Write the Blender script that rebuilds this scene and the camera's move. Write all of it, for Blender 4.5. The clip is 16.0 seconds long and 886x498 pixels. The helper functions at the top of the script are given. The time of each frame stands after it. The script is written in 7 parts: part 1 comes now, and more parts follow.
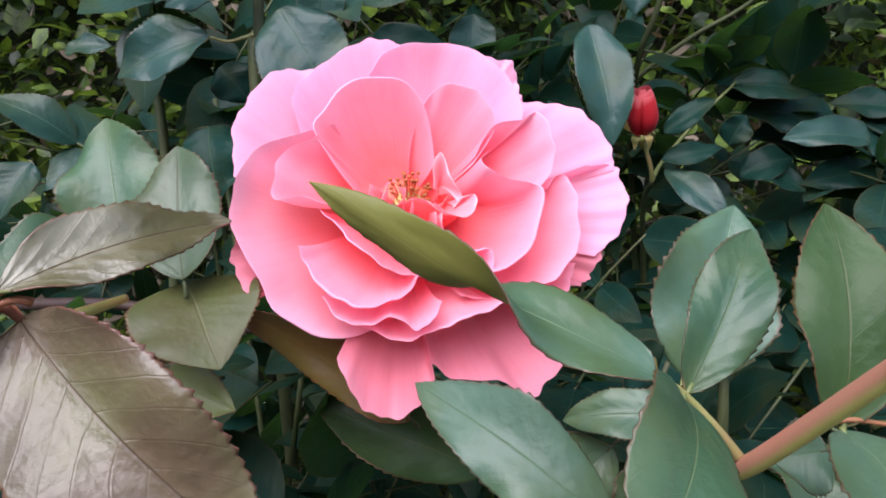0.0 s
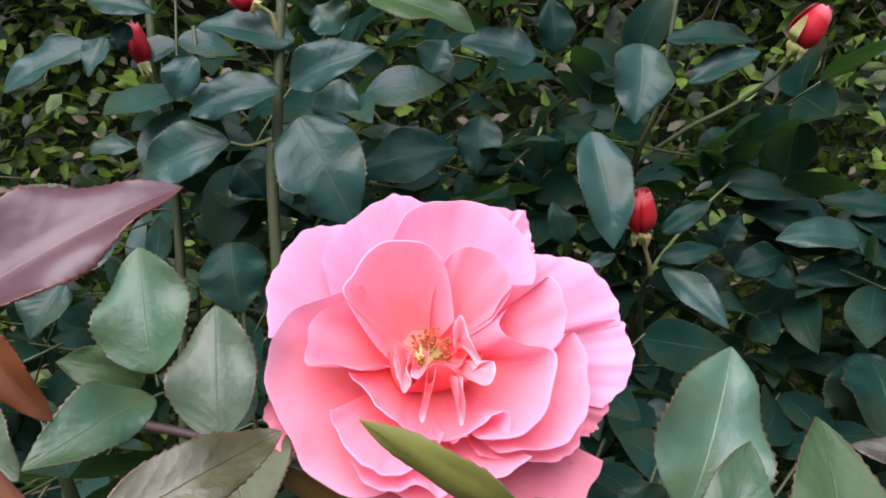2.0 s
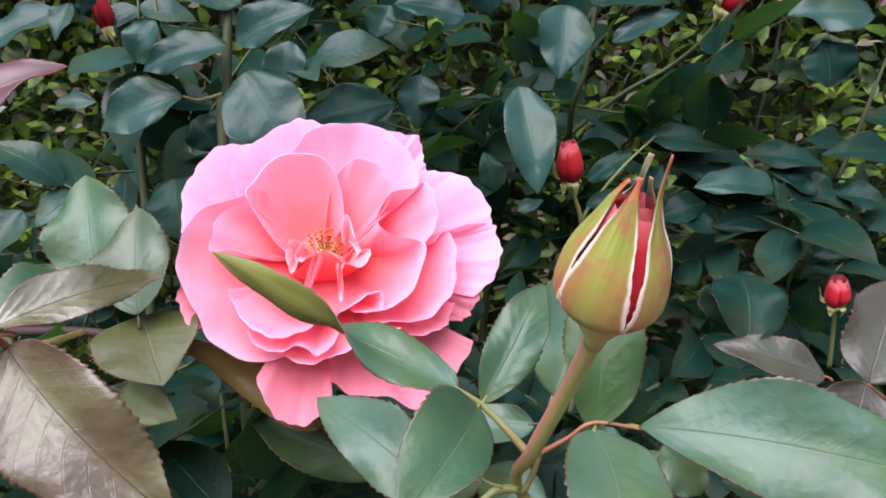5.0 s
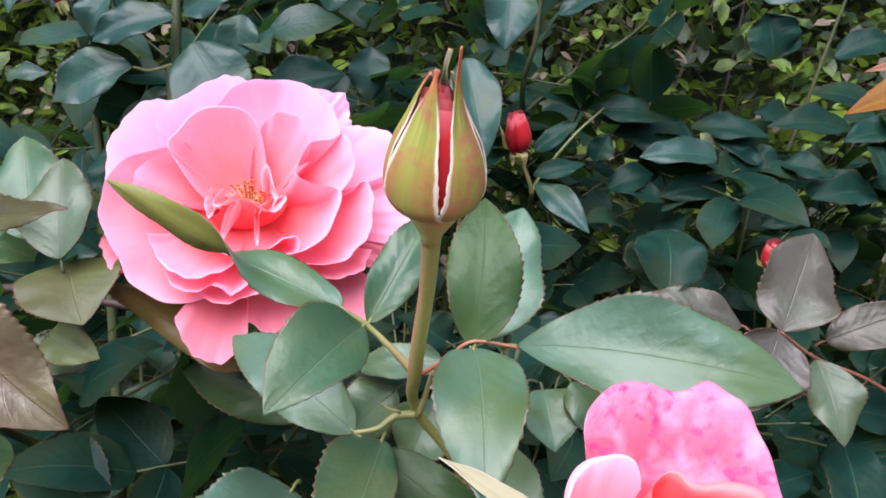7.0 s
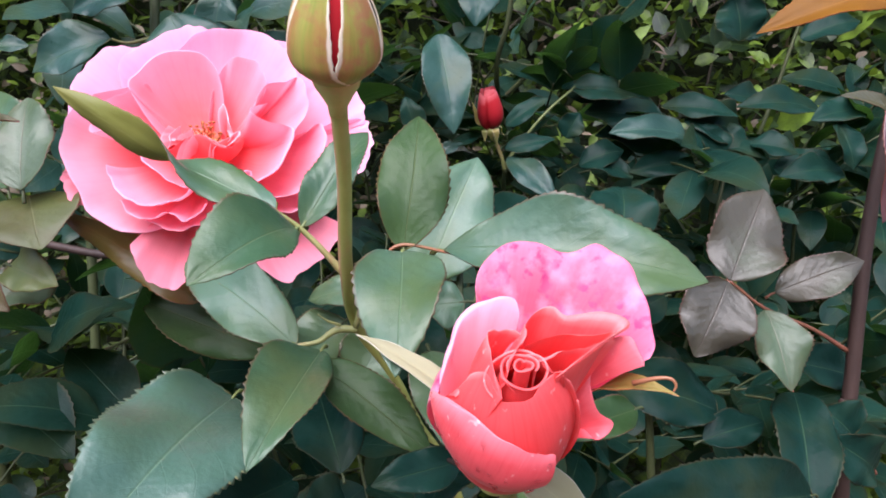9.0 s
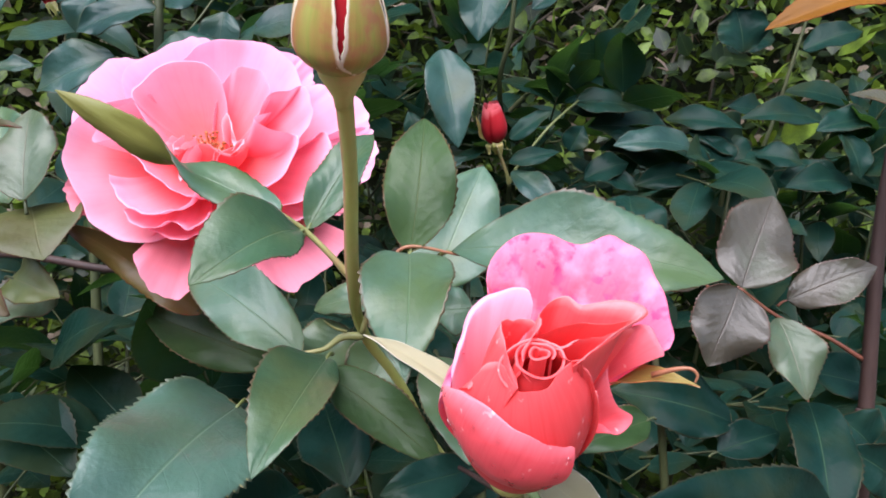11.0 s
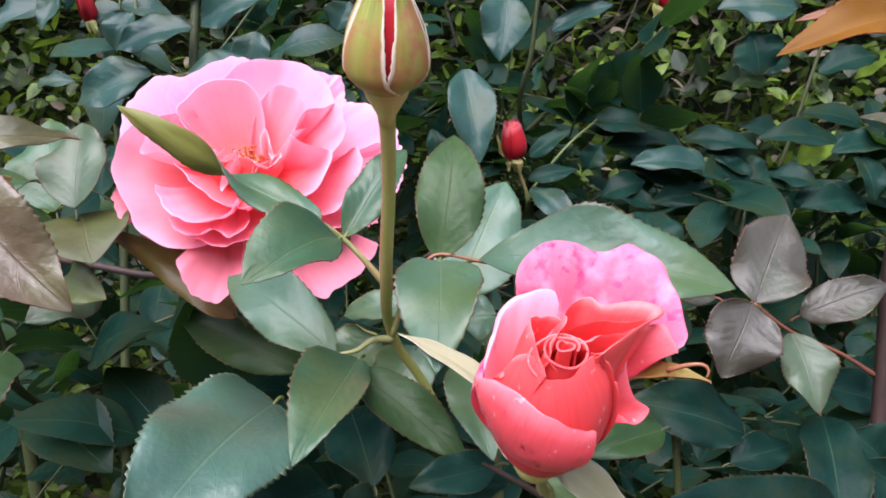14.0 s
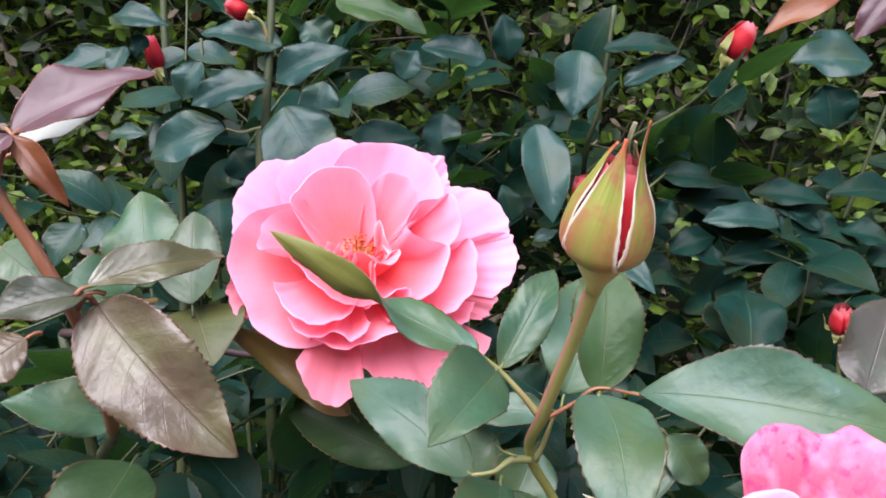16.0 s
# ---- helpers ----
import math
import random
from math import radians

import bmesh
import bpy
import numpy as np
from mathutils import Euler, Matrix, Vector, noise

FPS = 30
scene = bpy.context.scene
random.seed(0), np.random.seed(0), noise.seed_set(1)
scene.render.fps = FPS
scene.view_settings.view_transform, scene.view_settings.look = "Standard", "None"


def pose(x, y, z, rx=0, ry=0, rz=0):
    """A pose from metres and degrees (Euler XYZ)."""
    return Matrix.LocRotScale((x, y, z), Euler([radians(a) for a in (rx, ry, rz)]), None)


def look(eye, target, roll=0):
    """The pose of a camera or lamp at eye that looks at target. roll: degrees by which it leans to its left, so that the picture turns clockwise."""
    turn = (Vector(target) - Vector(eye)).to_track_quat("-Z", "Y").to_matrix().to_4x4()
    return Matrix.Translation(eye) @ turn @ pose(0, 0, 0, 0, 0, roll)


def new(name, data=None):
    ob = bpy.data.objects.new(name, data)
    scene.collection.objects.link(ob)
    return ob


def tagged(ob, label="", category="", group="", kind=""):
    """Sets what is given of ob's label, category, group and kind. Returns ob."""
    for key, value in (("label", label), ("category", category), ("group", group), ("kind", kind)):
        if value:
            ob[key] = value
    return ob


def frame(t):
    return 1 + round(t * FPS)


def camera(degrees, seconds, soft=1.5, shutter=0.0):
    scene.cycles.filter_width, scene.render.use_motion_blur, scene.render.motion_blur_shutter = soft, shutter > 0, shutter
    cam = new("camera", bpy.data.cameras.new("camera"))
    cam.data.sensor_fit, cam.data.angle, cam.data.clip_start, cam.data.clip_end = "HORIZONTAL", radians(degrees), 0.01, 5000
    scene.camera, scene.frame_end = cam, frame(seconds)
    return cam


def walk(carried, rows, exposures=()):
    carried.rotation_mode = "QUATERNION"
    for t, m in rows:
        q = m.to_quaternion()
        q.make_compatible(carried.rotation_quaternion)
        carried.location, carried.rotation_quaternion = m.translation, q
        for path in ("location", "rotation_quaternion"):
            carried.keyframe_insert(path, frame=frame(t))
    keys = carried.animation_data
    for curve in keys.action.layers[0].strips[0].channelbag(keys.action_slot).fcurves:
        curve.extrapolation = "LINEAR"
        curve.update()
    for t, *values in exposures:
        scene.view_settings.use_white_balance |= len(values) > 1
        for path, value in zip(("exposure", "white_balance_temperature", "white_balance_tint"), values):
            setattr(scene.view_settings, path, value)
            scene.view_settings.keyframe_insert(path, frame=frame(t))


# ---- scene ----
cam = camera(65.0, 16.0, soft=1.8)
PATH = [
    (0, (0.02385, 0.01169, 1.01717), (0.00381, 1.98541, 0.69464), -0.886),
    (0.5, (0.02386, 0.01016, 1.02322), (0.01911, 1.98795, 0.72605), -0.509),
    (1, (0.02017, 0.00427, 1.02996), (0.01720, 1.98498, 0.75291), -0.300),
    (1.5, (0.01631, 0.00269, 1.04285), (0.02265, 1.98867, 0.80654), -0.097),
    (2, (0.01602, 0.00198, 1.05748), (0.01531, 1.98893, 0.82936), 0.086),
    (2.5, (0.01434, -0.00354, 1.06492), (-0.01576, 1.98536, 0.85663), 0.106),
    (3, (0.02590, -0.00868, 1.05776), (-0.00752, 1.97764, 0.82667), -0.065),
    (3.5, (0.03451, -0.02277, 1.04696), (-0.00540, 1.96264, 0.80917), 0.448),
    (3.7, (0.04046, -0.02808, 1.04078), (-0.00709, 1.95848, 0.81422), 0.002),
    (5.8, (0.06565, -0.04157, 1.02865), (0.08315, 1.94051, 0.76207), -0.387),
    (6, (0.07024, -0.04320, 1.02687), (0.08822, 1.93875, 0.75938), -0.511),
    (6.5, (0.08019, -0.04713, 1.02053), (0.11676, 1.93371, 0.74677), -0.318),
    (7, (0.08442, -0.05142, 1.01556), (0.11121, 1.92984, 0.74376), -0.587),
    (7.5, (0.08965, -0.05241, 1.00879), (0.11095, 1.92769, 0.72814), -0.362),
    (8, (0.09613, -0.05346, 1.00120), (0.12045, 1.92604, 0.71659), -0.712),
    (8.5, (0.10150, -0.05874, 0.99521), (0.12426, 1.92284, 0.72532), -1.056),
    (9, (0.10388, -0.06546, 0.98683), (0.13110, 1.92074, 0.75390), -0.455),
    (9.2, (0.10671, -0.06638, 0.98658), (0.13369, 1.92241, 0.77683), -0.987),
    (11.3, (0.10021, -0.06121, 0.97995), (0.11676, 1.93210, 0.81739), -1.132),
    (11.5, (0.09796, -0.06075, 0.98252), (0.10630, 1.93295, 0.82412), -0.964),
    (12, (0.09353, -0.06088, 0.98816), (0.08722, 1.93362, 0.84012), -1.304),
    (12.5, (0.09586, -0.06572, 0.97337), (0.08024, 1.92796, 0.81524), -1.253),
    (13, (0.10458, -0.06903, 0.96772), (0.07989, 1.92453, 0.80935), -1.649),
    (13.5, (0.10819, -0.07204, 0.96803), (0.09533, 1.92279, 0.82492), -1.045),
    (14, (0.09844, -0.07575, 0.97879), (0.07537, 1.92068, 0.86165), -0.392),
    (14.5, (0.07713, -0.07520, 0.98386), (0.02888, 1.92131, 0.87616), 0.596),
    (15, (0.06678, -0.07225, 0.99263), (0.01528, 1.92379, 0.87778), 1.062),
    (15.5, (0.06068, -0.06663, 0.99946), (0.01152, 1.92984, 0.89119), 1.008),
    (16, (0.05481, -0.06788, 1.01461), (0.00332, 1.92909, 0.91723), 0.418),
]
walk(cam, [(t, look(eye, target, roll)) for t, eye, target, roll in PATH], [(0.0, 1.26), (2.0, 1.22), (2.5, 1.32), (3.0, 1.48), (3.5, 1.54), (6.0, 1.38), (7.0, 1.6), (8.0, 1.70), (9.0, 1.58), (16.0, 1.58)])

# ---- world, sun ----
world = bpy.data.worlds.new("sky")
scene.world = world
world.use_nodes = True
wn, wl = world.node_tree.nodes, world.node_tree.links
sky = wn.new("ShaderNodeTexSky")
sky.sky_type, sky.sun_disc = "NISHITA", False
sky.sun_elevation, sky.sun_rotation = radians(52), radians(196)
sky.air_density, sky.dust_density = 1.0, 1.2
wl.new(sky.outputs[0], wn["Background"].inputs[0])
wn["Background"].inputs[1].default_value = 0.13
sun = new("sun", bpy.data.lights.new("sun", "SUN"))
sun.data.energy, sun.data.angle, sun.data.color = 2.5, radians(60), (1.0, 0.95, 1.05)
sun.matrix_world = look((-0.8, -2.7, 4.7), (0, 0.2, 1.0))


# ---- materials ----
def material(name):
    m = bpy.data.materials.new(name)
    m.use_nodes = True
    return m, m.node_tree.nodes, m.node_tree.links, m.node_tree.nodes["Principled BSDF"]


def noise_node(n, l, scale, detail=4.0, coords=None):
    t = n.new("ShaderNodeTexNoise")
    t.inputs["Scale"].default_value, t.inputs["Detail"].default_value = scale, detail
    if coords is not None:
        l.new(coords, t.inputs["Vector"])
    return t.outputs["Fac"]


def ramp(n, l, fac, stops):
    r = n.new("ShaderNodeValToRGB")
    while len(r.color_ramp.elements) < len(stops):
        r.color_ramp.elements.new(0.5)
    for e, (p, c) in zip(r.color_ramp.elements, stops):
        e.position, e.color = p, (*c, 1) if len(c) == 3 else c
    l.new(fac, r.inputs[0])
    return r.outputs[0]


def maths(n, l, op, a, b=None, clamp=False):
    m = n.new("ShaderNodeMath")
    m.operation, m.use_clamp = op, clamp
    for i, v in enumerate((a, b)):
        if v is None:
            continue
        if isinstance(v, (int, float)):
            m.inputs[i].default_value = v
        else:
            l.new(v, m.inputs[i])
    return m.outputs[0]


def mix(n, l, fac, a, b):
    m = n.new("ShaderNodeMix")
    m.data_type = "RGBA"
    for i, v in ((0, fac), (6, a), (7, b)):
        if isinstance(v, (int, float)):
            m.inputs[i].default_value = v
        elif isinstance(v, tuple):
            m.inputs[i].default_value = (*v, 1)
        else:
            l.new(v, m.inputs[i])
    return m.outputs[2]


def translucent(n, l, bsdf, colour, share):
    t, mx = n.new("ShaderNodeBsdfTranslucent"), n.new("ShaderNodeMixShader")
    if isinstance(colour, tuple):
        t.inputs[0].default_value = (*colour, 1)
    else:
        l.new(colour, t.inputs[0])
    mx.inputs[0].default_value = share
    l.new(bsdf.outputs[0], mx.inputs[1])
    l.new(t.outputs[0], mx.inputs[2])
    l.new(mx.outputs[0], n["Material Output"].inputs[0])


def leaf_material(name, dark, light, rib, edge, through_colour, rough=0.42, share=0.18, blotch=None, veins=0.3, island=False, margin=0.93, spread=0.75, gloss=0.5, tones=(0.2, 0.85), lines=0.12, patch=(0.5, 0.68)):
    m, n, l, b = material(name)
    uv = n.new("ShaderNodeUVMap")
    sep = n.new("ShaderNodeSeparateXYZ")
    l.new(uv.outputs[0], sep.inputs[0])
    across = maths(n, l, "ABSOLUTE", maths(n, l, "MULTIPLY", maths(n, l, "SUBTRACT", sep.outputs[0], 0.5), 2.0))
    place = n.new("ShaderNodeTexCoord").outputs["Object"]
    big, fine = noise_node(n, l, 48, 4, place), noise_node(n, l, 420, 5, place)
    if island:
        rand = n.new("ShaderNodeNewGeometry").outputs["Random Per Island"]
    else:
        rand = n.new("ShaderNodeObjectInfo").outputs["Random"]
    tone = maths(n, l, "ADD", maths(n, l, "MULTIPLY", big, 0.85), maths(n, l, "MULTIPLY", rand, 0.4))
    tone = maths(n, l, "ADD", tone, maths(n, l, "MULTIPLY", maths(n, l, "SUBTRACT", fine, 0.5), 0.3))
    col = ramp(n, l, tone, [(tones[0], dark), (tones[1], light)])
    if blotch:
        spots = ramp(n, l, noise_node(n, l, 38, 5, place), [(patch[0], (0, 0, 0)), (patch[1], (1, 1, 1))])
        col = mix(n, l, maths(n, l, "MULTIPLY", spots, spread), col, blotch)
    # side veins slant forward from the midrib
    wave = maths(n, l, "SUBTRACT", maths(n, l, "MULTIPLY", sep.outputs[1], 9.0), maths(n, l, "MULTIPLY", across, 2.2))
    wob = maths(n, l, "ADD", wave, maths(n, l, "MULTIPLY", big, 0.7))
    tri = maths(n, l, "ABSOLUTE", maths(n, l, "SUBTRACT", maths(n, l, "FRACT", wob), 0.5))
    vein = maths(n, l, "SUBTRACT", 1.0, maths(n, l, "MULTIPLY", tri, 22.0), True)
    ribm = maths(n, l, "SUBTRACT", 1.0, maths(n, l, "MULTIPLY", across, 34.0), True)
    col = mix(n, l, maths(n, l, "MULTIPLY", vein, lines), col, rib)
    col = mix(n, l, maths(n, l, "MULTIPLY", ribm, 0.8), col, rib)
    rim = ramp(n, l, across, [(margin, (0, 0, 0)), (min(1.0, margin + 0.07), (1, 1, 1))])
    col = mix(n, l, maths(n, l, "MULTIPLY", rim, 0.8), col, edge)
    l.new(col, b.inputs["Base Color"])
    l.new(maths(n, l, "ADD", maths(n, l, "MULTIPLY", fine, 0.22), rough - 0.1), b.inputs["Roughness"])
    b.inputs["Specular IOR Level"].default_value = gloss
    quilt = noise_node(n, l, 58, 1.2, place)
    pillow = maths(n, l, "MULTIPLY", maths(n, l, "SUBTRACT", 0.25, maths(n, l, "POWER", maths(n, l, "SUBTRACT", 0.5, tri), 2.0)), ramp(n, l, across, [(0.05, (0, 0, 0)), (0.35, (1, 1, 1)), (0.8, (0.5, 0.5, 0.5))]))
    relief = maths(n, l, "ADD", maths(n, l, "SUBTRACT", maths(n, l, "MULTIPLY", quilt, 1.5), maths(n, l, "MULTIPLY", vein, 0.045)), maths(n, l, "MULTIPLY", fine, 0.3))
    relief = maths(n, l, "SUBTRACT", relief, maths(n, l, "MULTIPLY", ribm, 0.18))
    relief = maths(n, l, "ADD", relief, maths(n, l, "MULTIPLY", pillow, -0.4))
    bump = n.new("ShaderNodeBump")
    bump.inputs["Strength"].default_value, bump.inputs["Distance"].default_value = veins, 0.0012
    l.new(relief, bump.inputs["Height"])
    l.new(bump.outputs[0], b.inputs["Normal"])
    translucent(n, l, b, through_colour, share)
    return m


LEAF = leaf_material("leaf_green", (0.036, 0.088, 0.057), (0.096, 0.172, 0.108), (0.12, 0.19, 0.10), (0.11, 0.04, 0.025), (0.12, 0.28, 0.05), rough=0.37, blotch=(0.072, 0.112, 0.034), spread=0.75, veins=0.6, gloss=0.5, lines=0.05, patch=(0.42, 0.62))
# dark green lowered to near black: the bush's shade is in this colour
LEAF_SHADED = leaf_material("leaf_dark_green_shaded", (0.003, 0.016, 0.013), (0.011, 0.039, 0.029), (0.05, 0.10, 0.05), (0.05, 0.04, 0.02), (0.08, 0.20, 0.03), rough=0.31, blotch=(0.03, 0.038, 0.014), spread=0.5, gloss=0.09, veins=0.8, lines=0.04)
LEAF_FRESH = leaf_material("leaf_fresh_green", (0.06, 0.12, 0.03), (0.13, 0.22, 0.06), (0.2, 0.26, 0.09), (0.16, 0.05, 0.02), (0.25, 0.38, 0.04))
LEAF_OLIVE = leaf_material("leaf_olive", (0.07, 0.10, 0.03), (0.145, 0.165, 0.055), (0.2, 0.17, 0.08), (0.16, 0.05, 0.03), (0.26, 0.28, 0.05), rough=0.45, blotch=(0.15, 0.095, 0.05), spread=0.5, gloss=0.4)
LEAF_BRONZE = leaf_material("leaf_bronze", (0.076, 0.046, 0.028), (0.158, 0.120, 0.072), (0.12, 0.085, 0.055), (0.15, 0.05, 0.035), (0.34, 0.20, 0.06), rough=0.36, blotch=(0.135, 0.130, 0.056), spread=0.75, veins=1.1, gloss=0.68, lines=0.05)
LEAF_PURPLE = leaf_material("leaf_purple_bronze", (0.065, 0.028, 0.034), (0.12, 0.058, 0.062), (0.16, 0.07, 0.06), (0.22, 0.06, 0.03), (0.35, 0.10, 0.05), rough=0.36)
LEAF_GREY = leaf_material("leaf_grey_bronze", (0.036, 0.032, 0.023), (0.076, 0.068, 0.050), (0.06, 0.036, 0.024), (0.12, 0.05, 0.035), (0.28, 0.17, 0.1), rough=0.38, blotch=(0.066, 0.078, 0.046), veins=1.0, gloss=0.5, lines=0.55)
LEAF_DULL = leaf_material("leaf_dull_green_bronze", (0.042, 0.046, 0.026), (0.090, 0.094, 0.056), (0.07, 0.05, 0.03), (0.12, 0.05, 0.03), (0.2, 0.17, 0.06), rough=0.34, blotch=(0.08, 0.06, 0.04), spread=0.6, veins=0.8, lines=0.3)
# olive leaf whose cream blotches are sky sheen painted into the colour
LEAF_SHEEN = leaf_material("leaf_olive_painted_sheen", (0.052, 0.052, 0.022), (0.105, 0.095, 0.045), (0.16, 0.10, 0.06), (0.16, 0.05, 0.03), (0.30, 0.26, 0.08), rough=0.32, blotch=(0.27, 0.25, 0.17), spread=0.85, gloss=0.9, veins=1.0, patch=(0.44, 0.54))
LEAF_AMBER = leaf_material("leaf_amber_olive", (0.050, 0.052, 0.012), (0.120, 0.090, 0.020), (0.2, 0.12, 0.04), (0.20, 0.05, 0.02), (0.3, 0.2, 0.03), rough=0.38, blotch=(0.15, 0.06, 0.02), spread=0.5)
LEAF_GREEN = leaf_material("leaf_soft_green", (0.026, 0.070, 0.036), (0.066, 0.134, 0.066), (0.12, 0.17, 0.08), (0.10, 0.045, 0.025), (0.12, 0.28, 0.05), rough=0.38, blotch=(0.085, 0.115, 0.040), spread=0.7, veins=0.7, gloss=0.48, lines=0.06, patch=(0.45, 0.66))
LEAF_AMBER_GREEN = leaf_material("leaf_brownish_olive_green", (0.050, 0.062, 0.018), (0.098, 0.108, 0.034), (0.14, 0.13, 0.06), (0.14, 0.05, 0.03), (0.24, 0.26, 0.05), rough=0.42, blotch=(0.085, 0.056, 0.026), spread=0.6, gloss=0.4, veins=0.6, lines=0.06)
LEAF_BLUE = leaf_material("leaf_bluish_green", (0.026, 0.070, 0.050), (0.066, 0.132, 0.096), (0.11, 0.18, 0.11), (0.085, 0.095, 0.050), (0.12, 0.28, 0.06), rough=0.36, blotch=(0.055, 0.095, 0.050), spread=0.6, veins=0.8, gloss=0.55, lines=0.06)
LEAF_DEEP = leaf_material("leaf_deep_olive_green", (0.020, 0.048, 0.016), (0.050, 0.092, 0.032), (0.10, 0.12, 0.05), (0.12, 0.045, 0.025), (0.14, 0.24, 0.04), rough=0.36, blotch=(0.030, 0.062, 0.034), spread=0.6, veins=0.7, gloss=0.2, lines=0.06)
LEAF_SAGE = leaf_material("leaf_sage_bronze_edge", (0.050, 0.080, 0.042), (0.104, 0.146, 0.080), (0.13, 0.11, 0.07), (0.14, 0.05, 0.035), (0.22, 0.26, 0.08), rough=0.38, blotch=(0.105, 0.090, 0.050), spread=0.6, veins=0.7, gloss=0.5, lines=0.08)
# pale underside, whitened further for the sky it reflects
LEAF_PALE = leaf_material("leaf_pale_underside_sheen", (0.34, 0.35, 0.30), (0.50, 0.51, 0.45), (0.42, 0.36, 0.30), (0.30, 0.12, 0.08), (0.40, 0.40, 0.20), rough=0.45, veins=0.6, gloss=0.5)
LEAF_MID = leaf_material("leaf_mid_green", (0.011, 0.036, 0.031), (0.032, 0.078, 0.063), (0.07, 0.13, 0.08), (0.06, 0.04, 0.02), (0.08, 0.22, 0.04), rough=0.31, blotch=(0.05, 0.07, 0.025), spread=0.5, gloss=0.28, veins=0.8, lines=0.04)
LEAF_RUST = leaf_material("leaf_rust_red", (0.14, 0.042, 0.018), (0.26, 0.090, 0.030), (0.26, 0.09, 0.04), (0.14, 0.03, 0.02), (0.5, 0.17, 0.03), rough=0.36, share=0.3)
LEAF_ORANGE = leaf_material("leaf_orange", (0.115, 0.044, 0.006), (0.20, 0.084, 0.010), (0.32, 0.14, 0.03), (0.2, 0.05, 0.02), (0.62, 0.26, 0.02), rough=0.45, share=0.22, gloss=0.15)
LEAF_BACK = leaf_material("leaf_underside", (0.13, 0.17, 0.07), (0.22, 0.25, 0.10), (0.28, 0.27, 0.12), (0.16, 0.05, 0.02), (0.25, 0.36, 0.05), rough=0.55)
LEAF_YELLOW = leaf_material("leaf_yellowish_underside", (0.165, 0.180, 0.036), (0.275, 0.265, 0.062), (0.29, 0.27, 0.09), (0.13, 0.045, 0.03), (0.42, 0.42, 0.05), rough=0.5, share=0.34, blotch=(0.17, 0.12, 0.05), spread=0.35)
# near-black end of the ramp stands in for dark gaps in the hedge
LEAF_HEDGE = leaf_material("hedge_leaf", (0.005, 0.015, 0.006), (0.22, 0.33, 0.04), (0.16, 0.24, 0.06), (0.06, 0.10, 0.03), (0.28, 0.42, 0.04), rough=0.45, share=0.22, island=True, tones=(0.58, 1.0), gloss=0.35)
LEAF_DRY = leaf_material("dry_leaf", (0.07, 0.05, 0.03), (0.27, 0.21, 0.15), (0.14, 0.08, 0.05), (0.12, 0.07, 0.04), (0.25, 0.14, 0.06), rough=0.7, island=True)
SEPAL = leaf_material("sepal_green", (0.30, 0.32, 0.09), (0.48, 0.45, 0.15), (0.36, 0.38, 0.11), (0.72, 0.60, 0.48), (0.4, 0.4, 0.06), rough=0.5, blotch=(0.50, 0.20, 0.11), veins=0.1, margin=0.84)


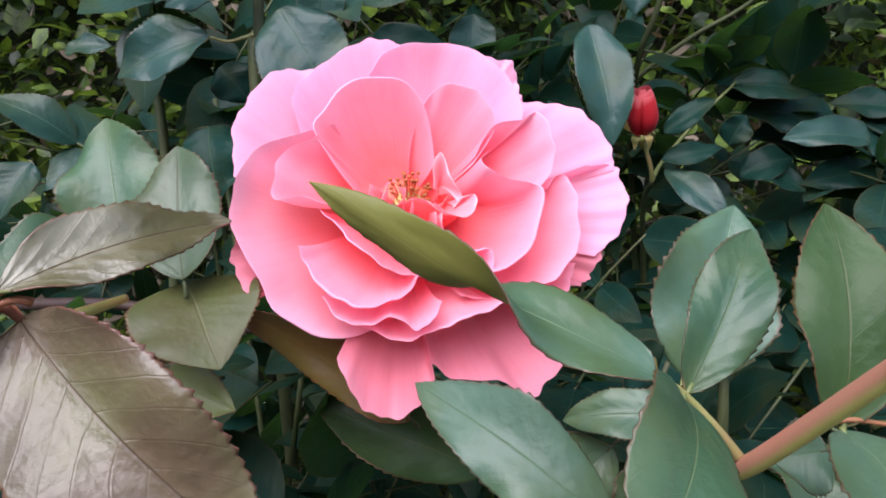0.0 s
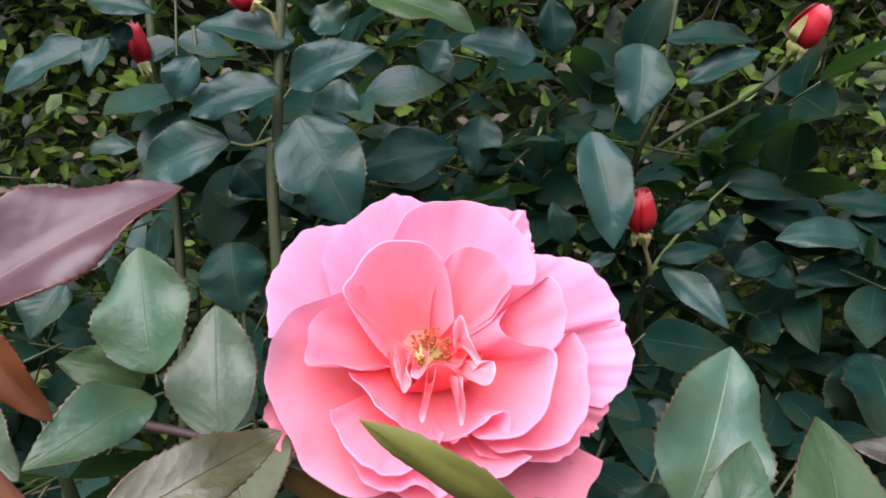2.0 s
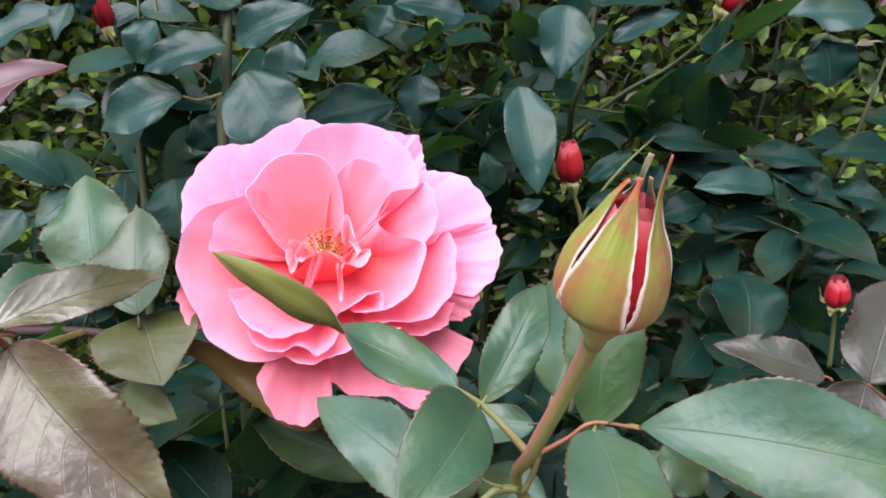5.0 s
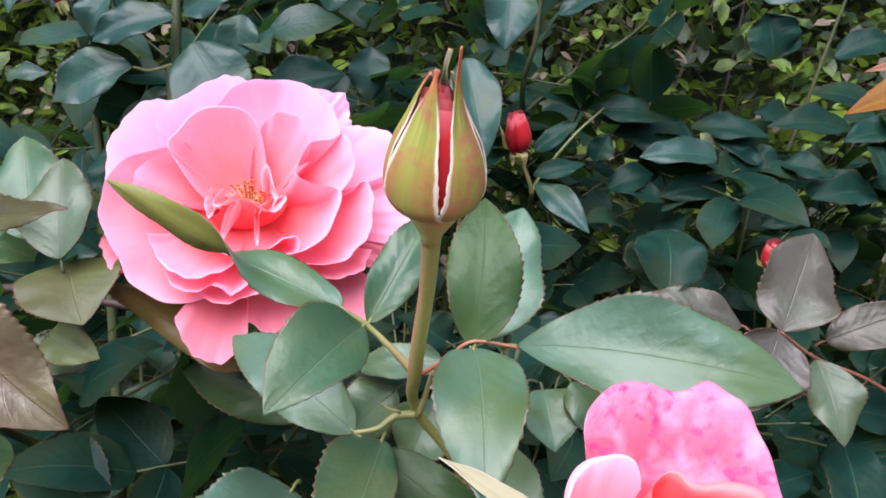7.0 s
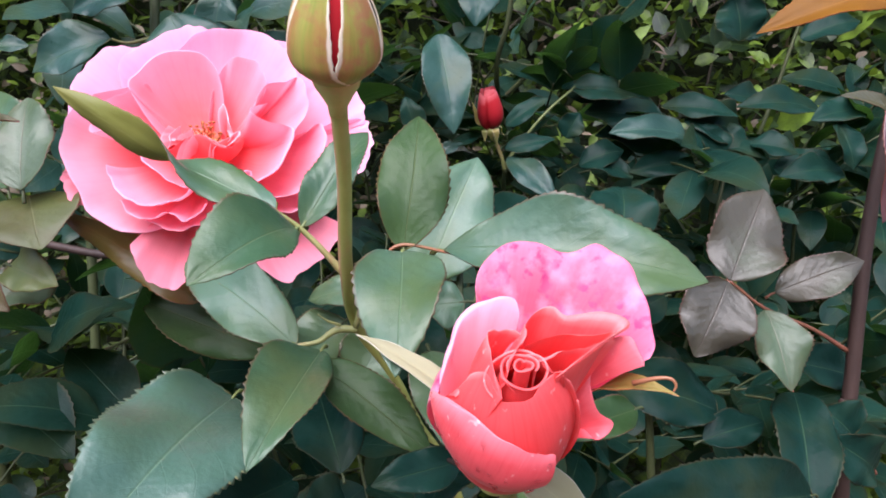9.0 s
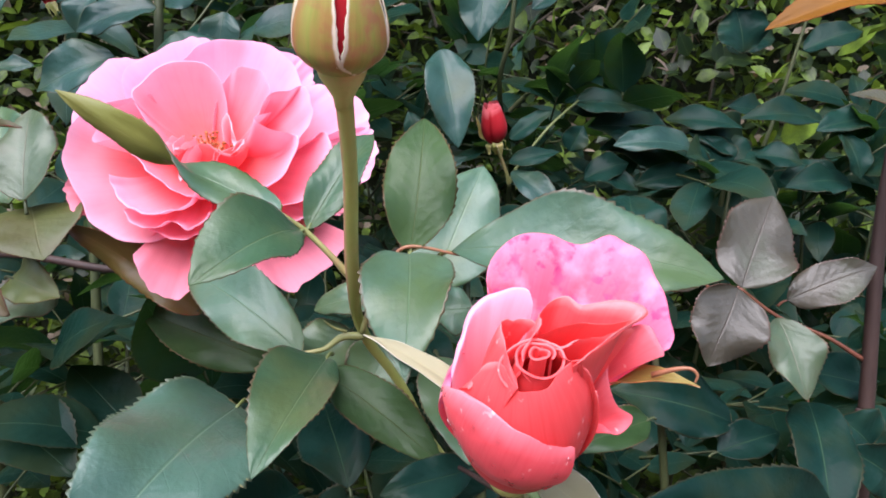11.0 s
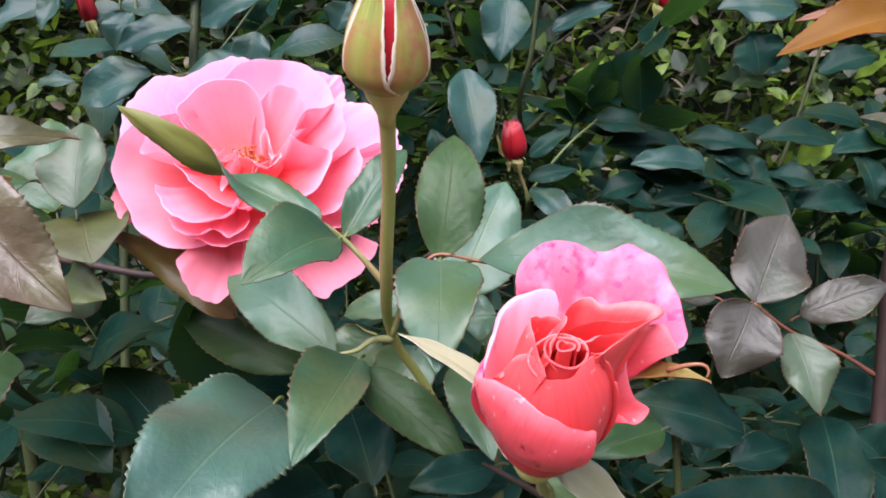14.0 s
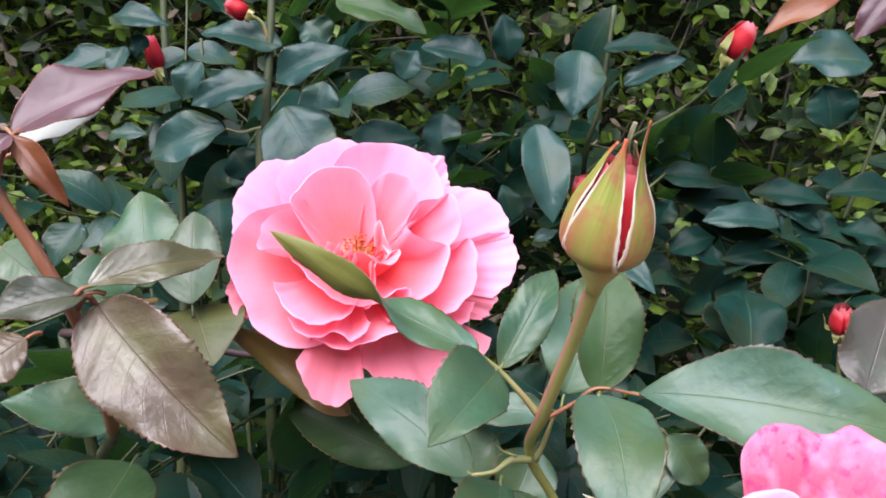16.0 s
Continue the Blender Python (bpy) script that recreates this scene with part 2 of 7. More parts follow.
def bud_sepal_material():
    """Yellow-green, flushed coral low down and away from the middle, woolly white margin, red tip."""
    m, n, l, b = material("sepal_flushed")
    uv = n.new("ShaderNodeUVMap")
    sep = n.new("ShaderNodeSeparateXYZ")
    l.new(uv.outputs[0], sep.inputs[0])
    across = maths(n, l, "ABSOLUTE", maths(n, l, "MULTIPLY", maths(n, l, "SUBTRACT", sep.outputs[0], 0.5), 2.0))
    place = n.new("ShaderNodeTexCoord").outputs["Object"]
    streak = n.new("ShaderNodeMapping")
    streak.inputs["Scale"].default_value = (7, 2.0, 1)
    l.new(uv.outputs[0], streak.inputs[0])
    big, fine = noise_node(n, l, 1.0, 4, streak.outputs[0]), noise_node(n, l, 900, 4, place)
    spots = noise_node(n, l, 190, 5, place)
    col = ramp(n, l, big, [(0.25, (0.17, 0.205, 0.028)), (0.75, (0.34, 0.36, 0.075))])
    low = ramp(n, l, sep.outputs[1], [(0.02, (0.25, 0.25, 0.25)), (0.12, (1, 1, 1)), (0.36, (0.9, 0.9, 0.9)), (0.72, (0.15, 0.15, 0.15))])
    flush = maths(n, l, "MULTIPLY", low, ramp(n, l, maths(n, l, "ADD", maths(n, l, "MULTIPLY", across, 0.45), maths(n, l, "MULTIPLY", big, 0.75)), [(0.36, (0, 0, 0)), (0.66, (0.8, 0.8, 0.8))]))
    flush = maths(n, l, "MULTIPLY", flush, ramp(n, l, noise_node(n, l, 110, 4, place), [(0.36, (0.35, 0.35, 0.35)), (0.58, (1, 1, 1))]))
    col = mix(n, l, flush, col, (0.42, 0.095, 0.06))
    col = mix(n, l, ramp(n, l, spots, [(0.50, (0, 0, 0)), (0.64, (0.75, 0.75, 0.75))]), col, (0.34, 0.11, 0.06))
    rim = ramp(n, l, maths(n, l, "ADD", across, maths(n, l, "MULTIPLY", maths(n, l, "SUBTRACT", spots, 0.5), 0.3)), [(0.84, (0, 0, 0)), (0.92, (0.9, 0.9, 0.9))])
    rim = maths(n, l, "MULTIPLY", rim, ramp(n, l, sep.outputs[1], [(0.70, (1, 1, 1)), (0.80, (0, 0, 0))]))
    col = mix(n, l, rim, col, (0.74, 0.64, 0.52))
    col = mix(n, l, ramp(n, l, sep.outputs[1], [(0.80, (0, 0, 0)), (0.93, (1, 1, 1))]), col, (0.50, 0.12, 0.05))
    l.new(col, b.inputs["Base Color"])
    b.inputs["Roughness"].default_value = 0.5
    bump = n.new("ShaderNodeBump")
    bump.inputs["Strength"].default_value, bump.inputs["Distance"].default_value = 0.4, 0.0004
    l.new(maths(n, l, "ADD", big, maths(n, l, "MULTIPLY", fine, 0.4)), bump.inputs["Height"])
    l.new(bump.outputs[0], b.inputs["Normal"])
    return m


BUD_SEPAL = bud_sepal_material()
SEPAL_PALE = leaf_material("sepal_pale_inside", (0.22, 0.21, 0.11), (0.31, 0.28, 0.17), (0.36, 0.34, 0.18), (0.60, 0.55, 0.45), (0.5, 0.45, 0.15), rough=0.7, veins=0.15)
SEPAL_YELLOW = leaf_material("sepal_yellow", (0.24, 0.19, 0.045), (0.36, 0.27, 0.065), (0.36, 0.24, 0.05), (0.40, 0.12, 0.04), (0.55, 0.4, 0.06), rough=0.6, veins=0.1)


def petal_material(name, heart, rim, edge, share=0.32, rough=0.5, speckle=None, flecks=None, fade=(0.22, 0.80), crease=0.25):
    m, n, l, b = material(name)
    uv = n.new("ShaderNodeUVMap")
    sep = n.new("ShaderNodeSeparateXYZ")
    l.new(uv.outputs[0], sep.inputs[0])
    place = n.new("ShaderNodeTexCoord").outputs["Object"]
    soft_noise = noise_node(n, l, 45, 3, place)
    grade = maths(n, l, "ADD", sep.outputs[1], maths(n, l, "MULTIPLY", maths(n, l, "SUBTRACT", soft_noise, 0.5), 0.35))
    col = ramp(n, l, grade, [(fade[0], heart), (fade[1], rim), (0.995, edge)])
    # fine veins fan out along the petal
    stretch = n.new("ShaderNodeMapping")
    stretch.inputs["Scale"].default_value = (60, 3.0, 1)
    l.new(uv.outputs[0], stretch.inputs[0])
    vein = noise_node(n, l, 1.0, 3, stretch.outputs[0])
    dark = n.new("ShaderNodeHueSaturation")
    dark.inputs["Value"].default_value, dark.inputs["Saturation"].default_value = 0.88, 1.08
    l.new(col, dark.inputs["Color"])
    col = mix(n, l, ramp(n, l, vein, [(0.45, (0, 0, 0)), (0.7, (0.22, 0.22, 0.22))]), col, dark.outputs[0])
    if speckle:
        sp = ramp(n, l, noise_node(n, l, 330, 3, place), [(0.52, (0, 0, 0)), (0.62, (1, 1, 1))])
        zone = ramp(n, l, noise_node(n, l, 70, 2, place), [(0.38, (0, 0, 0)), (0.52, (1, 1, 1))])
        col = mix(n, l, maths(n, l, "MULTIPLY", sp, zone), col, speckle)
    if speckle:
        pale = ramp(n, l, noise_node(n, l, 120, 4, place), [(0.47, (0, 0, 0)), (0.64, (0.5, 0.5, 0.5))])
        col = mix(n, l, pale, col, (0.94, 0.46, 0.64))
    if flecks:
        fl = ramp(n, l, noise_node(n, l, 430, 2, place), [(0.68, (0, 0, 0)), (0.74, (0.6, 0.6, 0.6))])
        col = mix(n, l, fl, col, flecks)
    l.new(col, b.inputs["Base Color"])
    b.inputs["Roughness"].default_value = rough
    b.inputs["Specular IOR Level"].default_value = 0.16
    b.inputs["Sheen Weight"].default_value, b.inputs["Sheen Roughness"].default_value = 0.06, 0.4
    bump = n.new("ShaderNodeBump")
    bump.inputs["Strength"].default_value, bump.inputs["Distance"].default_value = crease, 0.0012
    wrinkle = noise_node(n, l, 130, 3, place)
    l.new(maths(n, l, "ADD", maths(n, l, "ADD", maths(n, l, "MULTIPLY", vein, 0.1), maths(n, l, "MULTIPLY", wrinkle, 0.55)), maths(n, l, "MULTIPLY", soft_noise, 1.4)), bump.inputs["Height"])
    l.new(bump.outputs[0], b.inputs["Normal"])
    translucent(n, l, b, col, share)
    return m


PETAL = petal_material("petal_pink", (0.93, 0.17, 0.185), (0.95, 0.35, 0.445), (0.96, 0.46, 0.60))
PETAL_OUTER = petal_material("petal_outer_pink", (0.93, 0.23, 0.30), (0.95, 0.36, 0.515), (0.96, 0.45, 0.63))
PETAL_LOW = petal_material("petal_lower_deep_pink", (0.94, 0.21, 0.25), (0.95, 0.27, 0.35), (0.96, 0.36, 0.46), share=0.4)
PETAL_HEART = petal_material("petal_heart_coral_pink", (0.90, 0.11, 0.11), (0.93, 0.19, 0.20), (0.96, 0.52, 0.58), fade=(0.4, 0.93))
PETAL_PALE = petal_material("petal_heart_pale_pink", (0.92, 0.18, 0.20), (0.95, 0.40, 0.46), (0.97, 0.62, 0.68), fade=(0.3, 0.9))
PETAL_CORAL_OUTER = petal_material("petal_outer_coral", (0.82, 0.065, 0.08), (0.87, 0.095, 0.12), (0.93, 0.22, 0.27), share=0.14, rough=0.42, flecks=(0.96, 0.50, 0.50), crease=0.75)
# deep base red, drawn far up the petal to carry its inner shade
PETAL_CORAL = petal_material("petal_coral", (0.80, 0.035, 0.04), (0.90, 0.10, 0.11), (0.94, 0.24, 0.25), share=0.22, rough=0.4, fade=(0.5, 0.93), flecks=(0.96, 0.50, 0.50), crease=0.6)
# red darkened to stand for shade inside the folded petal
PETAL_SHADED = petal_material("petal_inner_shaded_red", (0.76, 0.025, 0.03), (0.82, 0.045, 0.05), (0.90, 0.12, 0.12), share=0.2, rough=0.4)
PETAL_FADED = petal_material("petal_faded_rose", (0.84, 0.07, 0.10), (0.89, 0.12, 0.21), (0.92, 0.22, 0.36), speckle=(0.55, 0.06, 0.20), crease=0.7)
PETAL_RED = petal_material("petal_bud_red", (0.36, 0.010, 0.018), (0.54, 0.026, 0.036), (0.78, 0.18, 0.20), share=0.2, rough=0.45)


def plain(name, dark, light, scale, rough=0.6, bump_m=0.0006, stretch=(1, 1, 1), third=None, blush=None):
    m, n, l, b = material(name)
    place = n.new("ShaderNodeTexCoord").outputs["Object"]
    mp = n.new("ShaderNodeMapping")
    mp.inputs["Scale"].default_value = stretch
    l.new(place, mp.inputs[0])
    big, fine = noise_node(n, l, scale, 4, mp.outputs[0]), noise_node(n, l, scale * 9, 5, mp.outputs[0])
    stops = [(0.3, dark), (0.7, light)] if third is None else [(0.25, dark), (0.55, light), (0.75, third)]
    col = ramp(n, l, maths(n, l, "ADD", maths(n, l, "MULTIPLY", big, 0.7), maths(n, l, "MULTIPLY", fine, 0.3)), stops)
    if blush:
        # the side of a stem that grew towards the sun turns pink
        side = n.new("ShaderNodeVectorMath")
        side.operation = "DOT_PRODUCT"
        side.inputs[1].default_value = (-0.80, -0.25, 0.55)
        l.new(n.new("ShaderNodeNewGeometry").outputs["Normal"], side.inputs[0])
        lean = maths(n, l, "ADD", side.outputs["Value"], maths(n, l, "MULTIPLY", big, 0.5))
        col = mix(n, l, ramp(n, l, lean, [(0.45, (0, 0, 0)), (1.05, (1, 1, 1))]), col, blush)
    l.new(col, b.inputs["Base Color"])
    b.inputs["Roughness"].default_value = rough
    bump = n.new("ShaderNodeBump")
    bump.inputs["Strength"].default_value, bump.inputs["Distance"].default_value = 0.5, bump_m
    l.new(fine, bump.inputs["Height"])
    l.new(bump.outputs[0], b.inputs["Normal"])
    return m


STEM_GREEN = plain("stem_green", (0.16, 0.18, 0.055), (0.26, 0.25, 0.09), 60, 0.45, 0.0003, (1, 1, 0.3), (0.38, 0.20, 0.11))
STEM_PALE = plain("stem_pinkish_green", (0.28, 0.31, 0.06), (0.40, 0.39, 0.11), 40, 0.45, 0.0003, (1, 1, 0.3), (0.44, 0.34, 0.14), (0.50, 0.22, 0.14))
STEM_DARK = plain("stem_dark_green", (0.022, 0.03, 0.010), (0.055, 0.068, 0.022), 50, 0.6, 0.0004, (1, 1, 0.3), (0.07, 0.05, 0.03))
STEM_MID = plain("stem_mid_green", (0.09, 0.12, 0.035), (0.16, 0.18, 0.055), 50, 0.5, 0.0003, (1, 1, 0.3))
STEM_BRONZE = plain("stem_bronze_red", (0.14, 0.045, 0.03), (0.27, 0.10, 0.055), 50, 0.45, 0.0003, (1, 1, 0.3))
STEM_BROWN = plain("stem_dark_bronze", (0.022, 0.011, 0.009), (0.05, 0.024, 0.018), 40, 0.65, 0.0004, (1, 1, 0.3))
STEM_ORANGE = plain("stem_orange_brown", (0.18, 0.06, 0.03), (0.28, 0.11, 0.055), 50, 0.42, 0.0003, (1, 1, 0.3), (0.26, 0.15, 0.065))
HIP = plain("hip_green", (0.34, 0.35, 0.09), (0.48, 0.45, 0.15), 90, 0.5, 0.0003, (1, 1, 1), (0.55, 0.36, 0.17))
TWIG = plain("twig_bark", (0.03, 0.023, 0.016), (0.10, 0.08, 0.055), 60, 0.8, 0.001, (1, 1, 0.3))
SOIL = plain("garden_soil", (0.07, 0.05, 0.034), (0.17, 0.125, 0.085), 4, 0.95, 0.02)
# hedge body colour, kept dark to stand for shade between the leaves
SHADE_CORE = plain("hedge_shade_fill", (0.010, 0.014, 0.006), (0.032, 0.040, 0.016), 14, 0.95, 0.01)
def drop_material():
    m, n, l, b = material("water_drop")
    b.inputs["Base Color"].default_value = (1, 1, 1, 1)
    b.inputs["Transmission Weight"].default_value, b.inputs["Roughness"].default_value, b.inputs["IOR"].default_value = 1.0, 0.02, 1.33
    return m


DROP = drop_material()
DISC = plain("flower_disc_coral", (0.70, 0.09, 0.06), (0.80, 0.16, 0.10), 200, 0.5)
ANTHER = plain("anther_amber", (0.26, 0.07, 0.02), (0.44, 0.14, 0.04), 300, 0.6)
FILAMENT = plain("filament_red", (0.60, 0.13, 0.06), (0.72, 0.24, 0.10), 200, 0.5)


# ---- building helpers ----
def thing(name, base, label, category, group=""):
    ob = new(name)
    ob.empty_display_size = 0.02
    ob.location = base
    return tagged(ob, label, category, group)


def root_of(ob):
    while ob.parent:
        ob = ob.parent
    return ob.location


def part(name, parent, verts, faces, mats, uvs=None, slots=None, label="", smooth=True):
    """One mesh under a thing or part; the places are in the world."""
    base = np.array(root_of(parent))
    me = bpy.data.meshes.new(name)
    me.from_pydata([tuple(v) for v in np.asarray(verts) - base], [], [tuple(int(i) for i in f) for f in faces])
    for m in mats if isinstance(mats, (list, tuple)) else [mats]:
        me.materials.append(m)
    if uvs is not None:
        layer = me.uv_layers.new(name="UVMap")
        index = np.empty(len(me.loops), int)
        me.loops.foreach_get("vertex_index", index)
        layer.data.foreach_set("uv", np.asarray(uvs, float)[index].ravel())
    if slots is not None:
        me.polygons.foreach_set("material_index", np.asarray(slots, np.int32))
    me.polygons.foreach_set("use_smooth", np.full(len(me.polygons), smooth))
    me.update()
    ob = new(name, me)
    ob.parent = parent
    return tagged(ob, label)


def unit(v):
    v = np.asarray(v, float)
    return v / max(np.linalg.norm(v), 1e-9)


def glide(points, count):
    """Points on a smooth line through the given ones."""
    p = np.asarray(points, float)
    p = np.vstack([2 * p[0] - p[1], p, 2 * p[-1] - p[-2]])
    out = []
    for u in np.linspace(0, len(p) - 3 - 1e-6, count):
        i, f = int(u), u - int(u)
        a, b, c, d = p[i : i + 4]
        out.append(0.5 * (2 * b + (c - a) * f + (2 * a - 5 * b + 4 * c - d) * f * f + (3 * b - a - 3 * c + d) * f**3))
    return np.array(out)


def tube_data(points, radii, count=None, sides=10):
    count = count or max(4, 5 * len(points))
    line = glide(points, count)
    rad = np.interp(np.linspace(0, 1, count), np.linspace(0, 1, len(radii)), radii)
    verts, faces = [], []
    side = unit(np.cross(line[1] - line[0], (0.3, 1, 0.2)))
    for i, c in enumerate(line):
        along = unit(line[min(i + 1, count - 1)] - line[max(i - 1, 0)])
        side = unit(side - along * (side @ along))
        up = np.cross(along, side)
        for k in range(sides):
            a = 2 * math.pi * k / sides
            verts.append(c + rad[i] * (math.cos(a) * side + math.sin(a) * up))
    for i in range(count - 1):
        for k in range(sides):
            a, b = i * sides + k, i * sides + (k + 1) % sides
            faces.append((a, b, b + sides, a + sides))
    faces.append(tuple(range(sides))[::-1])
    faces.append(tuple(range((count - 1) * sides, count * sides)))
    return verts, faces


def tube(name, parent, points, radii, mat, count=None, sides=10, label=""):
    verts, faces = tube_data(points, radii, count, sides)
    return part(name, parent, verts, faces, mat, label=label)


ACROSS = (0.0, 0.28, 0.56, 0.80, 0.93, 1.0)


def leaf_sheet(length, left, right, bend=0.08, fold=0.25, twist=0.0, droop=0.0, wave=0.04, teeth=20, rows=0, cols=5, seed=0, broad=0.42, bite=0.0, turn_at=0.2):
    """One leaf blade along +x with its face to +z, in metres: places, faces, uv."""
    rng = random.Random(seed)
    p1, p2, p3 = rng.uniform(0, 6), rng.uniform(0, 6), rng.uniform(0, 6)
    lean = rng.uniform(-0.12, 0.12)
    rows = rows or max(36, 3 * teeth)
    steps = ACROSS if cols == 5 else (0.0, 0.55, 1.0)
    cols = len(steps) - 1
    size = [rng.uniform(0.5, 1.25) for _ in range(2 * teeth + 4)]
    e2 = 0.92
    e1 = e2 * broad / (1 - broad)
    top = broad**e1 * (1 - broad) ** e2
    verts, uvs, faces = [], [], []
    width = 2 * cols + 1
    for i in range(rows + 1):
        s = i / rows
        half = (s**e1 * (1 - s) ** e2 / top) if 0 < s < 1 else 0.0
        half = max(half, 0.012)
        arch = bend * length * 4 * s * (1 - s) - droop * length * s**3
        k = min(1.0, max(0.0, (s - turn_at) / 0.52))
        turn = radians(twist) * k * k * (3 - 2 * k)
        for j in range(-cols, cols + 1):
            v = math.copysign(steps[abs(j)], j)
            a = abs(v)
            side = 0 if v > 0 else 1
            w = half * (left if v > 0 else right) * a * (1 + 0.05 * math.sin(7 * s + p3 + 3 * side))
            push = 0.0
            if bite and v < 0:
                w *= 1 - bite * math.exp(-(((s - 0.62) / 0.07) ** 2))
            if a == 1 and teeth:
                # saw teeth lean towards the tip, uneven in size
                u = s * teeth + 0.37 * side
                tooth = (u % 1.0) * size[2 * int(u) + side]
                w *= 0.96 + 0.09 * tooth
                push = 0.011 * length * tooth * min(1, 3 * (1 - s))
            y = math.copysign(w * math.cos(fold), v)
            z = w * math.sin(fold + lean * (1 - 2 * side)) * (1.25 - 0.45 * a) + wave * left * min(1.0, 1.6 * half) * a * a * (math.sin(7 * s + p1 + 2 * v) + 0.5 * math.sin(15 * s + p2 - v))
            z += 0.012 * length * math.sin(5 * s + p2)
            y += 0.02 * length * math.sin(2.6 * s + p1) * s
            y, z = y * math.cos(turn) - z * math.sin(turn), y * math.sin(turn) + z * math.cos(turn)
            verts.append((s * length + push, y, z + arch))
            uvs.append((0.5 + 0.5 * v, s))
    for i in range(rows):
        for j in range(width - 1):
            a = i * width + j
            faces.append((a, a + width, a + width + 1, a + 1))
    return np.array(verts), faces, np.array(uvs)


def thick(verts, faces, uvs, depth):
    """The sheet closed into a thin solid; slot 1 is its underside."""
    n = len(verts)
    verts = np.asarray(verts, float)
    normals = np.zeros_like(verts)
    for f in faces:
        a, b, c, d = (verts[k] for k in f)
        m = np.cross(c - a, d - b)
        for k in f:
            normals[k] += m
    normals /= np.maximum(np.linalg.norm(normals, axis=1, keepdims=True), 1e-12)
    low = verts - depth * normals
    edges = {}
    for f in faces:
        for a, b in zip(f, f[1:] + f[:1]):
            edges[(a, b)] = edges.get((a, b), 0) + 1
    rims = [(a, b) for a, b in edges if (b, a) not in edges]
    all_faces = list(faces) + [tuple(i + n for i in f[::-1]) for f in faces] + [(b, a, a + n, b + n) for a, b in rims]
    slots = [0] * len(faces) + [1] * len(faces) + [0] * len(rims)
    return np.vstack([verts, low]), all_faces, np.vstack([uvs, uvs]), slots


def leaf(parent, base, tip, left, right, normal, mat, bend=0.08, fold=0.25, twist=0.0, droop=0.0, wave=0.18, teeth=20, seed=0, back=None, broad=0.42, label="", name="leaflet", rows=0, bite=0.0, turn_at=0.2):
    base, tip = np.array(base), np.array(tip)
    length = np.linalg.norm(tip - base)
    x = unit(tip - base)
    z = unit(np.array(normal) - x * (np.array(normal) @ x))
    y = np.cross(z, x)
    v, f, uv = leaf_sheet(length, 1.06 * left, 1.06 * right, bend, 1.35 * fold, twist, droop, wave, teeth, rows=rows, seed=seed, broad=broad, bite=bite, turn_at=turn_at)
    v, f, uv, slots = thick(v, f, uv, 0.00025)
    world = base + v[:, :1] * x + v[:, 1:2] * y + v[:, 2:] * z
    return part(name, parent, world, f, [mat, back or LEAF_BACK], uv, slots, label)


class Frame:
    """The axes of a flower: right, up and out along its axis, in millimetres from its heart."""

    def __init__(self, heart, out, roll=0.0):
        self.o, self.w = np.array(heart, float), unit(out)
        self.x = unit(np.cross((0, 0, 1), self.w))
        self.y = np.cross(self.w, self.x)
        c, s = math.cos(radians(roll)), math.sin(radians(roll))
        self.x, self.y = c * self.x + s * self.y, c * self.y - s * self.x

    def __call__(self, a, b, c):
        return self.o + 0.001 * (a * self.x + b * self.y + c * self.w)


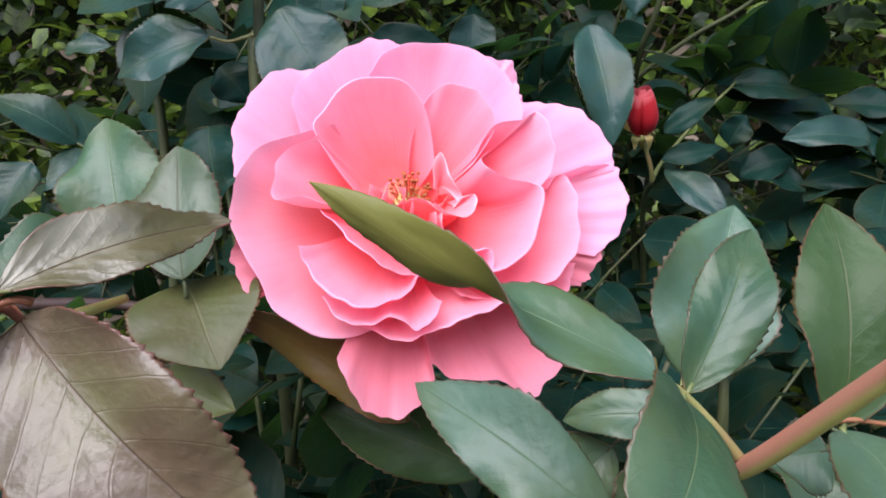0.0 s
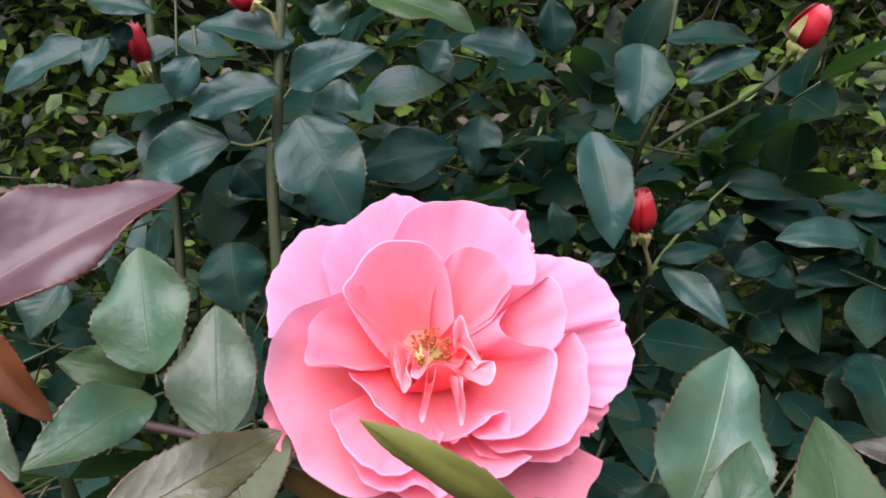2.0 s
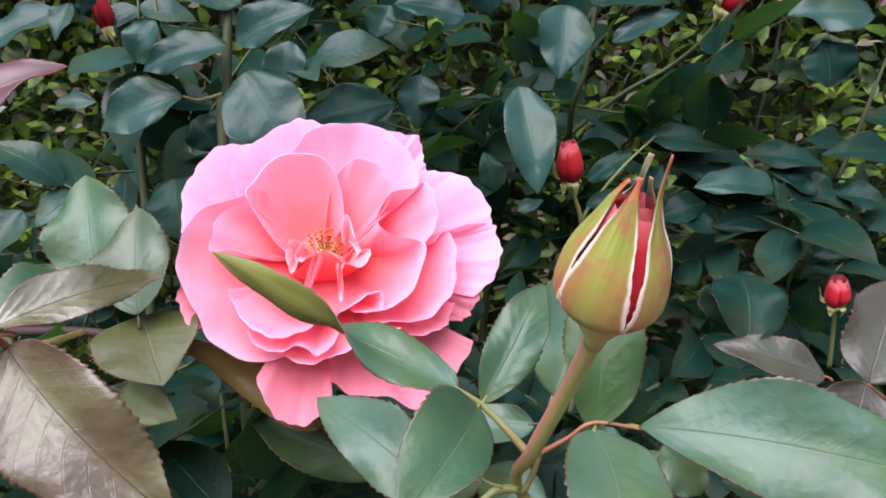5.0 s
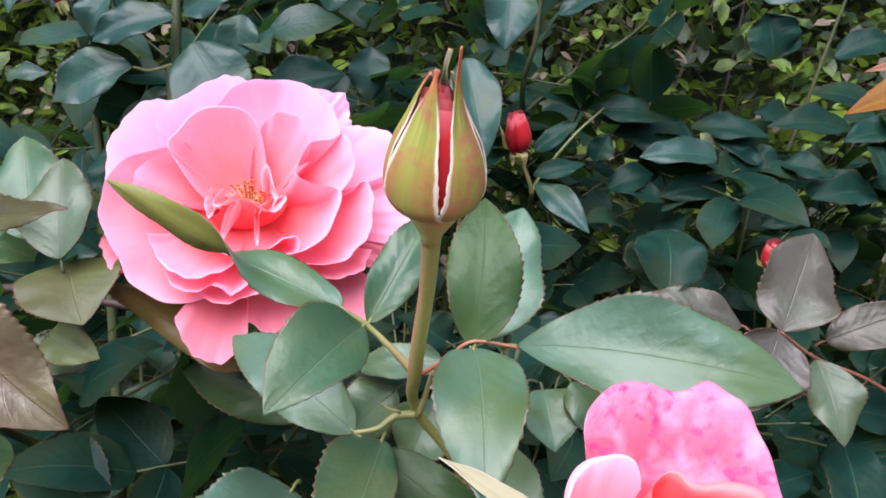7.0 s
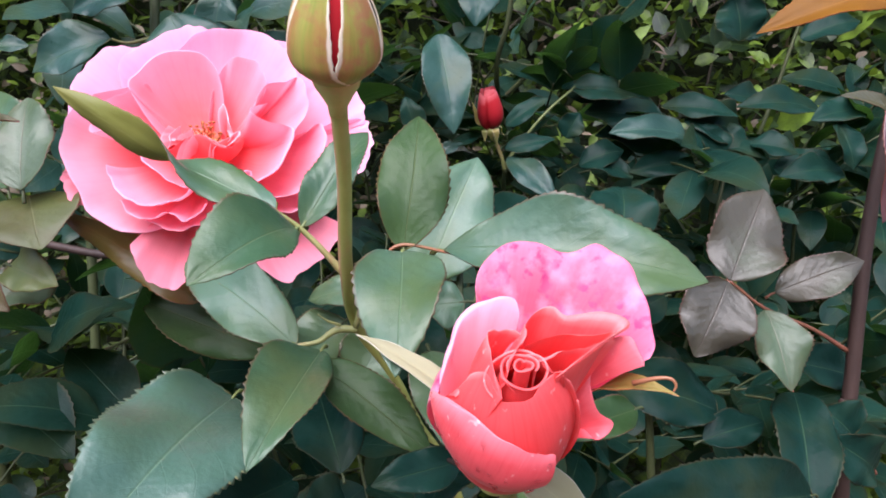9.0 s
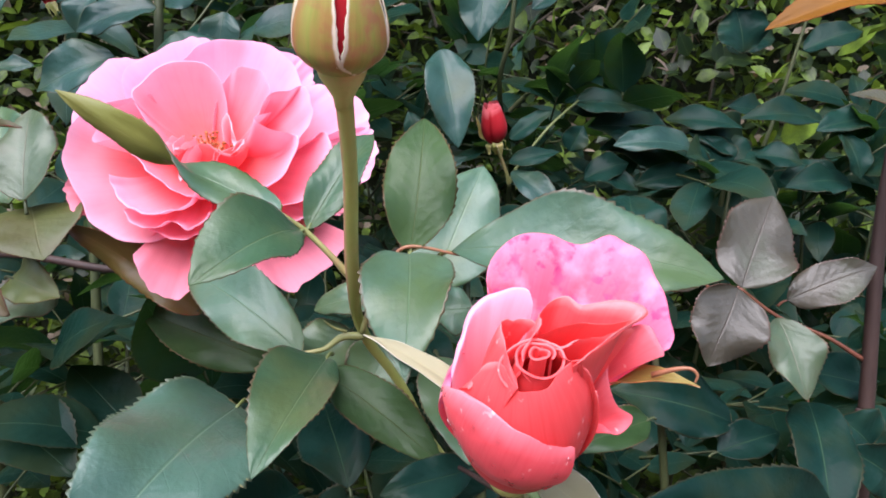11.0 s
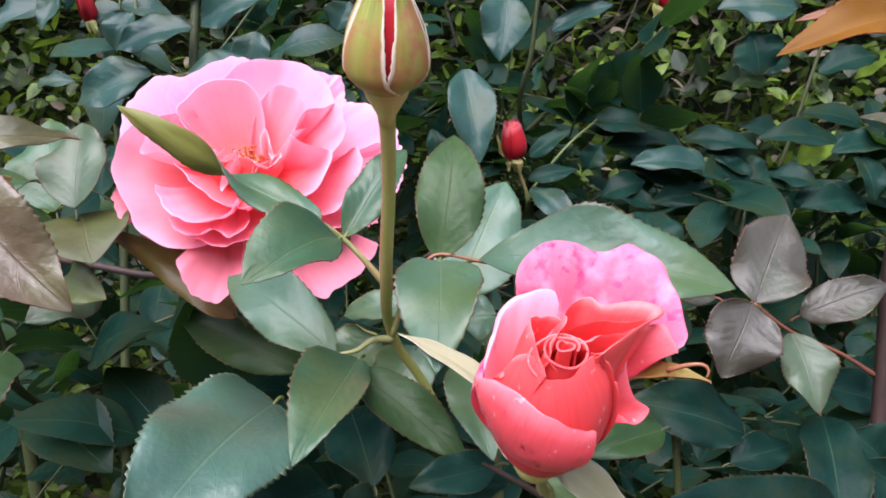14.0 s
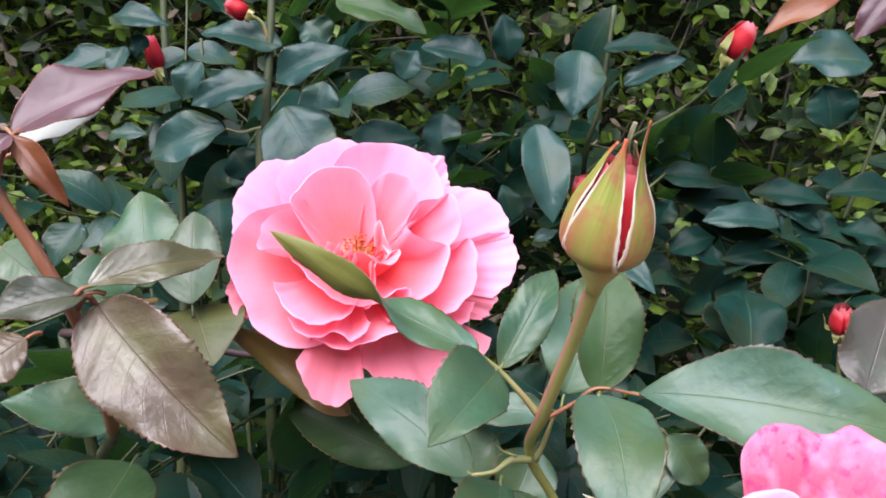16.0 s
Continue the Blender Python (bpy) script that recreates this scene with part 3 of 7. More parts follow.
def rim_petal(parent, fr, rim, mat, low=-9.0, base=7.0, out=0.75, lift=0.15, curl=1.0, ruffle=0.8, seed=0, rows=18, cols=34, label="", full=0.0, belly=None, az=None):
    """A petal swept from the flower's foot to a smooth rim through a few corners (right, up, out, in mm); the rim rolls back a little.
    out and lift place the bend of the sweep: its share of the rim's distance from the axis, and of its height; full swells the middle.
    belly gives that bend as a radius and a height instead; az turns the foot from one azimuth to another."""
    rng = random.Random(seed * 5 + 1)
    q = [rng.uniform(0, 6.28) for _ in range(3)]
    line = glide(rim, cols + 1)
    mid = line[:, :2].mean(0)
    mid_a = math.atan2(mid[1], mid[0])
    roll = 4
    verts, uvs, faces = [], [], []
    for i in range(rows + roll + 1):
        for j in range(cols + 1):
            v = j / cols
            end = line[j].copy()
            end[:2] *= 1 + ruffle * 0.009 * (math.sin(23 * v + q[1]) + 0.8 * math.sin(47 * v + q[0]))
            end[2] += ruffle * (math.sin(9 * v + q[0]) + 0.6 * math.sin(19 * v + q[1]) + 0.3 * math.sin(41 * v + q[2]))
            away = math.remainder(math.atan2(end[1], end[0]) - mid_a, 2 * math.pi)
            a = mid_a + 0.8 * away if az is None else radians(az[0] + (az[1] - az[0]) * v)
            foot = np.array((base * math.cos(a), base * math.sin(a), low))
            swell = 1 + full * math.sin(math.pi * v)
            knee = np.array((end[0] * out * swell, end[1] * out * swell, low + lift * (end[2] - low)))
            if belly:
                knee = np.array((belly[0] * math.cos(a), belly[0] * math.sin(a), belly[1]))
            s = min(1.0, i / rows)
            p = (1 - s) ** 2 * foot + 2 * s * (1 - s) * knee + s * s * end
            if i > rows:
                d = unit(end - knee)
                r = np.array((end[0], end[1], 0.0))
                back = 0.5 * unit(r) - np.array((0, 0, 1.0))
                back = unit(back - d * (back @ d))
                th = radians(34) * (i - rows)
                size = 0.28 * curl * (0.6 + 0.5 * math.sin(5 * v + q[2])) * (0.25 + 0.75 * math.sin(math.pi * v) ** 0.5)
                p = end + size * (math.sin(th) * d + (1 - math.cos(th)) * back)
            verts.append(fr(*p))
            uvs.append((v, 0.96 * i / rows if i <= rows else 0.96 + 0.01 * (i - rows)))
    width = cols + 1
    for i in range(rows + roll):
        for j in range(cols):
            k = i * width + j
            faces.append((k, k + 1, k + width + 1, k + width))
    return part("petal", parent, verts, faces, mat, uvs, label=label)


def lathe(name, parent, fr, profile, mat, sides=24, label=""):
    """A round body about the flower's axis; profile: (radius, height) in mm."""
    verts, faces = [], []
    for r, h in profile:
        for k in range(sides):
            a = 2 * math.pi * k / sides
            verts.append(fr(r * math.cos(a), r * math.sin(a), h))
    for i in range(len(profile) - 1):
        for k in range(sides):
            a, b = i * sides + k, i * sides + (k + 1) % sides
            faces.append((a, b, b + sides, a + sides))
    faces.append(tuple(range(sides))[::-1])
    faces.append(tuple(range((len(profile) - 1) * sides, len(profile) * sides)))
    return part(name, parent, verts, faces, mat, label=label)


def wrap_petal(parent, fr, az, spread, rows_rh, mat, name="petal", tip=0.0, offset=0.0, lean=0.0, seed=0, label="", flare=0.0, slant=0.0, overlap=0.5, dome=0.16, wob=0.25):
    """A petal or sepal that hugs a round bud: rows_rh gives radius and height from base to top; spread is its half angle in degrees."""
    rng = random.Random(seed)
    q = rng.uniform(0, 6.28)
    n, m = 16, 12
    prof = glide([(r, h, 0) for r, h in rows_rh], n + 1)
    verts, uvs, faces = [], [], []
    for i in range(n + 1):
        s = i / n
        for j in range(m + 1):
            v = 2 * j / m - 1
            k = 1.0 if tip == 0 else max(0.03, (1 - s**tip) ** 0.75 * (0.75 + 0.6 * s * (1 - s)))
            top = 1 if tip else 1 - dome * abs(v) ** 2.2
            a = radians(az + lean * s + spread * v * k)
            r, h = prof[i][0] + offset + flare * s**3 * abs(v) + overlap * v * (0 if tip else 1), prof[i][1] * (top if s > 0.6 else 1 + (top - 1) * s / 0.6)
            h += wob * s * (math.sin(4 * v + q) + 0.5 * math.sin(9 * v + 2 * q)) + slant * v * s * s
            verts.append(fr(r * math.cos(a), r * math.sin(a), h))
            uvs.append((j / m, s))
    for i in range(n):
        for j in range(m):
            a = i * (m + 1) + j
            faces.append((a, a + 1, a + m + 2, a + m + 1))
    return part(name, parent, verts, faces, mat, uvs, label=label)


def rolled_petal(parent, fr, a0, a1, r0, r1, h0, h1, mat, foot=16.0, seed=0):
    """A petal rolled up in a spiral round the flower's axis, from azimuth a0 to a1 in degrees; its rim turns outward."""
    rng = random.Random(seed)
    q = rng.uniform(0, 6.28)
    rows, lip, cols = 10, 4, 64
    verts, uvs, faces = [], [], []
    for i in range(rows + lip + 1):
        s = min(1.0, i / rows)
        for j in range(cols + 1):
            u = j / cols
            a = radians(a0 + (a1 - a0) * u)
            r = (r0 + (r1 - r0) * u) * (1 + 0.05 * math.sin(3 * a + q) + 0.10 * math.sin(2 * a + 1.3))
            h = h0 + (h1 - h0) * u + 0.25 * math.sin(2 * a + q) - 1.6 * max(0.0, (u - 0.8) / 0.2) ** 2
            rr = r * (0.85 + 0.35 * math.sin(math.pi * min(1.0, 0.15 + 0.72 * s)))
            z = foot + (h - foot) * s
            if i > rows:
                th = radians(38) * (i - rows)
                rr += 0.26 * (1 - math.cos(th))
                z += 0.26 * math.sin(th)
            verts.append(fr(rr * math.cos(a), rr * math.sin(a), z))
            uvs.append((u, 0.96 * s + 0.01 * max(0, i - rows)))
    for i in range(rows + lip):
        for j in range(cols):
            k = i * (cols + 1) + j
            faces.append((k, k + 1, k + cols + 2, k + cols + 1))
    return part("petal", parent, verts, faces, mat, uvs)


def bud(parent, base, out, height, width, name="flower_bud", closed=True, turn=0.0, sepal_up=1.0, reds=6, stalk=1.0):
    """A rose bud: hip, wrapped red petals and five sepals; sizes in mm."""
    fr = Frame(base, out, turn)
    w, h = width / 2, height
    hip = lathe(name, parent, fr, [(stalk, -0.34 * h), (stalk * 1.1, -0.26 * h), (0.42 * w, -0.15 * h), (0.56 * w, -0.06 * h), (0.54 * w, 0.0), (0.45 * w, 0.05 * h)], HIP, label="swollen green hip under the bud")
    for k in range(reds + 2):
        f = 1 - 0.12 * k
        wrap_petal(hip, fr, 137 * k + 20, 105, [(0.40 * w, 0.0), (0.80 * w * f, 0.13 * h), (0.97 * w * f, 0.38 * h), (0.82 * w * f, 0.70 * h), (max(0.05, 0.60 - 0.10 * k) * w, (0.96 + 0.012 * k) * h)], PETAL_RED, seed=k, dome=0.10, slant=1.2, overlap=1.2, wob=1.0, flare=0.5)
    for k in range(5):
        if sepal_up > 0:
            lift = (0.45, 0.3, 0.38, 0.15, 0.25)[k]
            rows_rh = [(0.45 * w, 0.0), (0.99 * w, 0.26 * h), (0.88 * w, 0.55 * h), (0.50 * w, 0.86 * h), (0.30 * w, (1.0 + lift * 0.45) * h), (0.24 * w + 1.2 * (k % 2), (1.0 + lift) * h)]
        elif k == 3:
            # one sepal still stands along the bud
            rows_rh = [(0.45 * w, 0.0), (1.02 * w, 0.14 * h), (1.12 * w, 0.40 * h), (1.25 * w, 0.66 * h)]
        else:
            rows_rh = [(0.50 * w, 0.02 * h), (0.74 * w, -0.02 * h), (0.72 * w, -0.16 * h), ((0.52, 0.9, 0.62, 0.5, 0.8)[k] * w, -(0.42, 0.30, 0.48, 0.36, 0.26)[k] * h)]
        s = wrap_petal(hip, fr, 72 * k - 54, 34 if sepal_up > 0 else 26, rows_rh, SEPAL, "sepal", tip=1.5, offset=0.35, lean=6, seed=k, label="green sepal flushed red with a pale margin")
    return hip


def bud_sepal(parent, fr, az, lean, rows_rh, spread, seed, out=0.0):
    """A sepal pressed to the bud: broad below, drawn out into a narrow red tip, with a ragged white margin."""
    rng = random.Random(seed)
    q = rng.uniform(0, 6)
    n = 44
    cols = (-1, -0.95, -0.86, -0.6, -0.3, 0, 0.3, 0.6, 0.86, 0.95, 1)
    prof = glide([(r, h, 0) for r, h in rows_rh], n + 1)
    verts, uvs, faces = [], [], []
    for i in range(n + 1):
        s = i / n
        half = np.interp(s, (0, 0.15, 0.3, 0.45, 0.6, 0.74, 0.86, 1), (1.12, 1.10, 1.05, 0.88, 0.58, 0.30, 0.14, 0.04)) * spread
        for v in cols:
            rag = rng.uniform(-0.03, 0.03) if abs(v) == 1 and s < 0.8 else 0
            r = prof[i][0] + out + 0.25 * (1 - v * v) + 0.9 * max(0, abs(v) - 0.86) * (1.6 + 0.9 * math.sin(11 * s + q)) * min(1, 4 * s)
            # arc length stays true where the bud narrows
            ang = half * (1 + rag) * v * min(2.0, rows_rh[1][0] / max(r, 2.0))
            a = radians(az + lean * s * s + ang)
            verts.append(fr(r * math.cos(a), r * math.sin(a), prof[i][1] + 0.3 * math.sin(6 * s + q) * s))
            uvs.append((0.5 + 0.5 * v, s))
    m = len(cols)
    for i in range(n):
        for j in range(m - 1):
            a = i * m + j
            faces.append((a, a + 1, a + m + 1, a + m))
    verts, faces, uvs, slots = thick(np.array(verts), faces, np.array(uvs), 0.0003)
    return part("sepal", parent, verts, faces, [BUD_SEPAL, SEPAL_PALE], uvs, slots, label="yellow-green sepal flushed coral with a ragged white margin and red tip")


def large_bud(parent, base, out, height, width, stalk):
    fr = Frame(base, out)
    w, h = width / 2, height
    hip = lathe("flower_bud", parent, fr, [(stalk, -0.40 * h), (stalk * 1.15, -0.30 * h), (0.36 * w, -0.2 * h), (0.50 * w, -0.10 * h), (0.56 * w, -0.02 * h), (0.50 * w, 0.05 * h)], HIP, label="swollen yellow-green hip under the bud")
    for k in range(8):
        f = 1 - 0.10 * k
        wrap_petal(hip, fr, 137 * k + 200, 95, [(0.44 * w, 0.0), (0.82 * w * f, 0.17 * h), (0.86 * w * f, 0.32 * h), (0.66 * w * f, 0.66 * h), (max(0.06, 0.38 - 0.048 * k) * w, (0.96 + 0.014 * k) * h)], PETAL_RED, seed=k, dome=0.05, slant=0.7, overlap=0.6, wob=0.45)
    body = [(0.48 * w, -0.03 * h), (0.90 * w, 0.13 * h), (0.97 * w, 0.30 * h), (0.84 * w, 0.56 * h)]
    for az, lean, spread, up, seed, lift in (
        (-132, 16, 43, [(0.52 * w, 0.86 * h), (0.30 * w, 1.08 * h), (0.16 * w, 1.22 * h)], 1, 0.25),
        (-52, 22, 40, [(0.54 * w, 0.84 * h), (0.36 * w, 1.10 * h), (0.34 * w, 1.40 * h)], 2, 0.10),
        (16, 10, 33, [(0.54 * w, 0.82 * h), (0.30 * w, 1.03 * h), (0.20 * w, 1.14 * h)], 3, 0.30),
        (84, -30, 34, [(0.52 * w, 0.86 * h), (0.24 * w, 1.10 * h), (0.30 * w, 1.28 * h)], 4, 0.0),
        (158, 14, 40, [(0.55 * w, 0.82 * h), (0.32 * w, 1.03 * h), (0.14 * w, 1.16 * h)], 5, 0.15),
    ):
        bud_sepal(hip, fr, az, lean, body + up, spread, seed, lift)
    return hip


# ---- ground and hedge ----
def grid_sheet(name, size, steps, mat, bumps):
    verts, faces = [], []
    ticks = np.sign(np.linspace(-1, 1, steps)) * np.abs(np.linspace(-1, 1, steps)) ** 3 * size
    for y in ticks:
        for x in ticks:
            verts.append((x, y, bumps * noise.noise((x * 3, y * 3, 0)) if abs(x) < 6 and abs(y) < 6 else 0))
    for i in range(steps - 1):
        for j in range(steps - 1):
            a = i * steps + j
            faces.append((a, a + 1, a + steps + 1, a + steps))
    me = bpy.data.meshes.new(name)
    me.from_pydata(verts, [], faces)
    me.materials.append(mat)
    me.polygons.foreach_set("use_smooth", np.full(len(me.polygons), True))
    return new(name, me)


tagged(grid_sheet("ground", 900, 121, SOIL, 0.015), "dry bare garden soil under the rose bushes", "ground", kind="structure")


def scatter_mesh(name, centres, ways, normals, lengths, widths, mat):
    """Many small folded leaves as one mesh: a pointed blade of two halves each."""
    shape = np.array([(0, 0, 0), (0.3, 0.5, 0.12), (0.65, 0.42, 0.10), (1, 0, -0.06), (0.65, -0.42, 0.10), (0.3, -0.5, 0.12), (0.32, 0, 0.0), (0.66, 0, 0.0)])
    cells = np.array([(0, 6, 1, 1), (0, 5, 6, 6), (6, 7, 2, 1), (6, 5, 4, 7), (7, 3, 2, 2), (7, 4, 3, 3)])
    tex = np.array([(0.5, 0), (1, 0.3), (1, 0.65), (0.5, 1), (0, 0.65), (0, 0.3), (0.5, 0.32), (0.5, 0.66)])
    x = ways / np.linalg.norm(ways, axis=1, keepdims=True)
    z = normals - x * (normals * x).sum(1, keepdims=True)
    z /= np.linalg.norm(z, axis=1, keepdims=True)
    y = np.cross(z, x)
    n = len(centres)
    v = centres[:, None] + shape[None, :, :1] * lengths[:, None, None] * x[:, None] + shape[None, :, 1:2] * widths[:, None, None] * y[:, None] + shape[None, :, 2:] * widths[:, None, None] * z[:, None]
    faces = []
    for k in range(n):
        for c in cells:
            f = tuple(int(8 * k + i) for i in c)
            faces.append(f[:3] if f[2] == f[3] else f)
    me = bpy.data.meshes.new(name)
    me.from_pydata(v.reshape(-1, 3).tolist(), [], faces)
    me.materials.append(mat)
    layer = me.uv_layers.new(name="UVMap")
    index = np.empty(len(me.loops), int)
    me.loops.foreach_get("vertex_index", index)
    layer.data.foreach_set("uv", tex[index % 8].ravel())
    me.polygons.foreach_set("use_smooth", np.full(len(me.polygons), True))
    return new(name, me)


rng = np.random.default_rng(4)


def hedge_front(z):
    """The hedge's front; its unseen top leans out, added to shade the rear roses."""
    return 0.82 - 0.42 * np.clip((z - 1.32) / 0.55, 0, 1) ** 1.3


def hedge_leaves(name, count, x0, x1, z0, z1, depth, size, mat, label, sparse=None):
    c = np.stack([rng.uniform(x0, x1, count), rng.uniform(0, 1, count) ** 0.7, rng.uniform(z0, z1, count)], 1)
    front = hedge_front(c[:, 2]) + 0.05 * np.sin(c[:, 0] * 7 + 1) + 0.04 * np.sin(c[:, 2] * 9 + c[:, 0] * 4)
    c[:, 1] = front + depth * (1 - c[:, 1])
    if sparse:
        # few coarse shoots where the clipped face is dense with small leaves
        inside = (c[:, 0] > sparse[0]) & (c[:, 0] < sparse[1]) & (c[:, 2] > sparse[2]) & (c[:, 2] < sparse[3])
        c = c[~inside | (rng.uniform(0, 1, count) < 0.12)]
        count = len(c)
    ways = np.stack([rng.normal(0, 1, count), rng.normal(-0.5, 0.5, count), rng.normal(0.1, 0.7, count)], 1)
    normals = np.stack([rng.normal(0, 0.5, count), rng.normal(-0.6, 0.4, count), rng.normal(0.8, 0.4, count)], 1)
    lengths = rng.uniform(0.7, 1.25, count) * size
    ob = scatter_mesh(name, c, ways, normals, lengths, lengths * rng.uniform(0.45, 0.62, count), mat)
    return tagged(ob, label, "hedge", kind="stuff")


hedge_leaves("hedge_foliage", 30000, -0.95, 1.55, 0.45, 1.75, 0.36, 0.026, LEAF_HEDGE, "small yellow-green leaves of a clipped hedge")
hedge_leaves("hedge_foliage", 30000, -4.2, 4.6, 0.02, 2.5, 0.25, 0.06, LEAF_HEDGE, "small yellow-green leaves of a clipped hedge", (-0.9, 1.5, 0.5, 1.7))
hedge_leaves("hedge_dry_leaves", 2600, -0.9, 1.5, 0.6, 1.6, 0.22, 0.020, LEAF_DRY, "dry curled brown leaves caught in the hedge")


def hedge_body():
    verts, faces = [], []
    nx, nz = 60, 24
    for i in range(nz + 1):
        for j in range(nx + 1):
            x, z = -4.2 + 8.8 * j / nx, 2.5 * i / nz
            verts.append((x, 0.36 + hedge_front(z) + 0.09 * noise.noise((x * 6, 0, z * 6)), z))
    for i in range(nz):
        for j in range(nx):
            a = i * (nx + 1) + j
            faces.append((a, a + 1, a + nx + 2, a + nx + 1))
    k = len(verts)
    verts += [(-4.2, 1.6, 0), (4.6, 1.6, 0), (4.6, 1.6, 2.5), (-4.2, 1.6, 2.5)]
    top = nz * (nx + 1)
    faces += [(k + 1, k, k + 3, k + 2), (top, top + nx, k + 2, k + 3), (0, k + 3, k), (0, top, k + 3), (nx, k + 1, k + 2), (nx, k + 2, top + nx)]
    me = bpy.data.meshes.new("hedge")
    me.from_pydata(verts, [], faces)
    me.materials.append(SHADE_CORE)
    return tagged(new("hedge", me), "body of a dense clipped hedge, coloured dark as its inner shade", "hedge", kind="structure")


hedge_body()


def hedge_cover(x0, x1, y0, y1, z1, count, size, ends=True):
    """Leaves on the top, the far side and the ends of a hedge."""
    c, n = [], []
    r = random.Random(int(100 * abs(y0)) + 1)
    for _ in range(count):
        side = r.random()
        if side < 0.45:
            c.append((r.uniform(x0, x1), r.uniform(y0, y1), z1 + r.uniform(-0.03, 0.05)))
            n.append((r.gauss(0, 0.5), r.gauss(0, 0.5), 1))
        elif side < 0.85:
            back = y1 if y1 > 0 else y0
            c.append((r.uniform(x0, x1), back + math.copysign(r.uniform(-0.03, 0.06), back), r.uniform(0, z1)))
            n.append((r.gauss(0, 0.5), math.copysign(0.8, back), 0.6))
        else:
            end = r.choice((x0, x1))
            c.append((end + math.copysign(r.uniform(-0.03, 0.06), end), r.uniform(y0, y1), r.uniform(0, z1)))
            n.append((math.copysign(0.8, end), r.gauss(0, 0.5), 0.6))
    lengths = np.array([size * r.uniform(0.7, 1.3) for _ in range(count)])
    ways = np.array([(r.gauss(0, 1), r.gauss(0, 1), r.gauss(0, 0.6)) for _ in range(count)])
    tagged(scatter_mesh("hedge_foliage", np.array(c), ways, np.array(n), lengths, lengths * 0.55, LEAF_HEDGE), "green leaves on the top and far side of the hedge", "hedge", kind="stuff")


hedge_cover(-4.2, 4.6, 0.66, 1.6, 2.5, 16000, 0.11)
# leaves for the unseen light-blocking hedge behind the viewer
hedge_cover(-7, 7, -3.8, -2.9, 1.9, 16000, 0.13)


def sky_block_hedge():
    """An unseen hedge added behind the viewer to block light from the low sky."""
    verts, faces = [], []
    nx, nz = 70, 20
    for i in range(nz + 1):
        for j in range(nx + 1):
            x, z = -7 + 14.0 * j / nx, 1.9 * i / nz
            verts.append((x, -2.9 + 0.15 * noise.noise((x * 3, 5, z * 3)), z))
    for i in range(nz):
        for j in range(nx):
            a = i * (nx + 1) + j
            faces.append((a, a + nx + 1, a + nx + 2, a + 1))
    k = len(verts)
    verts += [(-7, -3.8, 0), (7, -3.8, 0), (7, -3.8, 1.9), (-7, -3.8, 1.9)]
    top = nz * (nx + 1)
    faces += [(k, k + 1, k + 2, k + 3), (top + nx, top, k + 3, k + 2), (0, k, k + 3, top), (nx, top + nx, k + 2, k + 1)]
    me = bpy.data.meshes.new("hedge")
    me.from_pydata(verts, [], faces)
    me.materials.append(SHADE_CORE)
    tagged(new("hedge", me), "unseen hedge added behind the viewer to block low sky light", "hedge", kind="structure")
    count = 9000
    c = np.stack([rng.uniform(-7, 7, count), rng.uniform(-2.9, -2.72, count), rng.uniform(0.02, 1.95, count)], 1)
    ways = np.stack([rng.normal(0, 1, count), rng.normal(0.4, 0.4, count), rng.normal(0.2, 0.7, count)], 1)
    normals = np.stack([rng.normal(0, 0.5, count), rng.normal(0.6, 0.4, count), rng.normal(0.8, 0.4, count)], 1)
    lengths = rng.uniform(0.07, 0.13, count)
    tagged(scatter_mesh("hedge_foliage", c, ways, normals, lengths, lengths * 0.55, LEAF_HEDGE), "green leaves of the unseen hedge added behind the viewer", "hedge", kind="stuff")


sky_block_hedge()


def hedge_twigs(count):
    verts, faces = [], []
    r = random.Random(8)
    for _ in range(count):
        a = np.array((r.uniform(-0.9, 1.5), r.uniform(0.86, 1.05), r.uniform(0.4, 1.6)))
        way = unit((r.gauss(0, 0.7), r.gauss(-0.15, 0.3), r.gauss(0.6, 0.5)))
        size = r.uniform(0.08, 0.28)
        mid = a + way * size * 0.5 + np.array((r.gauss(0, 0.015), r.gauss(0, 0.015), r.gauss(0, 0.015)))
        v, f = tube_data([a, mid, a + way * size], [r.uniform(0.0012, 0.003), 0.0008], 6, 5)
        k = len(verts)
        verts += v
        faces += [tuple(i + k for i in c) for c in f]
    me = bpy.data.meshes.new("hedge_twigs")
    me.from_pydata([tuple(v) for v in verts], [], faces)
    me.materials.append(TWIG)
    return tagged(new("hedge_twigs", me), "thin grey-brown twigs inside the hedge", "twigs", kind="stuff")


hedge_twigs(420)

# ---- open rose ----
open_shoot = thing("rose_shoot", (-0.14, 0.38, 0.0), "rose shoot with a wide open pink flower", "rose", "rose shoots")
tube("stem", open_shoot, [(-0.1541, 0.2900, 0.9510), (-0.1014, 0.2720, 0.9544), (-0.0496, 0.2620, 0.9470), (-0.0286, 0.2580, 0.9510), (0.0078, 0.240, 0.9885)], [0.0026, 0.0020, 0.0019, 0.002, 0.0022], STEM_BROWN, 30)
tube("cane", open_shoot, [(-0.14, 0.38, 0.0), (-0.15, 0.36, 0.45), (-0.15, 0.33, 0.80), (-0.1541, 0.2900, 0.9510)], [0.006, 0.005, 0.004, 0.0026], STEM_DARK, 24)
flower = Frame((0.0132, 0.2186, 1.0002), (0.219, -0.8528, 0.474))
hip = lathe("flower", open_shoot, flower, [(1.5, -26), (3.2, -24), (5.5, -19), (6.5, -15), (6.0, -11), (4.0, -7)], HIP, label="wide open pink rose with layered petals")
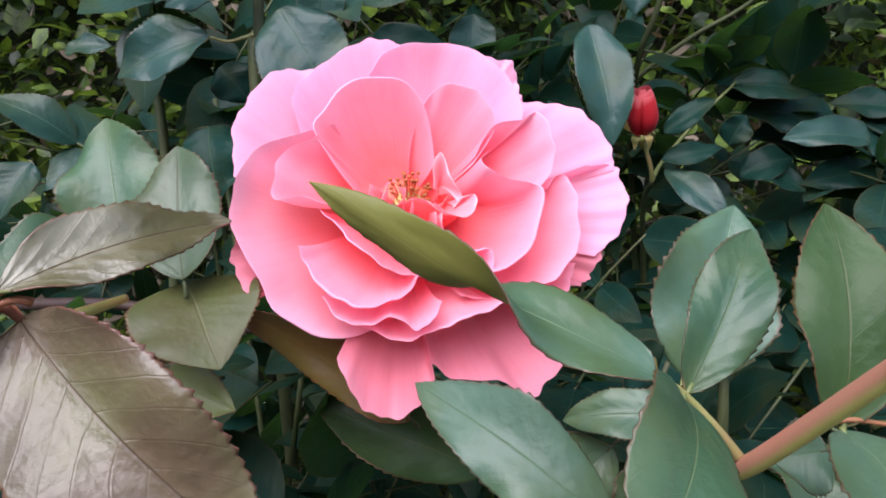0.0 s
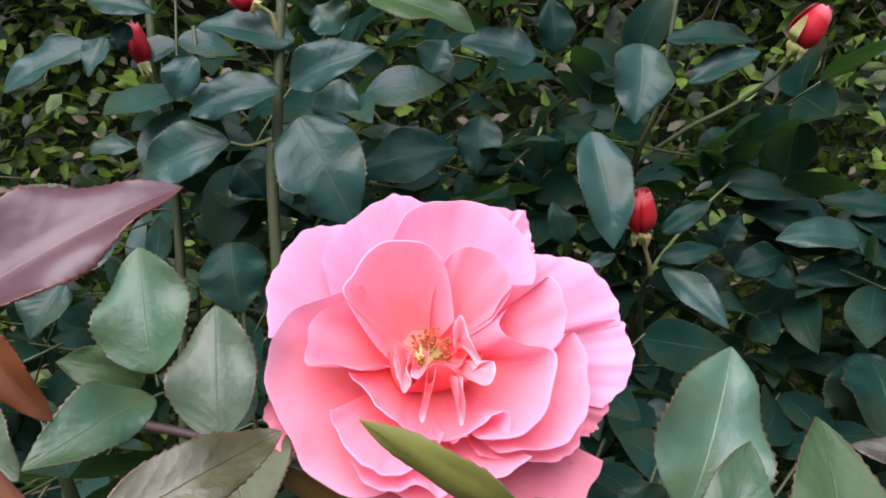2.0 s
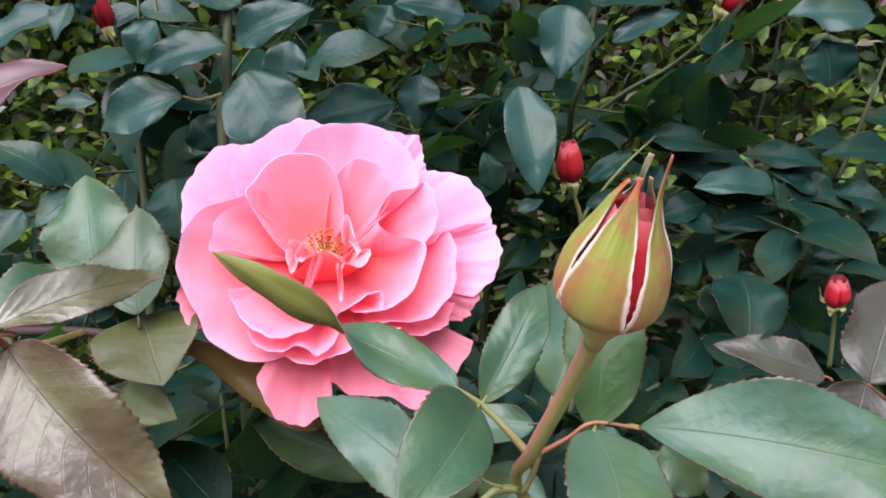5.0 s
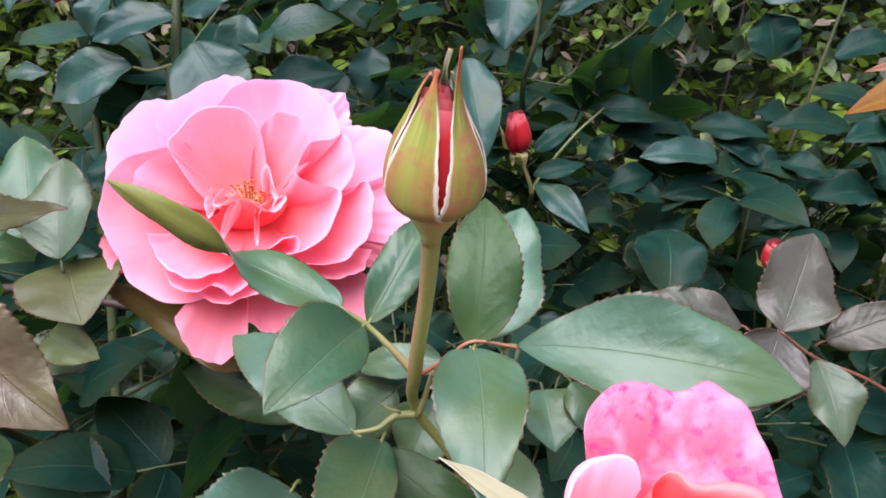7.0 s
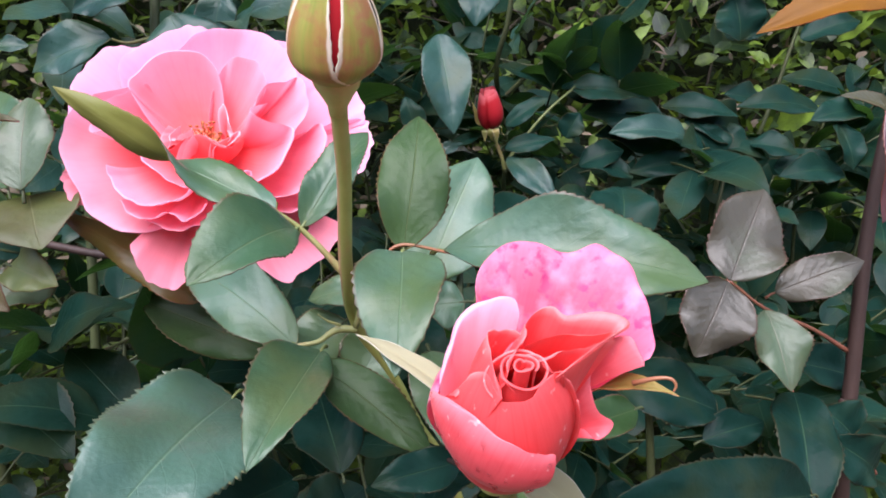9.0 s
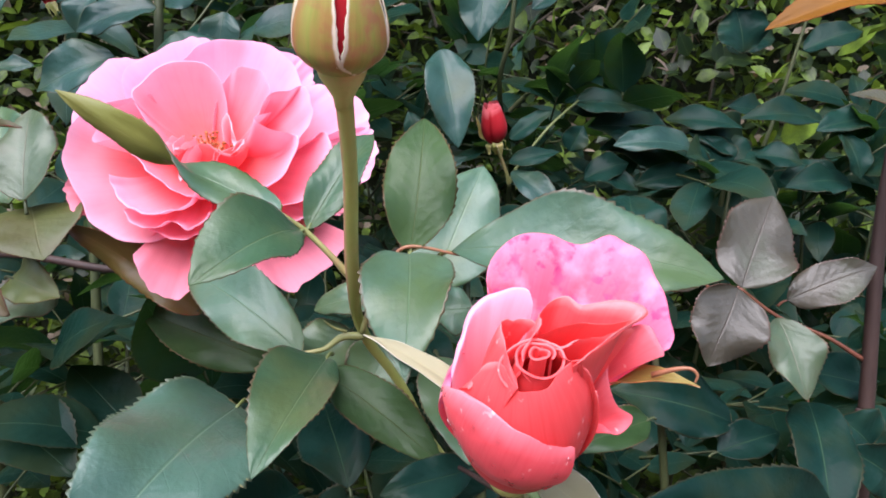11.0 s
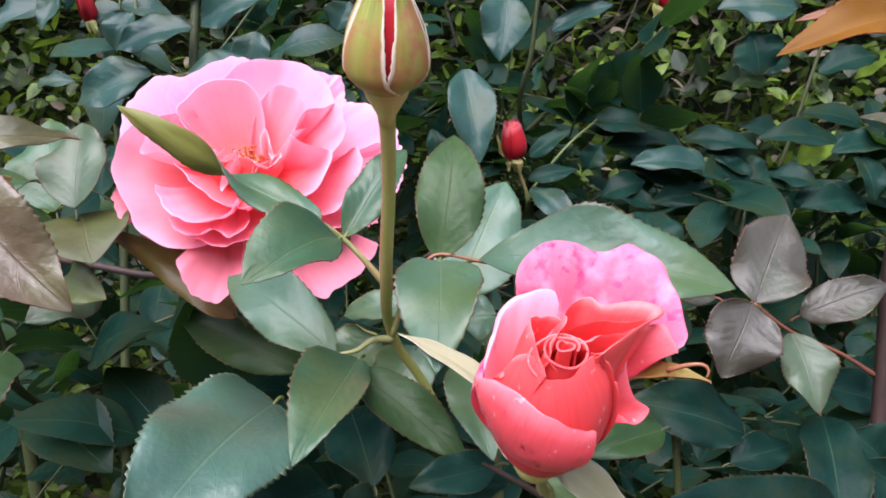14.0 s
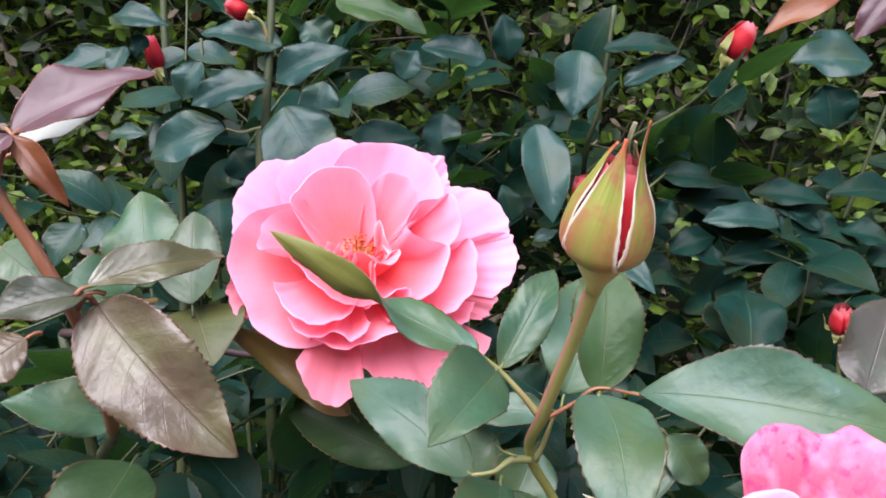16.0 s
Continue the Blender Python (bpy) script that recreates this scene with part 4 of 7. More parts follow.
# outer ring
rim_petal(hip, flower, [(24.2, 52.7, -5), (37.0, 52.4, -8), (43.1, 50.9, -9), (43.8, 42.2, -10), (44.3, 36.5, -11)], PETAL_OUTER, low=-13, out=0.6, lift=0.3, seed=1)
rim_petal(hip, flower, [(40.1, 35.1, -6), (44.0, 31.5, -1), (52.0, 28.8, 2), (59.6, 20.7, 5), (63.7, 9.7, 7), (63.3, 3.1, 6)], PETAL_OUTER, low=-12, out=0.65, lift=0.15, seed=2)
rim_petal(hip, flower, [(53.7, 4.6, 6), (63.4, 4.7, 6), (65.7, -1.9, 6), (64.9, -10.2, 5), (60.4, -17.9, 3), (53.7, -22.9, 1)], PETAL_OUTER, low=-12, out=0.65, lift=0.15, seed=3)
rim_petal(hip, flower, [(57.3, -19.9, 0), (53.4, -27.3, -3), (48.8, -30.4, -4), (38.9, -30.4, -4)], PETAL_LOW, low=-12, out=0.65, lift=0.2, seed=4)
low_petal = rim_petal(hip, flower, [(52.4, -38.8, -4), (46.6, -48.6, -7), (35.8, -56.5, -7), (29.0, -62.2, -5), (19.0, -57.7, -2), (5.0, -55.4, 1), (-2.6, -50.8, 2)], PETAL_LOW, low=-13, out=0.6, lift=0.1, seed=5, ruffle=0.8)
rim_petal(hip, flower, [(-26.5, -47.3, 3), (-24.0, -56.6, 4), (-19.8, -61.8, 2), (-14.0, -64.5, 1), (-7.1, -62.7, 4), (-2.6, -58.9, 7), (-2.5, -51.6, 8)], PETAL_LOW, low=-12, out=0.6, lift=0.2, seed=6)
rim_petal(hip, flower, [(-49.1, -8.3, -3), (-52.5, -12.9, -4), (-51.7, -19.6, -4), (-47.2, -27.8, -4), (-42.3, -25.4, -4)], PETAL_LOW, low=-12, out=0.65, lift=0.2, seed=7)
rim_petal(hip, flower, [(-50.6, 7.0, -1), (-51.2, 17.8, -1), (-49.7, 27.5, -2), (-46.0, 34.5, -3), (-38.3, 44.1, -4), (-30.7, 46.1, -5), (-22.9, 47.4, -6)], PETAL_OUTER, low=-11, out=0.65, lift=0.15, seed=8)
rim_petal(hip, flower, [(-30.9, 18.1, 1), (-33.4, 30.0, 0), (-30.4, 39.2, -1), (-21.3, 47.7, -2), (-9.8, 56.1, -3), (-2.7, 54.9, -2), (4.5, 50.4, 0)], PETAL_OUTER, low=-10, out=0.7, lift=0.1, seed=9)
rim_petal(hip, flower, [(-10.7, 36.6, 4), (-5.9, 45.1, 3), (2.4, 49.9, 3), (13.7, 51.7, 3), (23.5, 49.0, 3), (32.3, 40.8, 4), (36.3, 29.8, 5), (34.9, 19.0, 7), (26.3, 18.2, 8)], PETAL_OUTER, low=-10, out=0.7, lift=0.05, seed=10)
rim_petal(hip, flower, [(-21.9, 21.3, 5), (-35.6, 17.0, 5), (-44.8, 12.5, 4), (-50.4, 4.5, 4), (-52.2, -2.9, 3), (-50.7, -12.9, 3), (-46.4, -22.5, 2), (-42.1, -31.3, 1), (-34.4, -38.4, 0), (-25.9, -42.2, 0), (-16.3, -39.8, 0)], PETAL, low=-10, out=0.75, lift=0.0, seed=11, curl=1.4)
# middle ring
rim_petal(hip, flower, [(8.5, -34.4, 7), (16.8, -35.9, 8), (31.2, -37.7, 7), (40.2, -34.0, 6), (44.8, -26.0, 5)], PETAL, low=-9, out=0.8, lift=0.1, seed=12)
rim_petal(hip, flower, [(38.2, -3.6, 8), (43.9, 0.8, 8), (45.9, -7.6, 11), (44.2, -18.7, 14), (40.1, -27.1, 15), (32.4, -33.8, 15), (22.0, -34.6, 14), (12.3, -34.0, 12)], PETAL, low=-8, out=0.8, lift=0.0, seed=13, curl=1.3)
rim_petal(hip, flower, [(18.7, 8.4, 6), (22.8, 14.2, 14), (31.4, 15.2, 17), (36.0, 17.1, 17.5), (39.0, 9.6, 17), (39.0, 2.5, 16), (35.1, -5.1, 15), (29.5, -8.3, 11)], PETAL, low=-11, base=5, out=0.72, lift=0.2, seed=14, curl=1.2)
rim_petal(hip, flower, [(0.0, 6.0, -7), (1.5, 17.0, -3), (4.5, 26.0, 3), (8.5, 30.6, 6), (13.1, 31.1, 10), (19.8, 27.5, 12), (22.9, 20.8, 14), (23.7, 14.1, 14), (18.1, 6.3, 7)], PETAL, low=-11, base=5, out=0.72, lift=0.2, seed=15)
rim_petal(hip, flower, [(-27.3, 15.6, 8), (-36.8, 11.8, 7), (-39.8, 3.9, 8), (-40.8, -3.9, 9), (-33.1, -5.0, 11), (-24.9, -6.9, 10), (-19.6, -4.9, 7), (-15.2, -5.1, 3)], PETAL, low=-6, out=0.7, lift=0.0, seed=16, curl=1.2)
rim_petal(hip, flower, [(-12.2, -4.9, 1), (-18.9, 0.8, 5), (-24.1, 9.2, 6), (-27.9, 17.5, 7), (-24.9, 23.3, 7), (-19.1, 31.3, 8), (-12.6, 34.0, 9), (-2.2, 32.9, 10), (3.6, 28.2, 8), (6.6, 19.0, 5), (7.2, 8.8, 1)], PETAL, low=-11, base=5, out=0.72, lift=0.2, seed=17, curl=1.2)
rim_petal(hip, flower, [(-21.4, -39.4, 7), (-11.9, -46.0, 11), (-3.3, -44.9, 13), (3.8, -42.6, 14), (12.2, -40.6, 14), (22.4, -36.6, 13)], PETAL, low=-8, out=0.8, lift=0.0, seed=18, ruffle=0.6)
rim_petal(hip, flower, [(-29.6, -31.9, 8), (-25.2, -39.4, 11), (-19.0, -41.4, 13), (-12.4, -40.9, 15), (-6.9, -44.4, 16), (-3.1, -42.7, 17), (0.5, -37.8, 17)], PETAL, low=-7, out=0.8, lift=0.0, seed=19, ruffle=0.7)
rim_petal(hip, flower, [(-34.7, -17.6, 9), (-32.7, -24.1, 10), (-27.3, -32.4, 12), (-21.6, -36.5, 14), (-14.2, -36.7, 15), (-7.5, -33.9, 16), (-3.6, -27.8, 15)], PETAL, low=-6, out=0.8, lift=0.0, seed=20, curl=1.4)
rim_petal(hip, flower, [(-28.9, -6.9, 9), (-24.0, -12.7, 10), (-20.2, -18.9, 11), (-13.5, -24.9, 12), (-5.7, -29.1, 12), (4.5, -28.8, 12)], PETAL, low=-5, out=0.85, lift=0.0, seed=21)
rim_petal(hip, flower, [(-0.5, -30.3, 11), (4.6, -27.7, 12), (11.9, -23.6, 13), (16.4, -22.9, 14), (16.4, -28.5, 14), (10.8, -31.1, 13)], PETAL, low=-5, out=0.85, lift=0.0, seed=22)
rim_petal(hip, flower, [(24.5, 11.0, 9), (17.9, 4.0, 15), (17.6, -1.5, 18), (24.1, -4.5, 17.5), (30.0, -5.5, 17), (32.9, -8.7, 18), (29.2, -18.6, 19), (23.3, -27.1, 19), (15.6, -30.9, 17), (6.7, -29.6, 13)], PETAL, low=-5, out=0.8, lift=-0.1, seed=23, curl=1.6)
# small inner petals form a folded cup round the stamens
rim_petal(hip, flower, [(-12.2, -0.6, 4), (-13.0, -7.3, 8), (-12.8, -12.8, 11), (-9.9, -12.4, 13), (-6.1, -8.8, 13), (-3.0, -7.0, 13), (0.0, -7.6, 13), (2.8, -10.3, 13), (5.7, -12.6, 13), (9.9, -11.8, 11), (12.9, -6.2, 7)], PETAL_HEART, low=-9, base=6, belly=(19.5, -4), az=(176, 372), seed=40, curl=0.8, ruffle=0.8, cols=44)
rim_petal(hip, flower, [(-8.8, -0.6, 3), (-9.0, -6.1, 7), (-6.0, -7.1, 9), (-2.6, -5.8, 10), (1.3, -6.1, 10), (4.8, -7.9, 9), (9.0, -3.3, 5)], PETAL_HEART, low=-9, base=5, belly=(12.5, -4), az=(176, 372), seed=48, curl=0.8, ruffle=0.8)
rim_petal(hip, flower, [(-13.4, 0.7, 6), (-15.1, -5.0, 10), (-15.0, -11.2, 14), (-13.6, -15.0, 16), (-11.7, -12.5, 16), (-12.0, -7.6, 13), (-8.9, -1.1, 8)], PETAL_PALE, low=-7, base=6, belly=(11, 2), az=(172, 214), seed=41, curl=0.9, ruffle=0.9, cols=26)
rim_petal(hip, flower, [(-9.0, -5.6, 11), (-11.2, -10.1, 15), (-9.4, -11.6, 17), (-6.5, -8.3, 16), (-4.5, -3.4, 12), (-5.8, -1.5, 9)], PETAL_PALE, low=-7, base=5, belly=(8, 4), az=(196, 250), seed=42, curl=0.8, ruffle=0.8, cols=24)
rim_petal(hip, flower, [(-6.0, -8.6, 14), (-8.3, -15.3, 17), (-10.2, -22.0, 15), (-9.0, -23.8, 15), (-7.8, -20.4, 17), (-6.4, -15.6, 18), (-3.8, -8.6, 15)], PETAL_PALE, low=-6, base=6, belly=(10, 8), az=(244, 262), seed=43, curl=0.6, ruffle=0.5, cols=24)
rim_petal(hip, flower, [(2.4, -11.8, 14), (1.7, -17.6, 16.5), (1.5, -24.4, 14), (2.7, -25.7, 14), (3.2, -20.9, 16.5), (3.1, -16.2, 17), (4.5, -12.0, 14)], PETAL_PALE, low=-6, base=6, belly=(10, 8), az=(282, 296), seed=44, curl=0.6, ruffle=0.5, cols=24)
rim_petal(hip, flower, [(3.3, -7.5, 11), (4.6, -11.5, 15), (6.9, -14.3, 18), (9.9, -15.9, 20), (12.2, -12.8, 20), (12.9, -8.7, 18), (10.0, -8.2, 15), (8.5, -9.6, 12)], PETAL_PALE, low=-7, base=6, belly=(10, 3), az=(296, 342), seed=45, curl=1.0, ruffle=0.8, cols=28)
rim_petal(hip, flower, [(5.2, -0.2, 5), (4.9, 4.9, 8), (6.6, 7.5, 10), (8.1, 5.3, 11), (8.7, -0.0, 12), (10.4, -7.0, 14), (9.3, -8.5, 12)], PETAL_PALE, low=-7, base=6, belly=(9, 2), az=(350, 392), seed=46, curl=0.8, ruffle=0.9, cols=26)
lathe("flower_disc", hip, flower, [(11, -13), (10.5, -10.5), (8, -9), (4, -8), (1, -7.8)], DISC, label="coral flower disc that bears the stamens")


def stamens(parent, fr, count):
    r = random.Random(3)
    for _ in range(count):
        a, d = r.uniform(0, 6.28), 7.0 * math.sqrt(r.random())
        top = fr(d * math.cos(a) + r.gauss(0, 0.6), d * math.sin(a) + 1.5, r.uniform(-4.6, -1.0))
        foot = fr(0.55 * d * math.cos(a), 0.55 * d * math.sin(a), -8.5)
        f = tube("filament", parent, [foot, 0.5 * (foot + top) + 0.0003 * fr.x, top], [0.00022, 0.0002], FILAMENT, 5, 5)
        v, c = tube_data([top - 0.0006 * fr.x, top + 0.0001 * fr.w, top + 0.0006 * fr.x], [0.0003, 0.0006, 0.0003], 5, 6)
        part("anther", parent, v, c, ANTHER)


stamens(hip, flower, 54)
leaf(open_shoot, (0.0111, 0.2050, 0.9351), (-0.0363, 0.1980, 0.9719), 0.0073, 0.0082, (0.26, -0.96, -0.10), LEAF_AMBER, seed=26, fold=0.2, bend=-0.06, label='bronze-green leaflet curved under the flower')
tube("petiolule", open_shoot, [(0.0139, 0.2075, 0.9311), (0.0125, 0.2063, 0.9337), (0.0096, 0.2045, 0.9364)], [0.0008, 0.0006, 0.0005], STEM_DARK, 6, 6)
leaf(open_shoot, (0.0212, 0.2450, 0.9141), (-0.0216, 0.2300, 0.9291), 0.0138, 0.0154, (0.44, -0.75, 0.49), LEAF_SHADED, seed=27)
tube("petiolule", open_shoot, [(0.0248, 0.2478, 0.9113), (0.0230, 0.2464, 0.9133), (0.0194, 0.2444, 0.9147)], [0.0008, 0.0006, 0.0005], STEM_DARK, 6, 6)
leaf(open_shoot, (0.0348, 0.2250, 0.9083), (-0.0237, 0.2300, 0.9326), 0.0121, 0.0160, (0.12, -0.87, 0.47), LEAF_DEEP, seed=28)
tube("petiolule", open_shoot, [(0.0385, 0.2262, 0.9053), (0.0367, 0.2256, 0.9074), (0.0330, 0.2252, 0.9091)], [0.0008, 0.0006, 0.0005], STEM_DARK, 6, 6)
leaf(open_shoot, (-0.0506, 0.2030, 0.9774), (-0.0348, 0.1820, 0.9588), 0.0165, 0.0180, (0.05, -0.66, 0.75), LEAF_AMBER_GREEN, seed=44, fold=0.12, bend=0.06, broad=0.38, teeth=26, wave=0.05)
leaf(open_shoot, (-0.0481, 0.1950, 0.9795), (-0.0551, 0.2150, 1.0151), 0.0126, 0.0129, (-0.01, -0.87, 0.49), LEAF_SAGE, seed=29, fold=0.2)
tube("petiolule", open_shoot, [(-0.0475, 0.1946, 0.9746), (-0.0478, 0.1948, 0.9777), (-0.0485, 0.1960, 0.9813)], [0.0008, 0.0006, 0.0005], STEM_DARK, 6, 6)
leaf(open_shoot, (-0.0958, 0.2650, 0.9782), (-0.1093, 0.2850, 1.0255), 0.0174, 0.0187, (-0.03, -0.92, 0.38), LEAF_GREEN, seed=30, fold=0.2)
tube("petiolule", open_shoot, [(-0.0948, 0.2650, 0.9732), (-0.0953, 0.2650, 0.9763), (-0.0963, 0.2658, 0.9800)], [0.0008, 0.0006, 0.0005], STEM_DARK, 6, 6)
leaf(open_shoot, (-0.0690, 0.2000, 0.9906), (-0.0908, 0.1700, 0.9819), 0.0097, 0.0101, (0.41, -0.52, 0.75), LEAF_GREEN, seed=31)
tube("petiolule", open_shoot, [(-0.0667, 0.2046, 0.9901), (-0.0679, 0.2023, 0.9910), (-0.0702, 0.1984, 0.9902)], [0.0008, 0.0006, 0.0005], STEM_DARK, 6, 6)
leaf(open_shoot, (-0.0688, 0.1800, 0.9386), (-0.1002, 0.1600, 0.9505), 0.0104, 0.0113, (0.59, -0.60, 0.54), LEAF_GREEN, seed=32)
tube("petiolule", open_shoot, [(-0.0656, 0.1835, 0.9359), (-0.0672, 0.1818, 0.9378), (-0.0704, 0.1790, 0.9392)], [0.0008, 0.0006, 0.0005], STEM_DARK, 6, 6)
leaf(open_shoot, (-0.0552, 0.1600, 0.9307), (-0.0610, 0.1200, 0.8993), 0.0170, 0.0188, (0.18, -0.62, 0.76), LEAF_DEEP, seed=34)
tube("petiolule", open_shoot, [(-0.0547, 0.1646, 0.9316), (-0.0550, 0.1623, 0.9318), (-0.0554, 0.1584, 0.9295)], [0.0008, 0.0006, 0.0005], STEM_DARK, 6, 6)
leaf(open_shoot, (-0.0584, 0.2000, 0.9510), (-0.0347, 0.1900, 0.9447), 0.0088, 0.0085, (-0.21, -0.83, 0.52), LEAF_OLIVE, seed=35)
tube("petiolule", open_shoot, [(-0.0620, 0.2030, 0.9505), (-0.0602, 0.2015, 0.9513), (-0.0566, 0.1992, 0.9506)], [0.0008, 0.0006, 0.0005], STEM_DARK, 6, 6)
leaf(open_shoot, (-0.0520, 0.2200, 0.9421), (-0.0732, 0.2000, 0.9336), 0.0107, 0.0111, (0.37, -0.67, 0.65), LEAF_SAGE, seed=36)
tube("petiolule", open_shoot, [(-0.0492, 0.2241, 0.9417), (-0.0506, 0.2221, 0.9425), (-0.0534, 0.2187, 0.9416)], [0.0008, 0.0006, 0.0005], STEM_DARK, 6, 6)

# ---- shoot with the large bud ----
bud_shoot = thing("rose_shoot", (0.12, 0.26, 0.0), "rose shoot with a large closed bud and green leaves", "rose", "rose shoots")
tube("stem", bud_shoot, [(0.12, 0.26, 0.0), (0.125, 0.25, 0.45), (0.12, 0.22, 0.80), (0.0949, 0.1850, 0.8973), (0.0786, 0.161, 0.9343), (0.0790, 0.1310, 0.9575), (0.0827, 0.1020, 0.9844), (0.0841, 0.0835, 1.0004)], [0.005, 0.0040, 0.0021, 0.0016, 0.0017, 0.0020, 0.0018, 0.0020], STEM_PALE, 50)
large_bud(bud_shoot, (0.0844, 0.0798, 1.0060), (0.0015, -0.0150, 0.0225), 23.4, 18.8, 1.9)
junction_a, junction_b = (0.066, 0.132, 0.970), (0.095, 0.132, 0.965)
tube("petiole", bud_shoot, [(0.0778, 0.1350, 0.9563), (0.0722, 0.1330, 0.9634), junction_a, (0.0594, 0.1280, 0.9757)], [0.0012, 0.0009, 0.0008, 0.0006], STEM_GREEN)
tube("petiole", bud_shoot, [(0.0800, 0.1350, 0.9546), (0.0883, 0.1330, 0.9604), junction_b, (0.1093, 0.1340, 0.9621)], [0.0008, 0.0006, 0.0005, 0.0004], STEM_ORANGE)
tube("petiole", bud_shoot, [(0.0786, 0.1580, 0.9346), (0.0718, 0.1570, 0.9344), (0.0663, 0.1560, 0.9310), (0.0590, 0.1560, 0.9297)], [0.0014, 0.0012, 0.0008, 0.0006], STEM_GREEN)
leaf(bud_shoot, (0.0666, 0.1320, 0.9704), (0.0848, 0.1500, 0.9974), 0.0075, 0.0074, (0.02, -0.84, 0.54), LEAF_GREEN, seed=0, fold=0.3, broad=0.45)
tube("petiolule", bud_shoot, [(0.0646, 0.1316, 0.9660), (0.0656, 0.1318, 0.9688), (0.0676, 0.1330, 0.9719)], [0.0008, 0.0006, 0.0005], STEM_MID, 6, 6)
leaf(bud_shoot, (0.0656, 0.1310, 0.9703), (0.0478, 0.0916, 0.9606), 0.0078, 0.0125, (0.30, -0.75, 0.60), LEAF_GREEN, seed=1, fold=0.2, bend=0.12, broad=0.5)
tube("petiolule", bud_shoot, [(0.0672, 0.1361, 0.9697), (0.0664, 0.1335, 0.9706), (0.0648, 0.1292, 0.9698)], [0.0008, 0.0006, 0.0005], STEM_MID, 6, 6)
leaf(bud_shoot, (0.0590, 0.1560, 0.9297), (0.0149, 0.1850, 0.9547), 0.0107, 0.0112, (-0.11, -0.74, 0.66), LEAF, seed=2, fold=0.15)
tube("petiolule", bud_shoot, [(0.0620, 0.1555, 0.9265), (0.0605, 0.1558, 0.9287), (0.0575, 0.1570, 0.9305)], [0.0008, 0.0006, 0.0005], STEM_MID, 6, 6)
leaf(bud_shoot, (0.0681, 0.1500, 0.9297), (0.0579, 0.0990, 0.9119), 0.0085, 0.0135, (0.15, -0.72, 0.62), LEAF_GREEN, seed=3, fold=0.25, bend=0.1)
tube("petiolule", bud_shoot, [(0.0688, 0.1552, 0.9295), (0.0685, 0.1526, 0.9302), (0.0677, 0.1481, 0.9291)], [0.0008, 0.0006, 0.0005], STEM_MID, 6, 6)
leaf(bud_shoot, (0.0658, 0.1520, 0.9248), (0.1041, 0.1350, 0.9002), 0.0089, 0.0073, (-0.03, -0.85, 0.53), LEAF_DEEP, seed=4, fold=0.2)
tube("petiolule", bud_shoot, [(0.0626, 0.1549, 0.9254), (0.0642, 0.1534, 0.9257), (0.0673, 0.1513, 0.9238)], [0.0008, 0.0006, 0.0005], STEM_MID, 6, 6)
leaf(bud_shoot, (0.0414, 0.1460, 0.9168), (0.0239, 0.0750, 0.8993), 0.0191, 0.0207, (0.45, -0.32, 0.83), LEAF_BLUE, seed=5, fold=0.22, bend=0.1, teeth=36)
tube("petiolule", bud_shoot, [(0.0424, 0.1513, 0.9162), (0.0419, 0.1486, 0.9171), (0.0410, 0.1441, 0.9163)], [0.0008, 0.0006, 0.0005], STEM_MID, 6, 6)
leaf(bud_shoot, (0.0952, 0.1320, 0.9636), (0.1006, 0.1525, 1.0025), 0.0103, 0.0106, (0.05, -0.86, 0.51), LEAF_DEEP, seed=6, fold=0.18)
tube("petiolule", bud_shoot, [(0.0948, 0.1315, 0.9587), (0.0950, 0.1317, 0.9617), (0.0955, 0.1330, 0.9653)], [0.0008, 0.0006, 0.0005], STEM_MID, 6, 6)
leaf(bud_shoot, (0.1003, 0.2320, 0.9374), (0.1236, 0.2580, 0.9918), 0.0205, 0.0200, (0.05, -0.97, 0.22), LEAF, seed=7, fold=0.2)
tube("petiolule", bud_shoot, [(0.0985, 0.2300, 0.9312), (0.0996, 0.2312, 0.9357), (0.1010, 0.2328, 0.9391)], [0.0008, 0.0006, 0.0005], STEM_MID, 6, 6)
leaf(bud_shoot, (0.0949, 0.1320, 0.9633), (0.0955, 0.0900, 0.9394), 0.0115, 0.0115, (0.03, -0.49, 0.87), LEAF, seed=8, fold=0.15, bend=0.12)
tube("petiolule", bud_shoot, [(0.0949, 0.1370, 0.9637), (0.0949, 0.1345, 0.9641), (0.0949, 0.1303, 0.9623)], [0.0008, 0.0006, 0.0005], STEM_MID, 6, 6)
leaf(bud_shoot, (0.1070, 0.1340, 0.9629), (0.1764, 0.1150, 0.9569), 0.0144, 0.0138, (-0.17, -0.79, 0.59), LEAF, seed=9, fold=0.18, teeth=28, bend=0.12, broad=0.5)
tube("petiolule", bud_shoot, [(0.1032, 0.1366, 0.9617), (0.1051, 0.1353, 0.9629), (0.1089, 0.1335, 0.9627)], [0.0008, 0.0006, 0.0005], STEM_MID, 6, 6)
# the long leaflet turns over halfway, showing its paler underside across the open rose
leaf(bud_shoot, (0.0599, 0.1300, 0.9745), (-0.0007, 0.1313, 1.0086), 0.0080, 0.0080, (0.15, -0.75, 0.65), LEAF, seed=900, bend=-0.02, fold=0.2, twist=118, turn_at=0.19, broad=0.36, label="green leaflet twisted to show its yellowish underside", back=LEAF_YELLOW)

tube("axillary_shoot", bud_shoot, [(0.0791, 0.1500, 0.9371), (0.0817, 0.1460, 0.9457), (0.0835, 0.1420, 0.9540)], [0.0010, 0.0009, 0.0004], STEM_GREEN, 10, 7)
